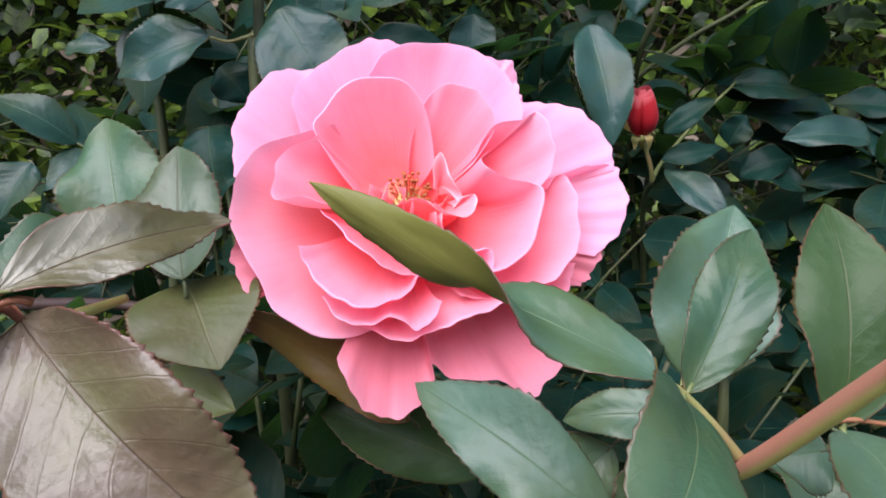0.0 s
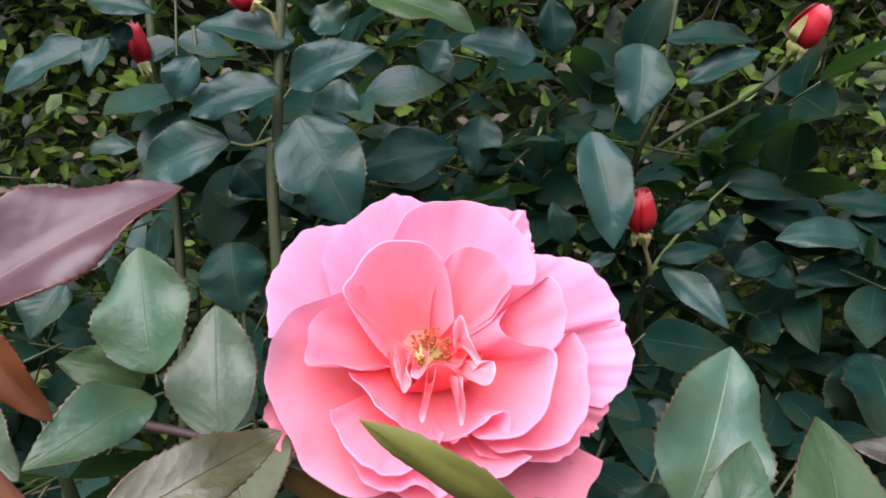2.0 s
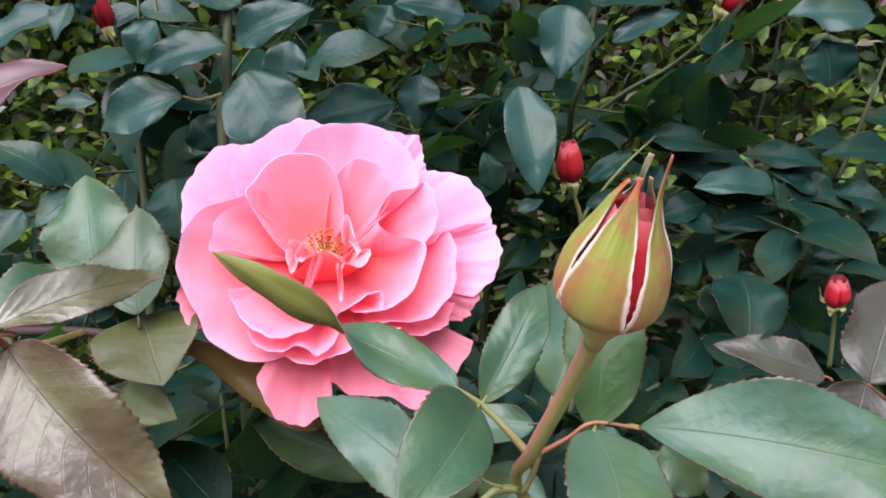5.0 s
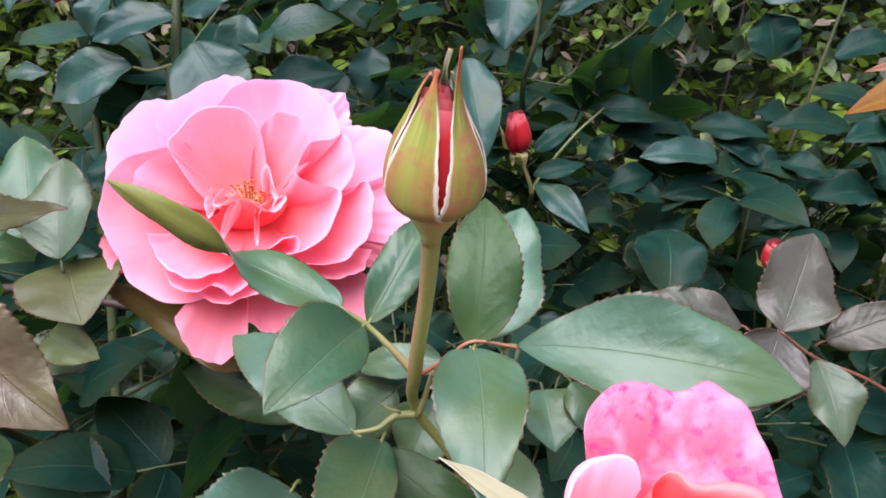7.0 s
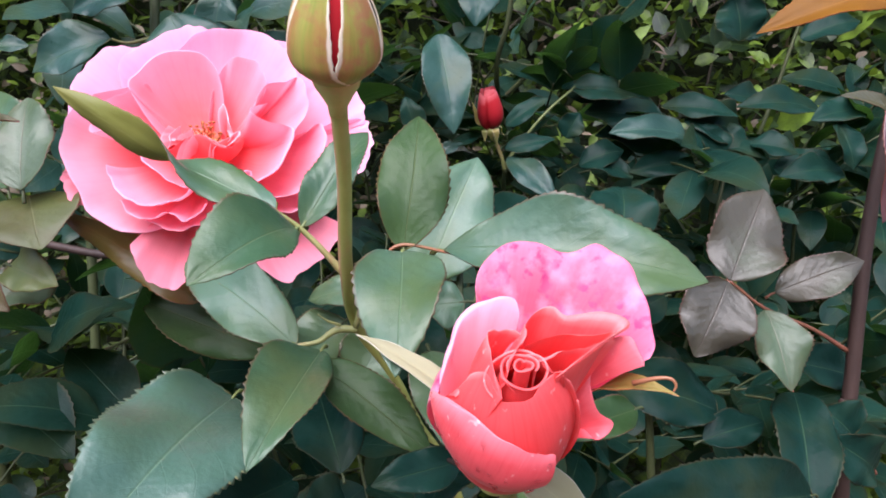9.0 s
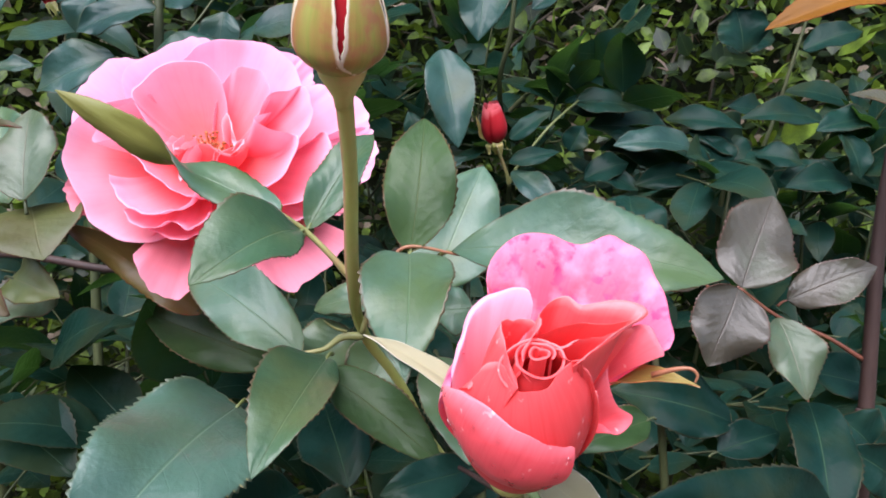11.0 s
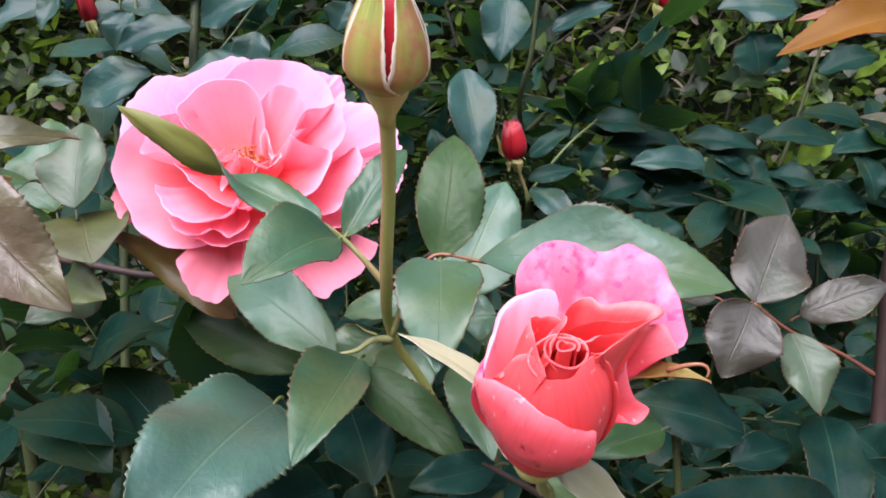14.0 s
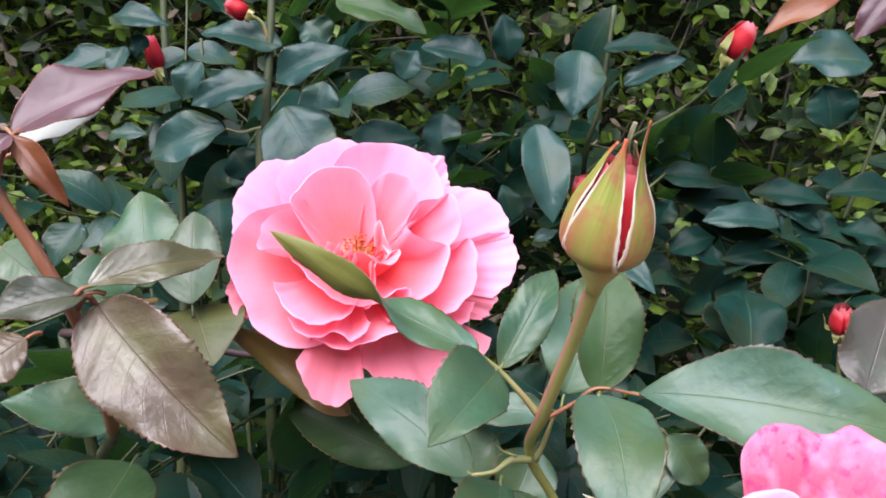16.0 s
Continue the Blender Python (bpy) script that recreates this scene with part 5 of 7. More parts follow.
tube("stipule", bud_shoot, [(0.0736, 0.1550, 0.9365), (0.0695, 0.1540, 0.9383), (0.0667, 0.1530, 0.9408)], [0.0006, 0.0004, 0.0001], STEM_GREEN, 8, 6)

# ---- half-open coral rose ----
half_open_shoot = thing("rose_shoot", (0.15, 0.2, 0.0), "rose shoot with a half-open coral flower", "rose", "rose shoots")
tube("stem", half_open_shoot, [(0.15, 0.2, 0.0), (0.15, 0.19, 0.4), (0.14, 0.15, 0.75), (0.1243, 0.0950, 0.8935), (0.1195, 0.0850, 0.9127), (0.1180, 0.0780, 0.9196)], [0.005, 0.0045, 0.003, 0.0015, 0.0013, 0.0013], STEM_GREEN, 36)
coral = Frame((0.1165, 0.0705, 0.9260), (0.0017, -0.0255, 0.0290))
cup_ = lathe("flower", half_open_shoot, coral, [(1.3, -10), (2.2, -8), (4.2, -5), (5.2, -2), (5, 0), (3, 2)], HIP, label="half-open coral rose with a tight spiral heart")
# tight rolled heart
rolled_petal(cup_, coral, 40, 430, 0.4, 1.7, 38.3, 37.9, PETAL_CORAL, seed=50)
rolled_petal(cup_, coral, 330, 610, 2.1, 3.2, 37.7, 36.6, PETAL_CORAL, seed=51)
rolled_petal(cup_, coral, 560, 800, 3.3, 4.4, 36.9, 35.2, PETAL_CORAL, seed=52)
rolled_petal(cup_, coral, 755, 960, 4.4, 5.2, 35.6, 34.0, PETAL_CORAL, seed=53)
# coral petals closed round the heart
for k, (a0, a1) in enumerate(((-15, 60), (30, 150), (120, 215))):
    rim_petal(cup_, coral, [((6.5 - 0.4 * k) * math.cos(radians(a0 + (a1 - a0) * u)), (6.5 - 0.4 * k) * math.sin(radians(a0 + (a1 - a0) * u)), 30.5 + 1.5 * math.sin(math.pi * u)) for u in (0, 0.25, 0.5, 0.75, 1)], PETAL_CORAL, low=0, base=5, belly=(14 - 0.5 * k, 18), az=(a0, a1), seed=80 + k, curl=1.0, ruffle=0.6)
rim_petal(cup_, coral, [(-2.6, 23.1, 22.0), (-4.2, 25.5, 25.0), (-2.9, 29.8, 27.0), (0.9, 33.1, 28.5), (4.9, 33.8, 29.5), (9.1, 34.0, 29.5), (12.5, 33.0, 29.0), (16.9, 32.7, 28.5), (21.7, 34.0, 28.5), (25.2, 31.1, 28.0), (27.9, 27.6, 27.0), (28.8, 23.3, 26.0), (28.9, 17.2, 26.0), (28.1, 10.7, 27.0), (26.0, 6.6, 28.0)], PETAL_FADED, low=-2, base=5, belly=(12, 14), az=(112, 26), seed=65, ruffle=0.8, curl=5, cols=48, label="faded pink outer petal with small spots")
rim_petal(cup_, coral, [(23.8, 4.6, 29.0), (22.5, 6.2, 31.0), (20.6, 8.4, 32.0), (18.1, 8.2, 31.5), (15.4, 6.4, 30.0), (14.5, 5.0, 27.0), (14.9, 3.1, 24.0), (17.1, 0.9, 20.0), (19.9, -0.7, 18.0), (16.5, -3.1, 16.0), (14.6, -0.2, 15.0)], PETAL_CORAL_OUTER, low=-1, base=5, belly=(9, 16), az=(38, -10), seed=66, ruffle=0.5, curl=4, cols=44)
rim_petal(cup_, coral, [(-12.5, 6.3, 20.0), (-11.7, 10.1, 20.5), (-10.7, 11.3, 22.0), (-9.7, 10.5, 24.0)], PETAL_FADED, low=-1, base=5, belly=(20, 13), az=(164, 120), seed=67, curl=1.0, ruffle=0.4)
rim_petal(cup_, coral, [(-12.3, 6.4, 22.0), (-11.1, 9.1, 23.5), (-9.7, 12.5, 25.0), (-8.1, 16.4, 26.5), (-5.2, 19.3, 28.0), (-2.0, 19.8, 29.5), (1.5, 19.2, 30.5), (2.6, 16.1, 31.0), (2.2, 13.7, 31.0)], PETAL, low=-1, base=5, belly=(13, 16), az=(172, 84), seed=63, curl=4, ruffle=0.5)
rim_petal(cup_, coral, [(1.4, 6.7, 33.0), (2.6, 11.0, 32.5), (4.7, 14.3, 32.5), (8.0, 15.6, 33.0), (9.4, 12.9, 33.3), (11.3, 11.4, 33.6), (14.5, 10.7, 34.2), (18.8, 8.3, 35.0), (12.5, 3.3, 36.0), (6.9, -0.7, 36.0)], PETAL_CORAL, low=-1, base=5, belly=(11, 19), az=(118, -18), seed=64, ruffle=0.5, curl=7, cols=44)
rim_petal(cup_, coral, [(-3.8, -4.9, 36.0), (-4.5, -0.1, 35.5), (-4.7, 4.3, 35.0), (-4.5, 8.3, 34.5), (-2.8, 9.2, 35.0), (-0.4, 9.3, 35.3), (1.3, 7.7, 35.5)], PETAL_CORAL, low=0, base=4, belly=(12, 22), az=(215, 110), seed=68, ruffle=0.5, curl=2.5)
rim_petal(cup_, coral, [(2.7, 11.4, 34.0), (1.5, 7.1, 35.5), (-0.6, 3.2, 36.5), (-2.1, -0.2, 37.0), (-3.0, -2.8, 37.0)], PETAL_CORAL, low=0, base=3, belly=(7, 24), az=(88, 190), seed=69, ruffle=0.4, curl=3)
rim_petal(cup_, coral, [(-0.5, 1.0, 36.5), (1.6, 2.1, 36.5), (3.6, 1.5, 36.5), (4.5, -0.0, 36.5), (7.6, -0.1, 36.0), (5.7, -1.3, 35.5)], PETAL_CORAL, low=0, base=3, belly=(8, 24), az=(150, -20), seed=70, ruffle=0.4, curl=2)
rim_petal(cup_, coral, [(-10.5, 0.2, 28.3), (-9.5, 1.6, 29.8), (-7.8, 1.9, 31.9), (-6.2, 0.9, 33.9), (-5.0, -0.8, 35.2), (-4.3, -3.1, 34.9), (-3.2, -5.0, 34.3), (-1.0, -5.3, 34.8), (1.3, -4.7, 35.5), (2.8, -3.2, 36.1), (5.2, -0.8, 35.6), (8.2, 1.2, 34.2)], PETAL_CORAL, low=0, base=5, belly=(17.8, 19.5), az=(158, 352), seed=61, curl=2.2, ruffle=0.4, cols=48)
rim_petal(cup_, coral, [(5.8, -0.8, 35.8), (7.8, -0.8, 34.5), (9.8, -1.4, 31.5), (10.9, -2.8, 28.5)], PETAL_CORAL, low=0, base=5, belly=(16, 19), az=(0, -32), seed=71, ruffle=0.5, curl=1.6)
# added petal whose dark red draws the shaded inside of the fold
rim_petal(cup_, coral, [(0.7, 5.0, 34.3), (3.0, 6.6, 34.3), (6.1, 7.5, 34.5), (10.1, 7.9, 34.8), (13.9, 7.6, 35.1), (18.1, 7.6, 35.3), (12.3, 2.8, 36.2), (7.2, -0.7, 36.2)], PETAL_SHADED, low=-1, base=5, belly=(10, 20), az=(112, -18), seed=72, ruffle=0.3, curl=0.8, cols=44)
rim_petal(cup_, coral, [(0.4, 0.1, 35.5), (2.7, 2.0, 35.5), (5.6, 3.8, 35.2), (9.8, 4.8, 35.0), (14.1, 5.1, 35.0), (18.0, 6.1, 35.4)], PETAL_CORAL, low=0, base=4, belly=(9, 22), az=(112, -6), seed=73, ruffle=0.6, curl=2.5)
front_petal = rim_petal(cup_, coral, [(-13.6, 7.4, 18.5), (-12.7, 0.9, 26.4), (-10.2, -3.3, 29.6), (-7.5, -6.3, 30.8), (-4.3, -8.9, 30.6), (0.1, -10.9, 29.5), (3.6, -11.0, 28.1), (5.5, -11.1, 27.0)], PETAL_CORAL_OUTER, low=2.5, base=4, belly=(17.2, 18.5), az=(160, 292), seed=62, curl=2, ruffle=0.4, cols=34, label="coral outer petal with a turned rim and water drops")


def water_drops(petal_part, count, seed):
    """Small flat beads of water on the outer face of a petal."""
    r = random.Random(seed)
    base = np.array(root_of(petal_part))
    me = petal_part.data
    for _ in range(count):
        v = me.vertices[r.randrange(35 * 7, 35 * 17)]
        at, up = base + np.array(v.co), np.array(v.normal)
        if up @ (np.array((0.08, -0.07, 0.97)) - at) < 0:
            up = -up
        side = unit(np.cross(up, (0.3, 0.2, 1)))
        size = r.uniform(0.00025, 0.0006)
        verts, faces = [], []
        for i in range(5):
            for k in range(10):
                a, b = 0.1 + 1.47 * i / 4, 6.2832 * k / 10
                verts.append(at + size * (math.sin(a) * (math.cos(b) * side + 1.2 * math.sin(b) * np.cross(up, side)) + (0.75 * math.cos(a) - 0.05) * up))
        for i in range(4):
            for k in range(10):
                a, b = 10 * i + k, 10 * i + (k + 1) % 10
                faces.append((a, a + 10, b + 10, b))
        faces += [tuple(range(10)), tuple(range(40, 50))[::-1]]
        part("water_drop", petal_part, verts, faces, DROP)


water_drops(front_petal, 26, 5)
water_drops(low_petal, 8, 9)
leaf(half_open_shoot, (0.1103, 0.0820, 0.9344), (0.0854, 0.0996, 0.9472), 0.0031, 0.0029, (0.2, -0.6, 0.8), SEPAL_PALE, name="sepal", teeth=0, fold=0.3, back=SEPAL, seed=70, broad=0.2, label="pale folded-back sepal")
leaf(half_open_shoot, (0.1335, 0.0680, 0.9420), (0.1478, 0.0568, 0.9468), 0.0028, 0.0028, (0, -0.5, 0.9), SEPAL_YELLOW, name="sepal", teeth=0, fold=0.5, back=SEPAL, seed=71, broad=0.25, droop=0.1, label="yellowing curled sepal")
leaf(half_open_shoot, (0.1232, 0.0780, 0.9211), (0.1419, 0.0880, 0.8990), 0.0052, 0.0052, (0.3, -0.8, 0.5), SEPAL_PALE, name="sepal", teeth=0, fold=0.3, back=SEPAL, seed=72, broad=0.26, label="pale folded-back sepal")
leaf(half_open_shoot, (0.1160, 0.0800, 0.9190), (0.1079, 0.0850, 0.9258), 0.0016, 0.0016, (-0.3, -0.8, 0.5), SEPAL, name="sepal", teeth=0, fold=0.2, back=SEPAL, seed=73, label="pale folded-back sepal")
tube("sepal_tip", half_open_shoot, [(0.1405, 0.0590, 0.9469), (0.1440, 0.0568, 0.9484), (0.1464, 0.0560, 0.9486), (0.1474, 0.0557, 0.9475), (0.1470, 0.0557, 0.9462)], [0.0006, 0.0004, 0.0003, 0.0002], STEM_ORANGE, 20, 6)
tube("petiole", half_open_shoot, [(0.1213, 0.0900, 0.9082), (0.1153, 0.1100, 0.9047), (0.1066, 0.1300, 0.9022), (0.0999, 0.1350, 0.9015)], [0.0009, 0.0008, 0.0006, 0.0005], STEM_BROWN)
leaf(half_open_shoot, (0.1023, 0.1500, 0.9288), (0.1105, 0.1200, 0.9061), 0.0085, 0.0084, (-0.10, -0.62, 0.78), LEAF, seed=10, fold=0.2)
tube("petiolule", half_open_shoot, [(0.1015, 0.1546, 0.9297), (0.1019, 0.1523, 0.9298), (0.1028, 0.1484, 0.9276)], [0.0008, 0.0006, 0.0005], STEM_DARK, 6, 6)
leaf(half_open_shoot, (0.1116, 0.1300, 0.9012), (0.0858, 0.1200, 0.8979), 0.0063, 0.0065, (0.24, -0.80, 0.55), LEAF_SHADED, seed=11, fold=0.25)
tube("petiolule", half_open_shoot, [(0.1153, 0.1329, 0.9002), (0.1134, 0.1315, 0.9013), (0.1097, 0.1293, 0.9009)], [0.0008, 0.0006, 0.0005], STEM_DARK, 6, 6)
leaf(half_open_shoot, (0.1217, 0.1000, 0.9088), (0.1367, 0.0950, 0.8975), 0.0045, 0.0039, (0.06, -0.88, 0.47), LEAF_FRESH, seed=12, fold=0.3)
tube("petiolule", half_open_shoot, [(0.1186, 0.1025, 0.9096), (0.1202, 0.1013, 0.9098), (0.1233, 0.0995, 0.9076)], [0.0008, 0.0006, 0.0005], STEM_DARK, 6, 6)
leaf(half_open_shoot, (0.1089, 0.1600, 0.8922), (0.1012, 0.1300, 0.8835), 0.0097, 0.0098, (0.24, -0.33, 0.92), LEAF_SHADED, seed=13, fold=0.2)
tube("petiolule", half_open_shoot, [(0.1098, 0.1652, 0.8918), (0.1093, 0.1626, 0.8926), (0.1084, 0.1581, 0.8917)], [0.0008, 0.0006, 0.0005], STEM_DARK, 6, 6)
leaf(half_open_shoot, (0.0548, 0.1700, 0.8780), (0.0263, 0.1200, 0.8830), 0.0115, 0.0111, (0.71, -0.34, 0.61), LEAF_SHADED, seed=14, fold=0.25)
tube("petiolule", half_open_shoot, [(0.0568, 0.1750, 0.8762), (0.0558, 0.1725, 0.8777), (0.0538, 0.1683, 0.8782)], [0.0008, 0.0006, 0.0005], STEM_DARK, 6, 6)
leaf(half_open_shoot, (0.0680, 0.1900, 0.8701), (0.0521, 0.2400, 0.8883), 0.0143, 0.0140, (-0.15, -0.38, 0.91), LEAF_SHADED, seed=15, fold=0.2)
tube("petiolule", half_open_shoot, [(0.0691, 0.1879, 0.8673), (0.0686, 0.1889, 0.8693), (0.0674, 0.1918, 0.8707)], [0.0008, 0.0006, 0.0005], STEM_DARK, 6, 6)
leaf(half_open_shoot, (0.0711, 0.1800, 0.8631), (0.0562, 0.1600, 0.8660), 0.0115, 0.0120, (0.69, -0.43, 0.58), LEAF_SHADED, seed=16, fold=0.2)
tube("petiolule", half_open_shoot, [(0.0734, 0.1847, 0.8611), (0.0723, 0.1823, 0.8627), (0.0699, 0.1784, 0.8633)], [0.0008, 0.0006, 0.0005], STEM_DARK, 6, 6)

# ---- leaves behind the bud ----
rear_shoot = thing("rose_shoot", (0.16, 0.34, 0.0), "leafy rose shoot behind the closed bud", "rose", "rose shoots")
tube("stem", rear_shoot, [(0.16, 0.34, 0.0), (0.14, 0.30, 0.5), (0.12, 0.25, 0.85), (0.115, 0.235, 0.93), (0.12, 0.26, 0.97)], [0.005, 0.004, 0.0025, 0.0018, 0.001], STEM_DARK, 30)
leaf(rear_shoot, (0.0875, 0.1900, 0.9418), (0.0553, 0.2000, 0.9359), 0.0080, 0.0074, (-0.33, -0.69, 0.64), LEAF, seed=17)
tube("petiolule", rear_shoot, [(0.0912, 0.1903, 0.9409), (0.0894, 0.1902, 0.9420), (0.0856, 0.1906, 0.9414)], [0.0008, 0.0006, 0.0005], STEM_DARK, 6, 6)
leaf(rear_shoot, (0.0847, 0.2000, 0.9238), (0.0735, 0.1900, 0.9019), 0.0133, 0.0117, (-0.05, -0.90, 0.44), LEAF, seed=18)
tube("petiolule", rear_shoot, [(0.0864, 0.2030, 0.9255), (0.0855, 0.2015, 0.9253), (0.0838, 0.1992, 0.9221)], [0.0008, 0.0006, 0.0005], STEM_DARK, 6, 6)
leaf(rear_shoot, (0.0695, 0.2000, 0.9280), (0.0521, 0.2000, 0.9106), 0.0102, 0.0131, (-0.26, -0.93, 0.26), LEAF, seed=19)
tube("petiolule", rear_shoot, [(0.0723, 0.2015, 0.9294), (0.0709, 0.2008, 0.9293), (0.0681, 0.2000, 0.9266)], [0.0008, 0.0006, 0.0005], STEM_DARK, 6, 6)
leaf(rear_shoot, (0.1143, 0.1700, 0.9407), (0.1006, 0.1700, 0.9391), 0.0095, 0.0087, (-0.06, -0.86, 0.51), LEAF, seed=20)
tube("petiolule", rear_shoot, [(0.1183, 0.1715, 0.9397), (0.1163, 0.1707, 0.9408), (0.1123, 0.1700, 0.9405)], [0.0008, 0.0006, 0.0005], STEM_DARK, 6, 6)
leaf(rear_shoot, (0.0905, 0.2300, 0.9372), (0.0758, 0.2300, 0.9468), 0.0100, 0.0103, (0.23, -0.90, 0.36), LEAF_SHADED, seed=21)
tube("petiolule", rear_shoot, [(0.0939, 0.2315, 0.9335), (0.0922, 0.2308, 0.9359), (0.0889, 0.2300, 0.9383)], [0.0008, 0.0006, 0.0005], STEM_DARK, 6, 6)
leaf(rear_shoot, (0.1352, 0.2000, 0.9302), (0.1487, 0.2000, 0.9103), 0.0093, 0.0092, (0.22, -0.96, 0.15), LEAF, seed=22)
tube("petiolule", rear_shoot, [(0.1329, 0.2015, 0.9320), (0.1341, 0.2008, 0.9317), (0.1363, 0.2000, 0.9285)], [0.0008, 0.0006, 0.0005], STEM_DARK, 6, 6)
leaf(rear_shoot, (0.1263, 0.2100, 0.9237), (0.1275, 0.1900, 0.9070), 0.0134, 0.0118, (-0.05, -0.64, 0.77), LEAF, seed=23)
tube("petiolule", rear_shoot, [(0.1261, 0.2146, 0.9247), (0.1262, 0.2123, 0.9248), (0.1264, 0.2085, 0.9224)], [0.0008, 0.0006, 0.0005], STEM_DARK, 6, 6)
leaf(rear_shoot, (0.1957, 0.2700, 0.9488), (0.2036, 0.3000, 0.9756), 0.0204, 0.0169, (-0.02, -0.66, 0.75), LEAF_SHADED, seed=24)
tube("petiolule", rear_shoot, [(0.1950, 0.2686, 0.9447), (0.1954, 0.2693, 0.9474), (0.1961, 0.2715, 0.9501)], [0.0008, 0.0006, 0.0005], STEM_DARK, 6, 6)
leaf(rear_shoot, (0.2042, 0.2900, 0.9495), (0.2027, 0.3100, 0.9749), 0.0219, 0.0181, (-0.14, -0.78, 0.61), LEAF_SHADED, seed=25)
tube("petiolule", rear_shoot, [(0.2044, 0.2890, 0.9448), (0.2043, 0.2895, 0.9478), (0.2041, 0.2912, 0.9510)], [0.0008, 0.0006, 0.0005], STEM_DARK, 6, 6)

# ---- bronze-leaved shoot ----
bronze_shoot = thing("rose_shoot", (0.0, 0.30, 0.0), "young rose shoot with bronze leaves and red stem", "rose", "rose shoots")
tube("stem", bronze_shoot, [(-0.0617, 0.1600, 0.9418), (-0.0495, 0.1300, 0.9647), (-0.0492, 0.1180, 0.9840), (-0.0551, 0.1140, 0.9990), (-0.0636, 0.1080, 1.0183), (-0.0691, 0.1040, 1.0350)], [0.0022, 0.0020, 0.0018, 0.0018, 0.0016, 0.0010], STEM_ORANGE, 40)
tube("cane", bronze_shoot, [(0.0, 0.30, 0.0), (-0.01, 0.34, 0.5), (-0.02, 0.36, 0.78), (-0.1112, 0.2700, 0.8809), (-0.0617, 0.1600, 0.9418)], [0.005, 0.004, 0.003, 0.0022, 0.0022], STEM_DARK, 24)
tube("petiole", bronze_shoot, [(-0.0510, 0.1180, 0.9863), (-0.0455, 0.1150, 0.9921), (-0.0435, 0.1170, 0.9896)], [0.001, 0.0009, 0.0007], STEM_BRONZE)
tube("petiole", bronze_shoot, [(-0.0650, 0.1080, 1.0212), (-0.0639, 0.1100, 1.0300), (-0.0626, 0.1120, 1.0349)], [0.001, 0.0009, 0.0007], STEM_BRONZE)
tube("petiole", bronze_shoot, [(-0.0460, 0.1180, 0.9872), (-0.0377, 0.1250, 0.9888), (-0.0355, 0.1350, 0.9887)], [0.0012, 0.001, 0.0008], STEM_PALE)
leaf(bronze_shoot, (-0.0435, 0.1170, 0.9896), (-0.0023, 0.1060, 0.9519), 0.0141, 0.0159, (0.09, -0.92, 0.37), LEAF_BRONZE, seed=37, fold=0.4, bend=0.1, teeth=30, label='bronze young leaflet with silvery sheen')
tube("petiolule", bronze_shoot, [(-0.0464, 0.1193, 0.9908), (-0.0450, 0.1181, 0.9908), (-0.0421, 0.1166, 0.9883)], [0.0008, 0.0006, 0.0005], STEM_ORANGE, 6, 6)
leaf(bronze_shoot, (-0.0626, 0.1120, 1.0349), (-0.0317, 0.1300, 1.0539), 0.0106, 0.0092, (0.08, -0.79, 0.61), LEAF_PURPLE, seed=38, fold=0.3, teeth=24)
tube("petiolule", bronze_shoot, [(-0.0656, 0.1117, 1.0315), (-0.0641, 0.1119, 1.0338), (-0.0610, 0.1129, 1.0358)], [0.0008, 0.0006, 0.0005], STEM_ORANGE, 6, 6)
leaf(bronze_shoot, (-0.0709, 0.1240, 1.0306), (-0.0483, 0.1320, 1.0451), 0.0064, 0.0062, (0.05, -0.80, 0.60), LEAF_PALE, seed=39, fold=0.2)
tube("petiolule", bronze_shoot, [(-0.0749, 0.1226, 1.0260), (-0.0725, 0.1234, 1.0296), (-0.0693, 0.1246, 1.0316)], [0.0008, 0.0006, 0.0005], STEM_ORANGE, 6, 6)
leaf(bronze_shoot, (-0.0615, 0.1100, 1.0344), (-0.0477, 0.1122, 1.0164), 0.0042, 0.0036, (0.35, -0.92, 0.15), LEAF_RUST, seed=40, fold=0.4)
tube("petiolule", bronze_shoot, [(-0.0640, 0.1111, 1.0360), (-0.0628, 0.1106, 1.0358), (-0.0603, 0.1102, 1.0328)], [0.0008, 0.0006, 0.0005], STEM_ORANGE, 6, 6)
leaf(bronze_shoot, (-0.0615, 0.1100, 1.0344), (-0.0666, 0.1000, 1.0194), 0.0049, 0.0043, (0.08, -0.84, 0.54), LEAF_PURPLE, seed=41, fold=0.4)
tube("petiolule", bronze_shoot, [(-0.0605, 0.1136, 1.0361), (-0.0610, 0.1118, 1.0358), (-0.0621, 0.1089, 1.0328)], [0.0008, 0.0006, 0.0005], STEM_ORANGE, 6, 6)
leaf(bronze_shoot, (-0.0434, 0.1120, 0.9951), (-0.0183, 0.1456, 1.0017), 0.0073, 0.0066, (0.50, -0.51, 0.70), LEAF_SHEEN, seed=42, fold=0.3)
tube("petiolule", bronze_shoot, [(-0.0457, 0.1103, 0.9929), (-0.0445, 0.1112, 0.9946), (-0.0422, 0.1136, 0.9954)], [0.0008, 0.0006, 0.0005], STEM_ORANGE, 6, 6)
leaf(bronze_shoot, (-0.0438, 0.1120, 0.9933), (-0.0646, 0.1000, 0.9867), 0.0067, 0.0069, (0.18, -0.69, 0.70), LEAF_DULL, seed=43, fold=0.3)
tube("petiolule", bronze_shoot, [(-0.0405, 0.1154, 0.9928), (-0.0422, 0.1137, 0.9936), (-0.0455, 0.1110, 0.9927)], [0.0008, 0.0006, 0.0005], STEM_ORANGE, 6, 6)
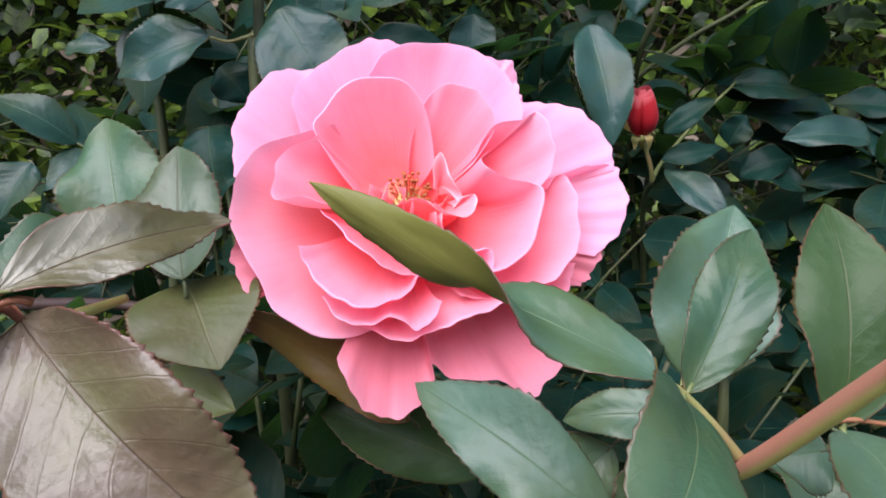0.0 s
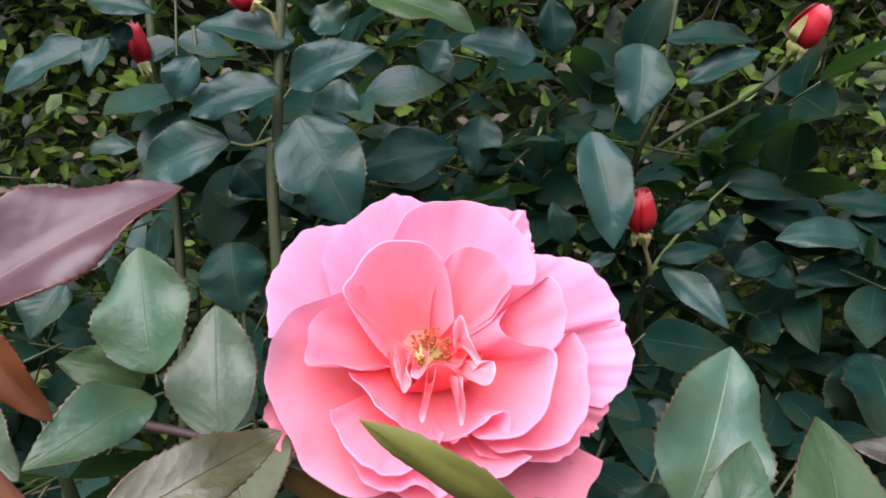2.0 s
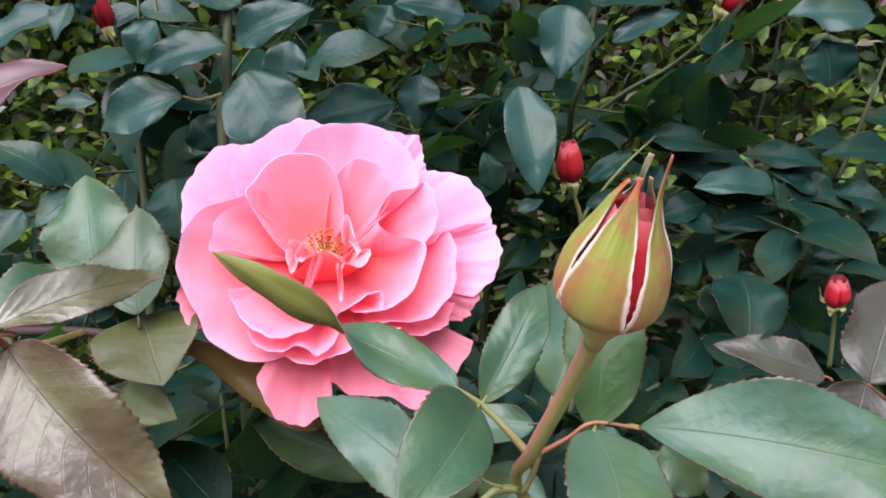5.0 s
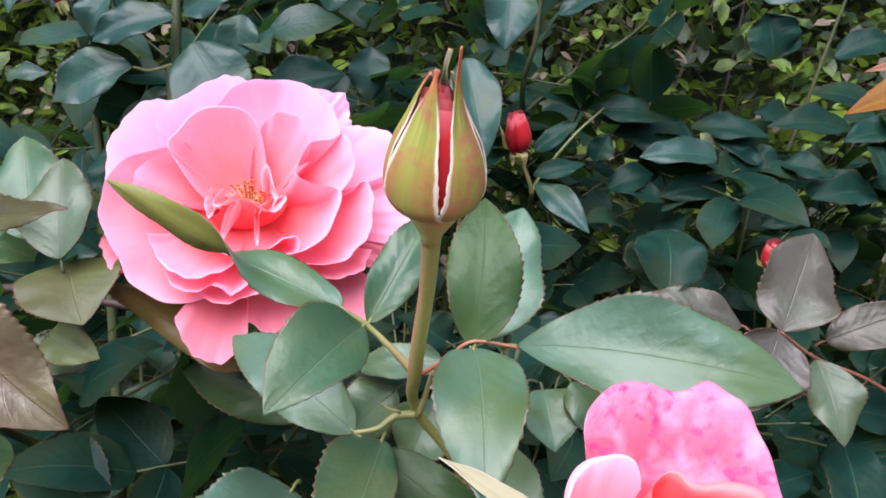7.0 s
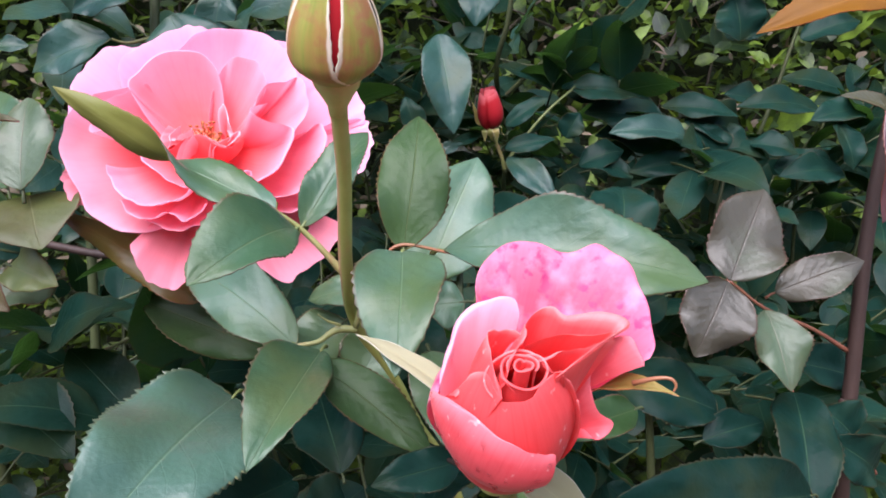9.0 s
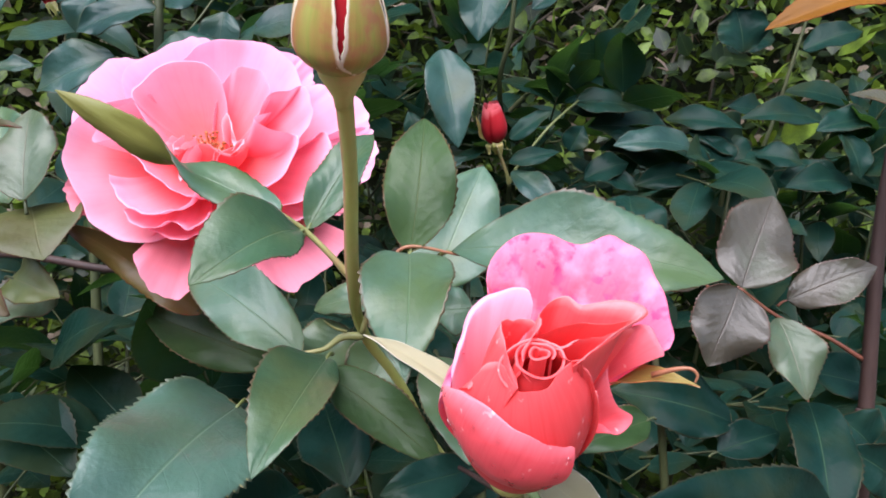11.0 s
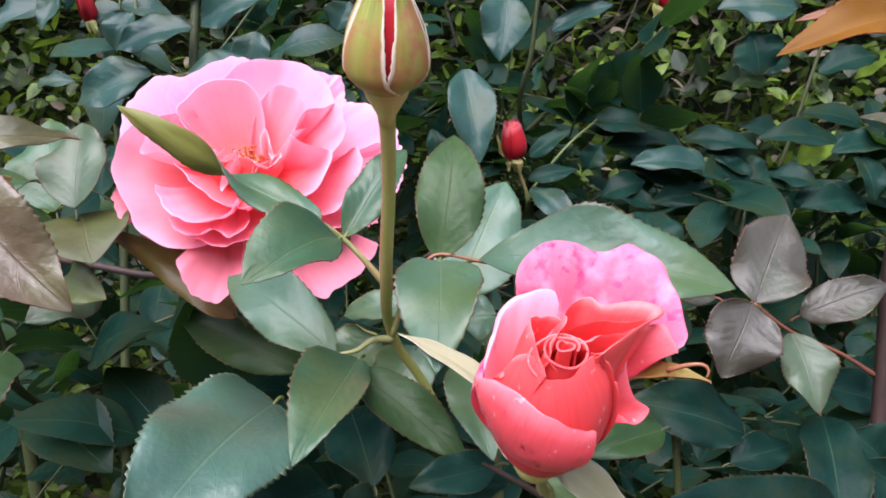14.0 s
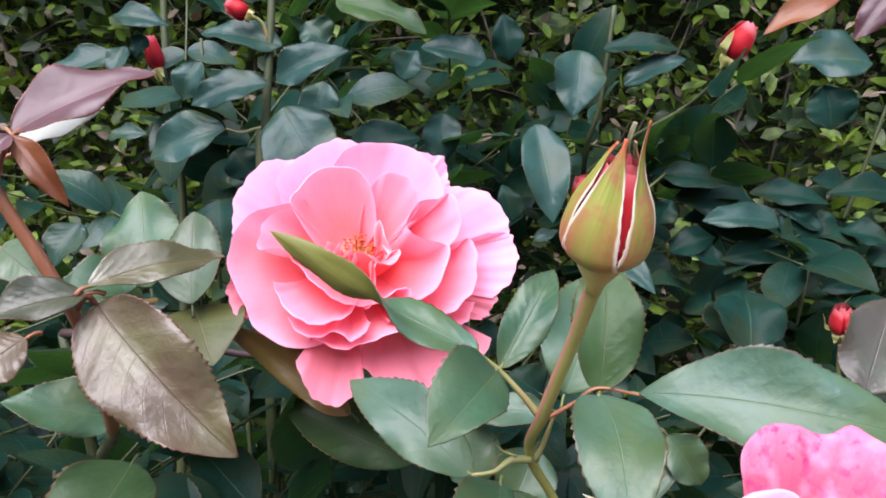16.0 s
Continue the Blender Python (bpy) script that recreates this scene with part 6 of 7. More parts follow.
leaf(bronze_shoot, (-0.0922, 0.1500, 1.0030), (-0.0717, 0.1400, 0.9933), 0.0092, 0.0065, (-0.17, -0.84, 0.51), LEAF_SAGE, seed=45, fold=0.2)
tube("petiolule", bronze_shoot, [(-0.0955, 0.1531, 1.0030), (-0.0939, 0.1516, 1.0036), (-0.0906, 0.1492, 1.0022)], [0.0008, 0.0006, 0.0005], STEM_ORANGE, 6, 6)
leaf(bronze_shoot, (-0.0654, 0.1200, 0.9796), (-0.0752, 0.1100, 0.9693), 0.0087, 0.0089, (0.17, -0.78, 0.60), LEAF_BRONZE, seed=46, fold=0.2)
tube("petiolule", bronze_shoot, [(-0.0632, 0.1238, 0.9805), (-0.0643, 0.1219, 0.9806), (-0.0665, 0.1188, 0.9784)], [0.0008, 0.0006, 0.0005], STEM_ORANGE, 6, 6)

# ---- grey-leaved shoot with the thick brown cane ----
grey_shoot = thing("rose_shoot", (0.35, 0.32, 0.0), "rose cane with grey-bronze leaves", "rose", "rose shoots")
tube("stem", grey_shoot, [(0.35, 0.32, 0.0), (0.34, 0.31, 0.5), (0.3199, 0.2850, 0.8260), (0.3206, 0.2830, 0.8700), (0.3221, 0.2800, 0.9474), (0.3253, 0.2750, 1.0006), (0.3329, 0.2700, 1.0479)], [0.006, 0.0055, 0.0042, 0.0038, 0.0034, 0.003, 0.002], STEM_BROWN, 40)
tube("petiole", grey_shoot, [(0.3180, 0.2830, 0.8906), (0.2959, 0.2770, 0.9039), (0.2672, 0.2700, 0.9165), (0.2458, 0.2620, 0.9317)], [0.0014, 0.001, 0.0009, 0.0007], STEM_BRONZE)
leaf(grey_shoot, (0.2458, 0.2620, 0.9317), (0.2721, 0.2900, 0.9747), 0.0188, 0.0186, (0.11, -0.86, 0.49), LEAF_GREY, seed=47, fold=0.12, bend=0.05)
tube("petiolule", grey_shoot, [(0.2440, 0.2616, 0.9272), (0.2449, 0.2618, 0.9301), (0.2467, 0.2630, 0.9332)], [0.0008, 0.0006, 0.0005], STEM_BRONZE, 6, 6)
leaf(grey_shoot, (0.2445, 0.2620, 0.9317), (0.2261, 0.2500, 0.8976), 0.0175, 0.0168, (-0.02, -0.94, 0.34), LEAF_GREY, seed=48, fold=0.12)
tube("petiolule", grey_shoot, [(0.2463, 0.2647, 0.9336), (0.2454, 0.2633, 0.9333), (0.2436, 0.2614, 0.9301)], [0.0008, 0.0006, 0.0005], STEM_BRONZE, 6, 6)
leaf(grey_shoot, (0.2745, 0.2750, 0.9232), (0.3155, 0.2700, 0.9392), 0.0104, 0.0123, (-0.29, -0.83, 0.48), LEAF_GREY, seed=49, fold=0.2)
tube("petiolule", grey_shoot, [(0.2708, 0.2770, 0.9202), (0.2727, 0.2760, 0.9223), (0.2764, 0.2748, 0.9239)], [0.0008, 0.0006, 0.0005], STEM_BRONZE, 6, 6)
leaf(grey_shoot, (0.2672, 0.2700, 0.9156), (0.2726, 0.2500, 0.8804), 0.0135, 0.0122, (-0.02, -0.87, 0.49), LEAF_SAGE, seed=50, fold=0.2)
tube("petiolule", grey_shoot, [(0.2667, 0.2735, 0.9176), (0.2669, 0.2717, 0.9172), (0.2675, 0.2690, 0.9139)], [0.0008, 0.0006, 0.0005], STEM_BRONZE, 6, 6)
leaf(grey_shoot, (0.2284, 0.2650, 0.9340), (0.1789, 0.2700, 0.9469), 0.0105, 0.0109, (0.09, -0.77, 0.64), LEAF_GREY, seed=51, fold=0.2)
tube("petiolule", grey_shoot, [(0.2323, 0.2661, 0.9315), (0.2303, 0.2656, 0.9334), (0.2265, 0.2652, 0.9345)], [0.0008, 0.0006, 0.0005], STEM_BRONZE, 6, 6)
leaf(grey_shoot, (0.2874, 0.2770, 0.8710), (0.2670, 0.2200, 0.8289), 0.0154, 0.0163, (-0.06, -0.58, 0.81), LEAF_SHADED, seed=52, fold=0.3)
tube("petiolule", grey_shoot, [(0.2885, 0.2816, 0.8718), (0.2880, 0.2793, 0.8720), (0.2869, 0.2755, 0.8699)], [0.0008, 0.0006, 0.0005], STEM_BRONZE, 6, 6)
leaf(grey_shoot, (0.3090, 0.2600, 0.8542), (0.2925, 0.2600, 0.8685), 0.0088, 0.0149, (0.20, -0.95, 0.23), LEAF_SHADED, seed=53, fold=0.3)
tube("petiolule", grey_shoot, [(0.3120, 0.2615, 0.8501), (0.3105, 0.2608, 0.8528), (0.3075, 0.2600, 0.8555)], [0.0008, 0.0006, 0.0005], STEM_BRONZE, 6, 6)
leaf(grey_shoot, (0.3202, 0.2600, 0.8372), (0.2923, 0.2500, 0.8579), 0.0139, 0.0142, (0.36, -0.93, 0.04), LEAF_SHADED, seed=54, fold=0.3)
tube("petiolule", grey_shoot, [(0.3233, 0.2626, 0.8334), (0.3217, 0.2613, 0.8359), (0.3186, 0.2594, 0.8383)], [0.0008, 0.0006, 0.0005], STEM_BRONZE, 6, 6)
leaf(grey_shoot, (0.2535, 0.1500, 1.0393), (0.1998, 0.1440, 1.0256), 0.0071, 0.0094, (-0.04, -0.86, 0.52), LEAF_ORANGE, seed=55, fold=0.3)
tube("petiolule", grey_shoot, [(0.2573, 0.1519, 1.0388), (0.2554, 0.1510, 1.0397), (0.2515, 0.1498, 1.0388)], [0.0008, 0.0006, 0.0005], STEM_BRONZE, 6, 6)
leaf(grey_shoot, (0.3155, 0.2500, 1.0246), (0.3021, 0.2400, 0.9608), 0.0099, 0.0099, (-0.04, -0.99, 0.16), LEAF_PURPLE, seed=56, fold=0.3)
tube("petiolule", grey_shoot, [(0.3164, 0.2521, 1.0270), (0.3160, 0.2511, 1.0264), (0.3151, 0.2497, 1.0227)], [0.0008, 0.0006, 0.0005], STEM_BRONZE, 6, 6)
leaf(grey_shoot, (0.1962, 0.2000, 1.0992), (0.1675, 0.2000, 1.0831), 0.0052, 0.0058, (-0.22, -0.89, 0.39), LEAF_RUST, seed=57, fold=0.2)
tube("petiolule", grey_shoot, [(0.1997, 0.2015, 1.0996), (0.1980, 0.2008, 1.1000), (0.1945, 0.2000, 1.0982)], [0.0008, 0.0006, 0.0005], STEM_BRONZE, 6, 6)
leaf(grey_shoot, (0.2190, 0.2000, 1.1023), (0.2015, 0.2000, 1.0811), 0.0070, 0.0071, (-0.30, -0.92, 0.24), LEAF_PURPLE, seed=58, fold=0.3)
tube("petiolule", grey_shoot, [(0.2215, 0.2015, 1.1038), (0.2202, 0.2008, 1.1036), (0.2177, 0.2000, 1.1007)], [0.0008, 0.0006, 0.0005], STEM_BRONZE, 6, 6)
leaf(grey_shoot, (0.2492, 0.1550, 1.0396), (0.2082, 0.1500, 1.0372), 0.0030, 0.0036, (0.07, -0.83, 0.56), LEAF_RUST, seed=59, fold=0.3)
tube("petiolule", grey_shoot, [(0.2531, 0.1570, 1.0383), (0.2512, 0.1560, 1.0396), (0.2472, 0.1548, 1.0395)], [0.0008, 0.0006, 0.0005], STEM_BRONZE, 6, 6)
leaf(grey_shoot, (0.2686, 0.1850, 1.0060), (0.2463, 0.1800, 1.0102), 0.0025, 0.0036, (0.27, -0.86, 0.43), LEAF_SHEEN, seed=60, fold=0.3)
tube("petiolule", grey_shoot, [(0.2725, 0.1874, 1.0037), (0.2705, 0.1862, 1.0055), (0.2667, 0.1846, 1.0063)], [0.0008, 0.0006, 0.0005], STEM_BRONZE, 6, 6)

low_shoot = thing("rose_shoot", (0.25, 0.36, 0.0), "low leafy rose shoot with dark glossy leaves, shade in their colour", "rose", "rose shoots")
tube("stem", low_shoot, [(0.25, 0.36, 0.0), (0.24, 0.32, 0.5), (0.215, 0.28, 0.85), (0.2, 0.27, 0.93)], [0.005, 0.004, 0.002, 0.001], STEM_DARK, 24)
leaf(low_shoot, (0.2679, 0.2200, 0.8438), (0.1593, 0.1700, 0.8606), 0.0161, 0.0173, (0.42, -0.75, 0.51), LEAF_SHADED, seed=61, fold=0.2, teeth=28)
tube("petiolule", low_shoot, [(0.2715, 0.2232, 0.8418), (0.2697, 0.2216, 0.8434), (0.2661, 0.2192, 0.8441)], [0.0008, 0.0006, 0.0005], STEM_DARK, 6, 6)
leaf(low_shoot, (0.2455, 0.2700, 0.8640), (0.1856, 0.2700, 0.8832), 0.0157, 0.0165, (0.18, -0.82, 0.55), LEAF_SHADED, seed=62, fold=0.25)
tube("petiolule", low_shoot, [(0.2493, 0.2715, 0.8613), (0.2474, 0.2708, 0.8632), (0.2436, 0.2700, 0.8646)], [0.0008, 0.0006, 0.0005], STEM_DARK, 6, 6)
leaf(low_shoot, (0.2346, 0.2600, 0.8528), (0.2692, 0.2700, 0.8591), 0.0097, 0.0094, (0.11, -0.77, 0.63), LEAF_SHADED, seed=63, fold=0.25)
tube("petiolule", low_shoot, [(0.2308, 0.2604, 0.8506), (0.2327, 0.2602, 0.8523), (0.2365, 0.2605, 0.8531)], [0.0008, 0.0006, 0.0005], STEM_DARK, 6, 6)
leaf(low_shoot, (0.1961, 0.2400, 0.8767), (0.1567, 0.2200, 0.8700), 0.0096, 0.0094, (0.25, -0.72, 0.65), LEAF_DEEP, seed=64, fold=0.25)
tube("petiolule", low_shoot, [(0.1997, 0.2433, 0.8758), (0.1979, 0.2416, 0.8769), (0.1944, 0.2391, 0.8764)], [0.0008, 0.0006, 0.0005], STEM_DARK, 6, 6)
leaf(low_shoot, (0.2277, 0.3000, 0.9170), (0.1891, 0.2900, 0.8986), 0.0121, 0.0125, (-0.08, -0.79, 0.60), LEAF_SHADED, seed=65, fold=0.25)
tube("petiolule", low_shoot, [(0.2312, 0.3024, 0.9172), (0.2294, 0.3012, 0.9177), (0.2259, 0.2995, 0.9162)], [0.0008, 0.0006, 0.0005], STEM_DARK, 6, 6)
leaf(low_shoot, (0.3332, 0.3000, 0.8714), (0.2909, 0.3000, 0.8818), 0.0123, 0.0127, (0.14, -0.82, 0.56), LEAF_SHADED, seed=66, fold=0.25)
tube("petiolule", low_shoot, [(0.3371, 0.3015, 0.8690), (0.3351, 0.3007, 0.8708), (0.3312, 0.3000, 0.8719)], [0.0008, 0.0006, 0.0005], STEM_DARK, 6, 6)

# ---- back row with upright canes and red buds ----
back_shoot = thing("rose_shoot", (-0.06, 0.46, 0.0), "upright rose cane with dark green leaves", "rose", "rose shoots")
tube("stem", back_shoot, [(-0.06, 0.46, 0.0), (-0.07, 0.44, 0.5), (-0.0855, 0.4200, 1.0165), (-0.0830, 0.4200, 1.0739), (-0.0788, 0.4200, 1.1488), (-0.0751, 0.4200, 1.2175)], [0.005, 0.0045, 0.0035, 0.0032, 0.0028, 0.002], STEM_DARK, 40)
tube("stem", back_shoot, [(-0.0840, 0.4200, 1.0756), (-0.0985, 0.4150, 1.0711), (-0.1075, 0.4100, 1.0728)], [0.0014, 0.001, 0.0008], STEM_GREEN)
tube("stem", back_shoot, [(-0.0807, 0.4200, 1.1360), (-0.0839, 0.4150, 1.1461), (-0.0915, 0.4100, 1.1503)], [0.0018, 0.0014, 0.0012], STEM_GREEN)
bud(back_shoot, (-0.0921, 0.4100, 1.1503), (-0.8, -0.2, 0.35), 15, 12, reds=4, sepal_up=-1, stalk=1.2)
leaf(back_shoot, (-0.0672, 0.4050, 1.0871), (-0.0347, 0.4000, 1.0251), 0.0233, 0.0269, (0.09, -0.99, 0.13), LEAF_MID, seed=67, fold=0.15, bite=0.3, label='green leaflet with a bitten edge')
leaf(back_shoot, (-0.0716, 0.4050, 1.1045), (-0.0212, 0.4000, 1.1237), 0.0143, 0.0132, (-0.22, -0.91, 0.35), LEAF_MID, seed=68)
leaf(back_shoot, (-0.0767, 0.4050, 1.1032), (-0.1279, 0.4000, 1.0879), 0.0148, 0.0144, (-0.04, -0.90, 0.43), LEAF_MID, seed=69)
leaf(back_shoot, (-0.1075, 0.4100, 1.0728), (-0.1610, 0.4100, 1.0522), 0.0156, 0.0183, (-0.15, -0.91, 0.38), LEAF_MID, seed=70)
leaf(back_shoot, (-0.0709, 0.4200, 1.1321), (-0.1282, 0.4200, 1.1385), 0.0139, 0.0143, (0.06, -0.86, 0.52), LEAF_MID, seed=71)
leaf(back_shoot, (-0.0521, 0.4700, 1.1165), (-0.0579, 0.4700, 1.0797), 0.0151, 0.0151, (-0.05, -1.00, 0.01), LEAF_MID, seed=72)
leaf(back_shoot, (-0.0351, 0.4400, 1.0573), (0.0256, 0.4400, 1.0707), 0.0167, 0.0225, (-0.11, -0.86, 0.49), LEAF_SHADED, seed=73)
leaf(back_shoot, (-0.0250, 0.3750, 1.1489), (0.0320, 0.3700, 1.1256), 0.0151, 0.0152, (0.15, -0.83, 0.53), LEAF_DEEP, seed=74)
leaf(back_shoot, (0.0713, 0.4300, 1.1242), (0.0252, 0.4300, 1.1321), 0.0143, 0.0147, (0.09, -0.86, 0.50), LEAF_MID, seed=75)
leaf(back_shoot, (0.0404, 0.4700, 1.0928), (0.0388, 0.4700, 1.0537), 0.0158, 0.0143, (-0.02, -1.00, 0.00), LEAF_MID, seed=76)
leaf(back_shoot, (-0.0568, 0.5000, 1.1511), (-0.0721, 0.5000, 1.1701), 0.0161, 0.0163, (0.20, -0.97, 0.16), LEAF_MID, seed=77)
leaf(back_shoot, (-0.0844, 0.3300, 1.0226), (-0.0785, 0.3200, 0.9904), 0.0163, 0.0163, (0.01, -0.95, 0.30), LEAF_SHADED, seed=78)
leaf(back_shoot, (-0.1158, 0.4500, 1.0608), (-0.0983, 0.4500, 1.0392), 0.0144, 0.0143, (0.20, -0.97, 0.16), LEAF_SHADED, seed=79)
leaf(back_shoot, (0.0062, 0.5000, 1.1242), (0.0180, 0.5000, 1.1473), 0.0138, 0.0121, (-0.16, -0.98, 0.08), LEAF_MID, seed=80)

left_back_shoot = thing("rose_shoot", (-0.2, 0.54, 0.0), "upright rose cane with a red bud", "rose", "rose shoots")
tube("stem", left_back_shoot, [(-0.2, 0.54, 0.0), (-0.19, 0.52, 0.6), (-0.1739, 0.5000, 0.9840), (-0.1828, 0.5000, 1.1045), (-0.1880, 0.5000, 1.1623), (-0.1882, 0.5000, 1.2407)], [0.005, 0.0045, 0.0035, 0.0032, 0.003, 0.002], STEM_DARK, 40)
tube("stem", left_back_shoot, [(-0.1833, 0.5000, 1.1103), (-0.1847, 0.4900, 1.1188), (-0.1869, 0.4850, 1.1264)], [0.0014, 0.0012, 0.0012], STEM_GREEN)
bud(left_back_shoot, (-0.1868, 0.4850, 1.1287), (-0.25, -0.1, 0.9), 26, 13, reds=4, sepal_up=-1, stalk=1.2)
leaf(left_back_shoot, (-0.2148, 0.4700, 1.1373), (-0.2679, 0.4600, 1.1049), 0.0143, 0.0157, (-0.14, -0.86, 0.49), LEAF_MID, seed=81)
leaf(left_back_shoot, (-0.2059, 0.4700, 1.1434), (-0.2124, 0.4600, 1.1157), 0.0092, 0.0093, (-0.01, -0.94, 0.34), LEAF_MID, seed=82)
leaf(left_back_shoot, (-0.2108, 0.4600, 1.1633), (-0.1669, 0.4600, 1.1560), 0.0110, 0.0117, (0.09, -0.85, 0.52), LEAF_MID, seed=83)
leaf(left_back_shoot, (-0.1437, 0.4600, 1.1293), (-0.1577, 0.4600, 1.1007), 0.0131, 0.0131, (-0.14, -0.99, 0.07), LEAF_MID, seed=84)
leaf(left_back_shoot, (-0.1488, 0.3000, 1.0089), (-0.1584, 0.2900, 0.9854), 0.0102, 0.0119, (0.01, -0.92, 0.39), LEAF_MID, seed=85)
leaf(left_back_shoot, (-0.1115, 0.2900, 0.9662), (-0.1425, 0.2800, 0.9794), 0.0093, 0.0105, (0.45, -0.74, 0.50), LEAF_DEEP, seed=86)
leaf(left_back_shoot, (-0.1943, 0.4200, 1.0671), (-0.1672, 0.4200, 1.0705), 0.0077, 0.0075, (-0.07, -0.83, 0.55), LEAF_MID, seed=87)
leaf(left_back_shoot, (-0.1889, 0.4700, 1.1506), (-0.1990, 0.4700, 1.1344), 0.0088, 0.0089, (-0.16, -0.98, 0.10), LEAF_SHADED, seed=88)

right_back_shoot = thing("rose_shoot", (0.18, 0.54, 0.0), "rose shoot with a small red opening bud", "rose", "rose shoots")
tube("cane", right_back_shoot, [(0.18, 0.60, 0.0), (0.19, 0.60, 0.6), (0.1850, 0.5800, 0.8600), (0.1640, 0.5150, 0.9600), (0.1598, 0.4800, 0.9851)], [0.004, 0.0035, 0.0026, 0.0020, 0.0018], STEM_DARK, 40)
tube("stem", right_back_shoot, [(0.1598, 0.4800, 0.9851), (0.1573, 0.4750, 0.9937), (0.1491, 0.4660, 1.0127)], [0.0018, 0.0015, 0.0014], STEM_GREEN, 16)
bud(right_back_shoot, (0.1483, 0.4660, 1.0165), (-0.12, -0.42, 0.9), 30, 21, reds=5, sepal_up=-1, stalk=1.4)
tube("stem", right_back_shoot, [(0.1598, 0.4800, 0.9851), (0.1667, 0.4800, 0.9981), (0.1914, 0.4800, 1.0279), (0.2179, 0.4900, 1.0503)], [0.0016, 0.0013, 0.0011, 0.0008], STEM_MID)
tube("stem", right_back_shoot, [(0.21, 0.64, 0.7), (0.1740, 0.5900, 0.9900), (0.1567, 0.5150, 1.0616), (0.1641, 0.4900, 1.1040), (0.1715, 0.4800, 1.1768)], [0.003, 0.0026, 0.0022, 0.002, 0.0018], STEM_DARK, 30)
leaf(right_back_shoot, (0.1085, 0.4450, 1.0815), (0.1188, 0.4200, 1.0093), 0.0183, 0.0175, (-0.01, -0.95, 0.33), LEAF_MID, seed=89)
leaf(right_back_shoot, (0.1418, 0.4550, 1.1366), (0.1354, 0.4400, 1.0855), 0.0184, 0.0198, (-0.00, -0.96, 0.28), LEAF_MID, seed=90)
leaf(right_back_shoot, (0.1774, 0.4700, 1.1139), (0.2243, 0.4700, 1.1343), 0.0103, 0.0109, (-0.20, -0.86, 0.47), LEAF_MID, seed=91)
leaf(right_back_shoot, (0.1592, 0.4500, 0.9941), (0.1919, 0.4200, 0.9606), 0.0103, 0.0110, (-0.11, -0.79, 0.60), LEAF_MID, seed=92)
leaf(right_back_shoot, (0.1576, 0.4500, 1.0169), (0.1889, 0.4500, 1.0360), 0.0075, 0.0082, (-0.25, -0.88, 0.41), LEAF_SHADED, seed=93)
leaf(right_back_shoot, (0.1568, 0.4500, 0.9992), (0.1939, 0.4500, 1.0074), 0.0071, 0.0085, (-0.11, -0.86, 0.51), LEAF_SHADED, seed=94)
leaf(right_back_shoot, (0.2906, 0.5000, 1.0215), (0.2254, 0.5000, 1.0295), 0.0199, 0.0237, (0.07, -0.83, 0.55), LEAF_SHADED, seed=95)
leaf(right_back_shoot, (0.2075, 0.5000, 1.0488), (0.2571, 0.5000, 1.0609), 0.0141, 0.0155, (-0.14, -0.81, 0.57), LEAF_SHADED, seed=96)
leaf(right_back_shoot, (0.2183, 0.4800, 0.9875), (0.2529, 0.4800, 0.9994), 0.0117, 0.0130, (-0.19, -0.81, 0.55), LEAF_SHADED, seed=97)
leaf(right_back_shoot, (0.0932, 0.4400, 1.0106), (0.0837, 0.4400, 1.0370), 0.0087, 0.0095, (0.12, -0.99, 0.04), LEAF_SHADED, seed=98)
leaf(right_back_shoot, (0.0902, 0.4700, 1.1330), (0.0847, 0.4700, 1.1678), 0.0126, 0.0126, (0.04, -1.00, 0.01), LEAF_SHADED, seed=99)
leaf(right_back_shoot, (0.1614, 0.4700, 1.1414), (0.2184, 0.4700, 1.1408), 0.0102, 0.0109, (0.01, -0.82, 0.57), LEAF_SHADED, seed=100)
leaf(right_back_shoot, (0.1078, 0.4400, 0.9968), (0.1256, 0.4400, 1.0041), 0.0047, 0.0054, (-0.21, -0.83, 0.52), LEAF_MID, seed=101)
leaf(right_back_shoot, (0.2055, 0.4700, 1.0083), (0.2160, 0.4700, 1.0274), 0.0110, 0.0095, (-0.18, -0.98, 0.10), LEAF_SHADED, seed=102)

far_right_shoot = thing("rose_shoot", (0.05, 0.66, 0.0), "arching rose shoot with a red bud", "rose", "rose shoots")
tube("stem", far_right_shoot, [(0.05, 0.66, 0.0), (0.08, 0.66, 0.6), (0.1080, 0.6400, 0.9638), (0.1638, 0.6200, 1.0426), (0.2120, 0.5900, 1.0867), (0.2497, 0.5700, 1.1095), (0.2709, 0.5500, 1.1292), (0.2803, 0.5380, 1.1484)], [0.005, 0.0045, 0.0028, 0.0024, 0.002, 0.0018, 0.0016, 0.0015], STEM_DARK, 40)
bud(far_right_shoot, (0.2810, 0.5380, 1.1504), (0.45, -0.35, 0.75), 31, 26, reds=5, sepal_up=-1, stalk=1.5)
tube("stem", far_right_shoot, [(0.42, 0.64, 0.4), (0.3630, 0.5800, 0.9198), (0.3994, 0.5700, 1.0118), (0.4238, 0.5600, 1.0990), (0.4373, 0.5500, 1.1535)], [0.004, 0.0026, 0.002, 0.0015, 0.0012], STEM_DARK, 30)
tube("stem", far_right_shoot, [(0.3181, 0.4200, 0.8907), (0.3135, 0.4100, 0.9167), (0.3081, 0.4000, 0.9385)], [0.0016, 0.0014, 0.0012], STEM_MID, 14)
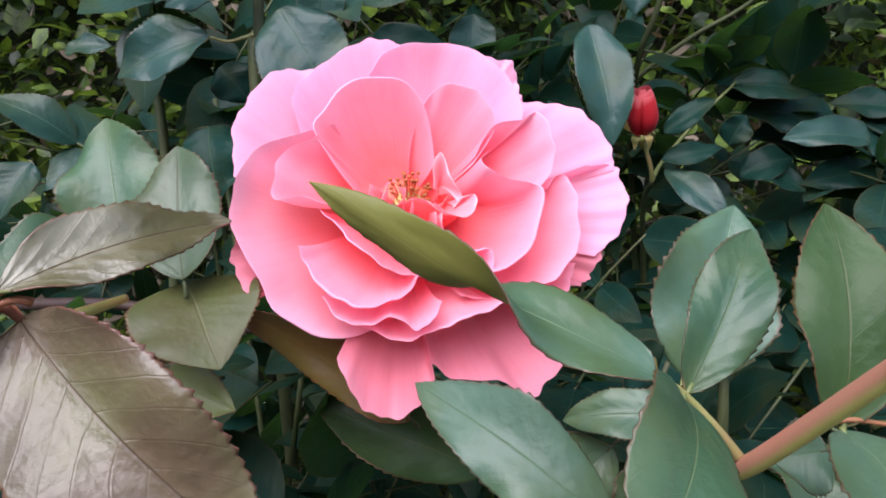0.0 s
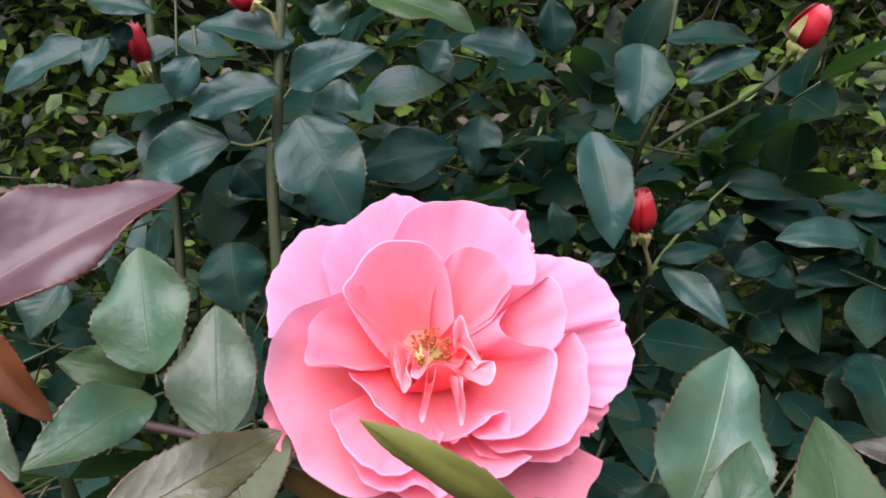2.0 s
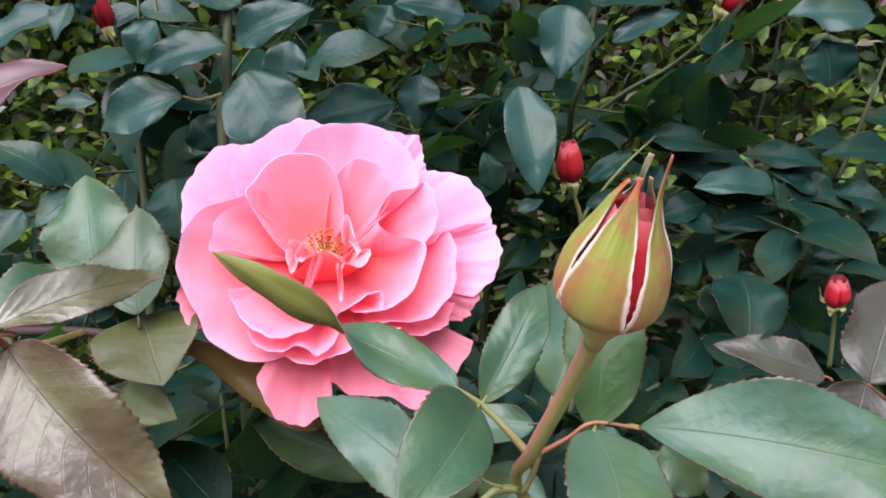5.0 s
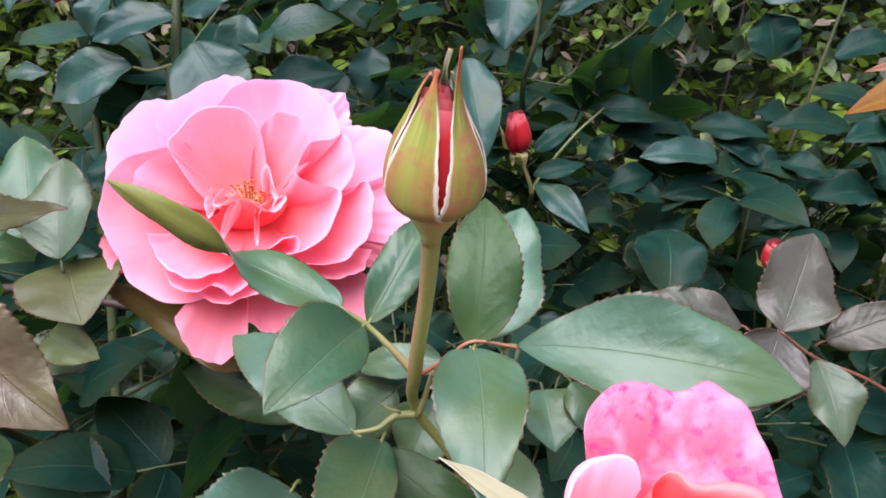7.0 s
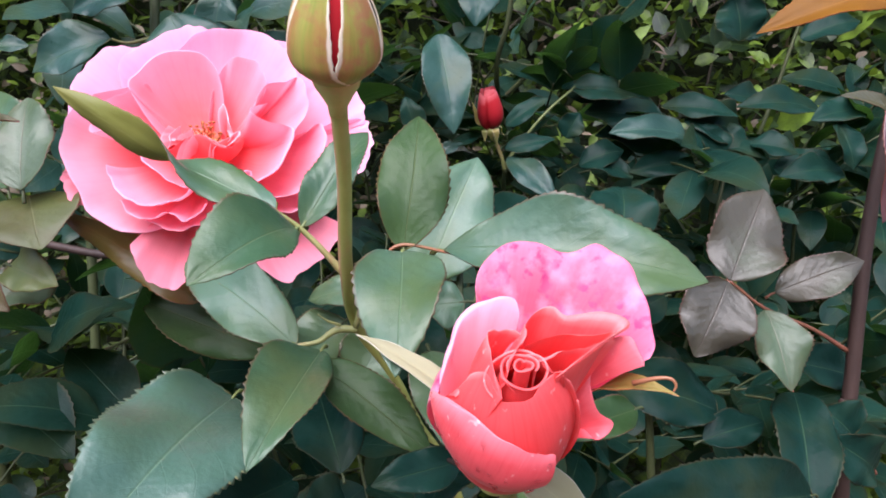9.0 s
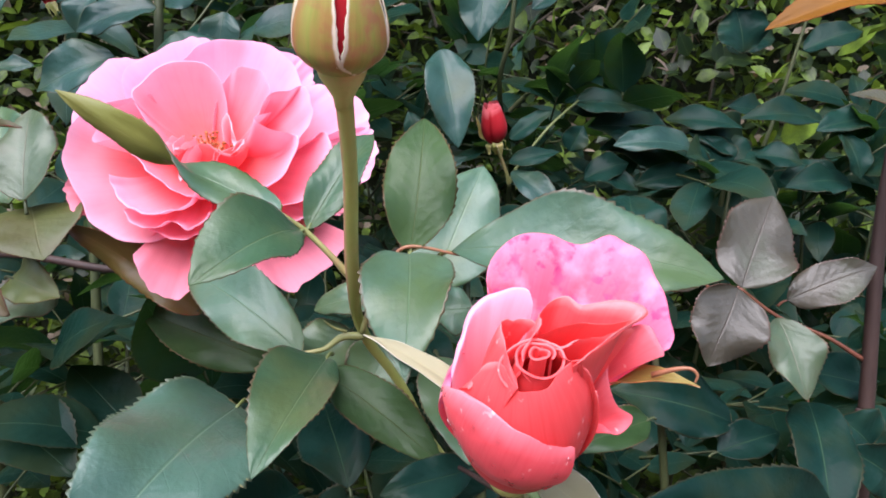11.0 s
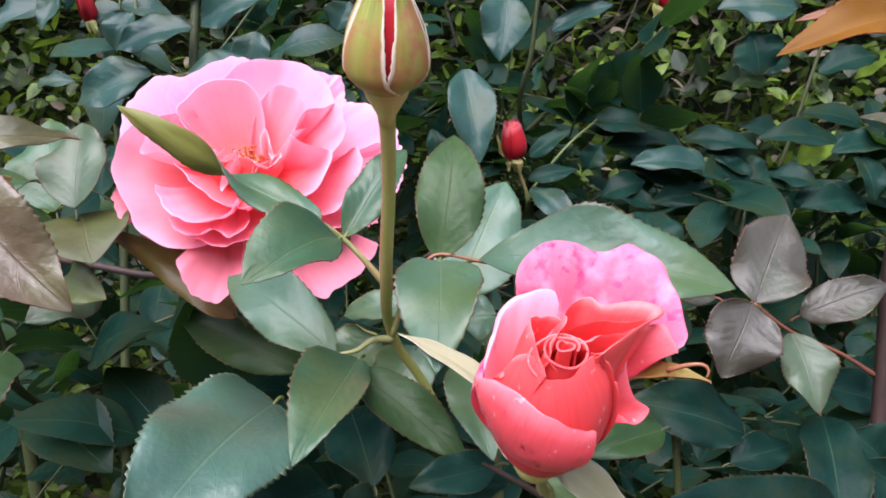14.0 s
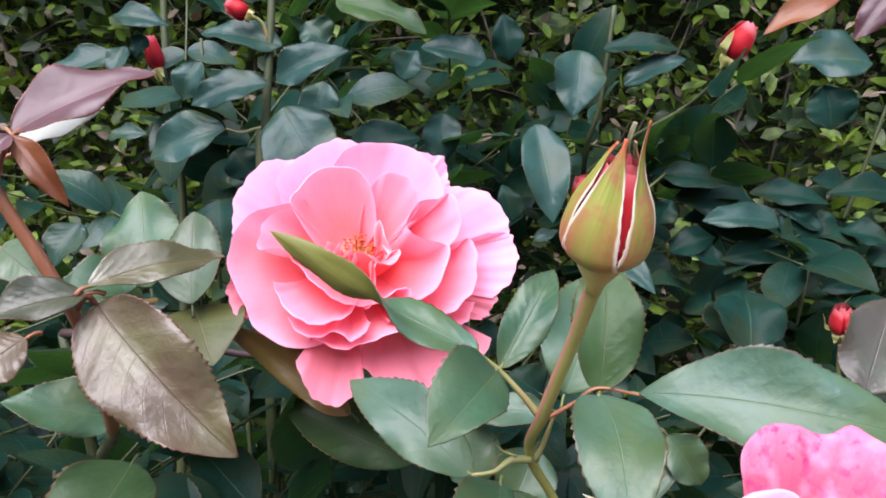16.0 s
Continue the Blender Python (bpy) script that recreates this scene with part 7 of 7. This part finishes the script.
bud(far_right_shoot, (0.3081, 0.4000, 0.9385), (-0.1, -0.35, 0.8), 19, 17, reds=5, sepal_up=-1, stalk=1.2)
leaf(far_right_shoot, (0.3177, 0.5200, 1.0044), (0.2390, 0.5200, 1.0124), 0.0203, 0.0248, (0.06, -0.83, 0.56), LEAF_SHADED, seed=103)
leaf(far_right_shoot, (0.3378, 0.5200, 1.0225), (0.3410, 0.5000, 0.9787), 0.0226, 0.0216, (-0.01, -0.91, 0.41), LEAF_SHADED, seed=104)
leaf(far_right_shoot, (0.3568, 0.5600, 1.1098), (0.4039, 0.5600, 1.1064), 0.0213, 0.0220, (0.03, -0.90, 0.44), LEAF_SHADED, seed=105)
leaf(far_right_shoot, (0.2684, 0.5200, 1.0432), (0.2144, 0.5200, 1.0458), 0.0197, 0.0204, (0.03, -0.82, 0.57), LEAF_SHADED, seed=106)
leaf(far_right_shoot, (0.3978, 0.5000, 1.0863), (0.4445, 0.5000, 1.1003), 0.0130, 0.0138, (-0.17, -0.80, 0.58), LEAF_SHADED, seed=107)
leaf(far_right_shoot, (0.3810, 0.5000, 0.9839), (0.4356, 0.5000, 0.9777), 0.0176, 0.0193, (0.06, -0.83, 0.55), LEAF_SHADED, seed=108)
leaf(far_right_shoot, (0.3601, 0.5200, 1.0160), (0.3060, 0.5000, 1.0216), 0.0190, 0.0195, (0.36, -0.88, 0.32), LEAF_SHADED, seed=109)
leaf(far_right_shoot, (0.3787, 0.5000, 1.1386), (0.3144, 0.5000, 1.1385), 0.0211, 0.0243, (-0.00, -0.86, 0.51), LEAF_MID, seed=110)
leaf(far_right_shoot, (0.3495, 0.5000, 1.0850), (0.3438, 0.5000, 1.1208), 0.0230, 0.0212, (0.07, -1.00, 0.01), LEAF_SHADED, seed=111)
leaf(far_right_shoot, (0.3347, 0.5000, 0.9899), (0.3114, 0.5000, 1.0170), 0.0205, 0.0209, (0.21, -0.96, 0.18), LEAF_SHADED, seed=112)

leaf(far_right_shoot, (0.2124, 0.4900, 1.0467), (0.2722, 0.4800, 1.0380), 0.0125, 0.0135, (0.05, -0.80, 0.60), LEAF_SHADED, seed=140, fold=0.25)
leaf(far_right_shoot, (0.2975, 0.4700, 1.0090), (0.2364, 0.4600, 1.0113), 0.013, 0.0145, (0.0, -0.75, 0.66), LEAF_MID, seed=141, fold=0.25)
leaf(far_right_shoot, (0.2911, 0.5100, 1.0350), (0.3511, 0.5000, 1.0253), 0.012, 0.0125, (0.1, -0.80, 0.60), LEAF_SHADED, seed=142, fold=0.25)
leaf(far_right_shoot, (0.4292, 0.5200, 1.0312), (0.3523, 0.5100, 1.0354), 0.0125, 0.014, (-0.1, -0.78, 0.62), LEAF_SHADED, seed=143, fold=0.25)
leaf(far_right_shoot, (0.4538, 0.5000, 1.0319), (0.4043, 0.4900, 1.0205), 0.0135, 0.014, (0.1, -0.80, 0.60), LEAF_SHADED, seed=144, fold=0.25)
leaf(far_right_shoot, (0.4394, 0.5000, 0.9801), (0.3799, 0.4900, 0.9784), 0.0135, 0.014, (0.0, -0.80, 0.60), LEAF_SHADED, seed=145, fold=0.25)
leaf(far_right_shoot, (0.4256, 0.4900, 1.0209), (0.4346, 0.4800, 0.9823), 0.013, 0.0135, (0.1, -0.90, 0.42), LEAF_SHADED, seed=146, fold=0.25)
leaf(far_right_shoot, (0.3089, 0.4800, 0.9877), (0.2546, 0.4700, 0.9817), 0.0125, 0.013, (0.0, -0.85, 0.52), LEAF_SHADED, seed=147, fold=0.25)
leaf(far_right_shoot, (0.3605, 0.5000, 1.0044), (0.3960, 0.4900, 0.9959), 0.012, 0.013, (0.0, -0.82, 0.57), LEAF_SHADED, seed=148, fold=0.25)
leaf(far_right_shoot, (0.2259, 0.4800, 0.9913), (0.2580, 0.4700, 0.9773), 0.011, 0.012, (0.1, -0.82, 0.57), LEAF_SHADED, seed=149, fold=0.25)
leaf(far_right_shoot, (0.3922, 0.5400, 1.0361), (0.3501, 0.5300, 1.0472), 0.012, 0.013, (0.1, -0.82, 0.57), LEAF_SHADED, seed=150, fold=0.25)
leaf(far_right_shoot, (0.3884, 0.5200, 0.9638), (0.3511, 0.5100, 0.9544), 0.0125, 0.013, (0.0, -0.85, 0.52), LEAF_SHADED, seed=151, fold=0.25)

# ---- dense foliage of the bush behind ----
LIBRARY = []
for k in range(8):
    v, f, uv = leaf_sheet(0.05, 0.05 * (0.27 + 0.015 * (k % 4)), 0.05 * (0.28 + 0.012 * ((k + 1) % 4)), bend=0.02 + 0.025 * (k % 5), fold=0.1 + 0.06 * (k % 5), droop=0.06 * (k % 3), wave=0.05, teeth=18, rows=36, cols=2, seed=300 + k)
    for mat in (LEAF_SHADED, LEAF_MID, LEAF):
        me = bpy.data.meshes.new("leaflet")
        me.from_pydata(v.tolist(), [], f)
        me.materials.append(mat)
        layer = me.uv_layers.new(name="UVMap")
        index = np.empty(len(me.loops), int)
        me.loops.foreach_get("vertex_index", index)
        layer.data.foreach_set("uv", uv[index].ravel())
        me.polygons.foreach_set("use_smooth", np.full(len(me.polygons), True))
        LIBRARY.append(me)


CLEAR = np.array((0.1510, 0.4500, 1.0051))


def spray(bush, at, way, up, size, r):
    """A compound leaf: a petiole with five leaflets."""
    base = np.array(bush.location)
    at, way = np.array(at), unit(way)
    up = unit(np.array(up) - way * (np.array(up) @ way))
    side = np.cross(up, way)
    line = [at - 0.6 * size * way, at, at + way * size * 0.7 + up * 0.04 * size, at + way * size * 1.4]
    tube("petiole", bush, line, [0.0011, 0.0007], STEM_DARK, 7, 5)
    u = r.random()
    # sprays to the right and in front get only the shade-darkened colour
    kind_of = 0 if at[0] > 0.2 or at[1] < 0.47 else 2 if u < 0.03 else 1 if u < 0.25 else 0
    for s, turn, scale in ((1.4, 0, 1.05), (1.15, 62, 0.92), (1.15, -62, 0.92), (0.5, 70, 0.72), (0.5, -70, 0.72)):
        a = radians(turn + r.gauss(0, 10))
        x = unit(math.cos(a) * way + math.sin(a) * side + r.gauss(0, 0.22) * up)
        z = unit(up + 0.3 * np.array((r.gauss(0, 1), r.gauss(0, 1), r.gauss(0, 1))))
        z = unit(z - x * (z @ x))
        y = np.cross(z, x)
        m = Matrix([[*c] for c in np.stack([x, y, z], 1)]).to_4x4()
        m.translation = at + way * size * s - base
        if np.linalg.norm(at + way * size * s + 0.5 * size * x - CLEAR) < 0.065:
            # the small red bud stands free
            continue
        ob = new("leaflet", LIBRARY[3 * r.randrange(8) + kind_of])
        ob.parent = bush
        ob.matrix_basis = m @ Matrix.Scale(20 * size * scale * r.uniform(0.85, 1.15), 4)


def bush_at(x0, x1, count, y0, y1, z0, z1, seed, size=0.052):
    r = random.Random(seed)
    bush = thing("rose_bush", ((x0 + x1) / 2, (y0 + y1) / 2, 0.0), "rose bush densely leaved in dark green deepened as shade", "rose bush", "rose bushes")
    for k in range(4):
        x = r.uniform(x0, x1)
        tube("cane", bush, [(x, (y0 + y1) / 2, 0), (x + r.gauss(0, 0.02), r.uniform(y0, y1), 0.5), (x + r.gauss(0, 0.04), r.uniform(y0, y1), r.uniform(z1 - 0.25, z1))], [0.004, 0.003, 0.0014], STEM_DARK, 20, 8)
    for k in range(count):
        u = r.random()
        at = (r.uniform(x0, x1), r.uniform(y0, y1), z0 + (z1 - z0) * u)
        way = (r.gauss(0, 0.8), r.gauss(-0.5, 0.5), r.gauss(0.1, 0.5))
        spray(bush, at, way, (r.gauss(0, 0.3), r.gauss(-0.55, 0.25), 0.8), size * r.uniform(0.75, 1.2), r)
    return bush


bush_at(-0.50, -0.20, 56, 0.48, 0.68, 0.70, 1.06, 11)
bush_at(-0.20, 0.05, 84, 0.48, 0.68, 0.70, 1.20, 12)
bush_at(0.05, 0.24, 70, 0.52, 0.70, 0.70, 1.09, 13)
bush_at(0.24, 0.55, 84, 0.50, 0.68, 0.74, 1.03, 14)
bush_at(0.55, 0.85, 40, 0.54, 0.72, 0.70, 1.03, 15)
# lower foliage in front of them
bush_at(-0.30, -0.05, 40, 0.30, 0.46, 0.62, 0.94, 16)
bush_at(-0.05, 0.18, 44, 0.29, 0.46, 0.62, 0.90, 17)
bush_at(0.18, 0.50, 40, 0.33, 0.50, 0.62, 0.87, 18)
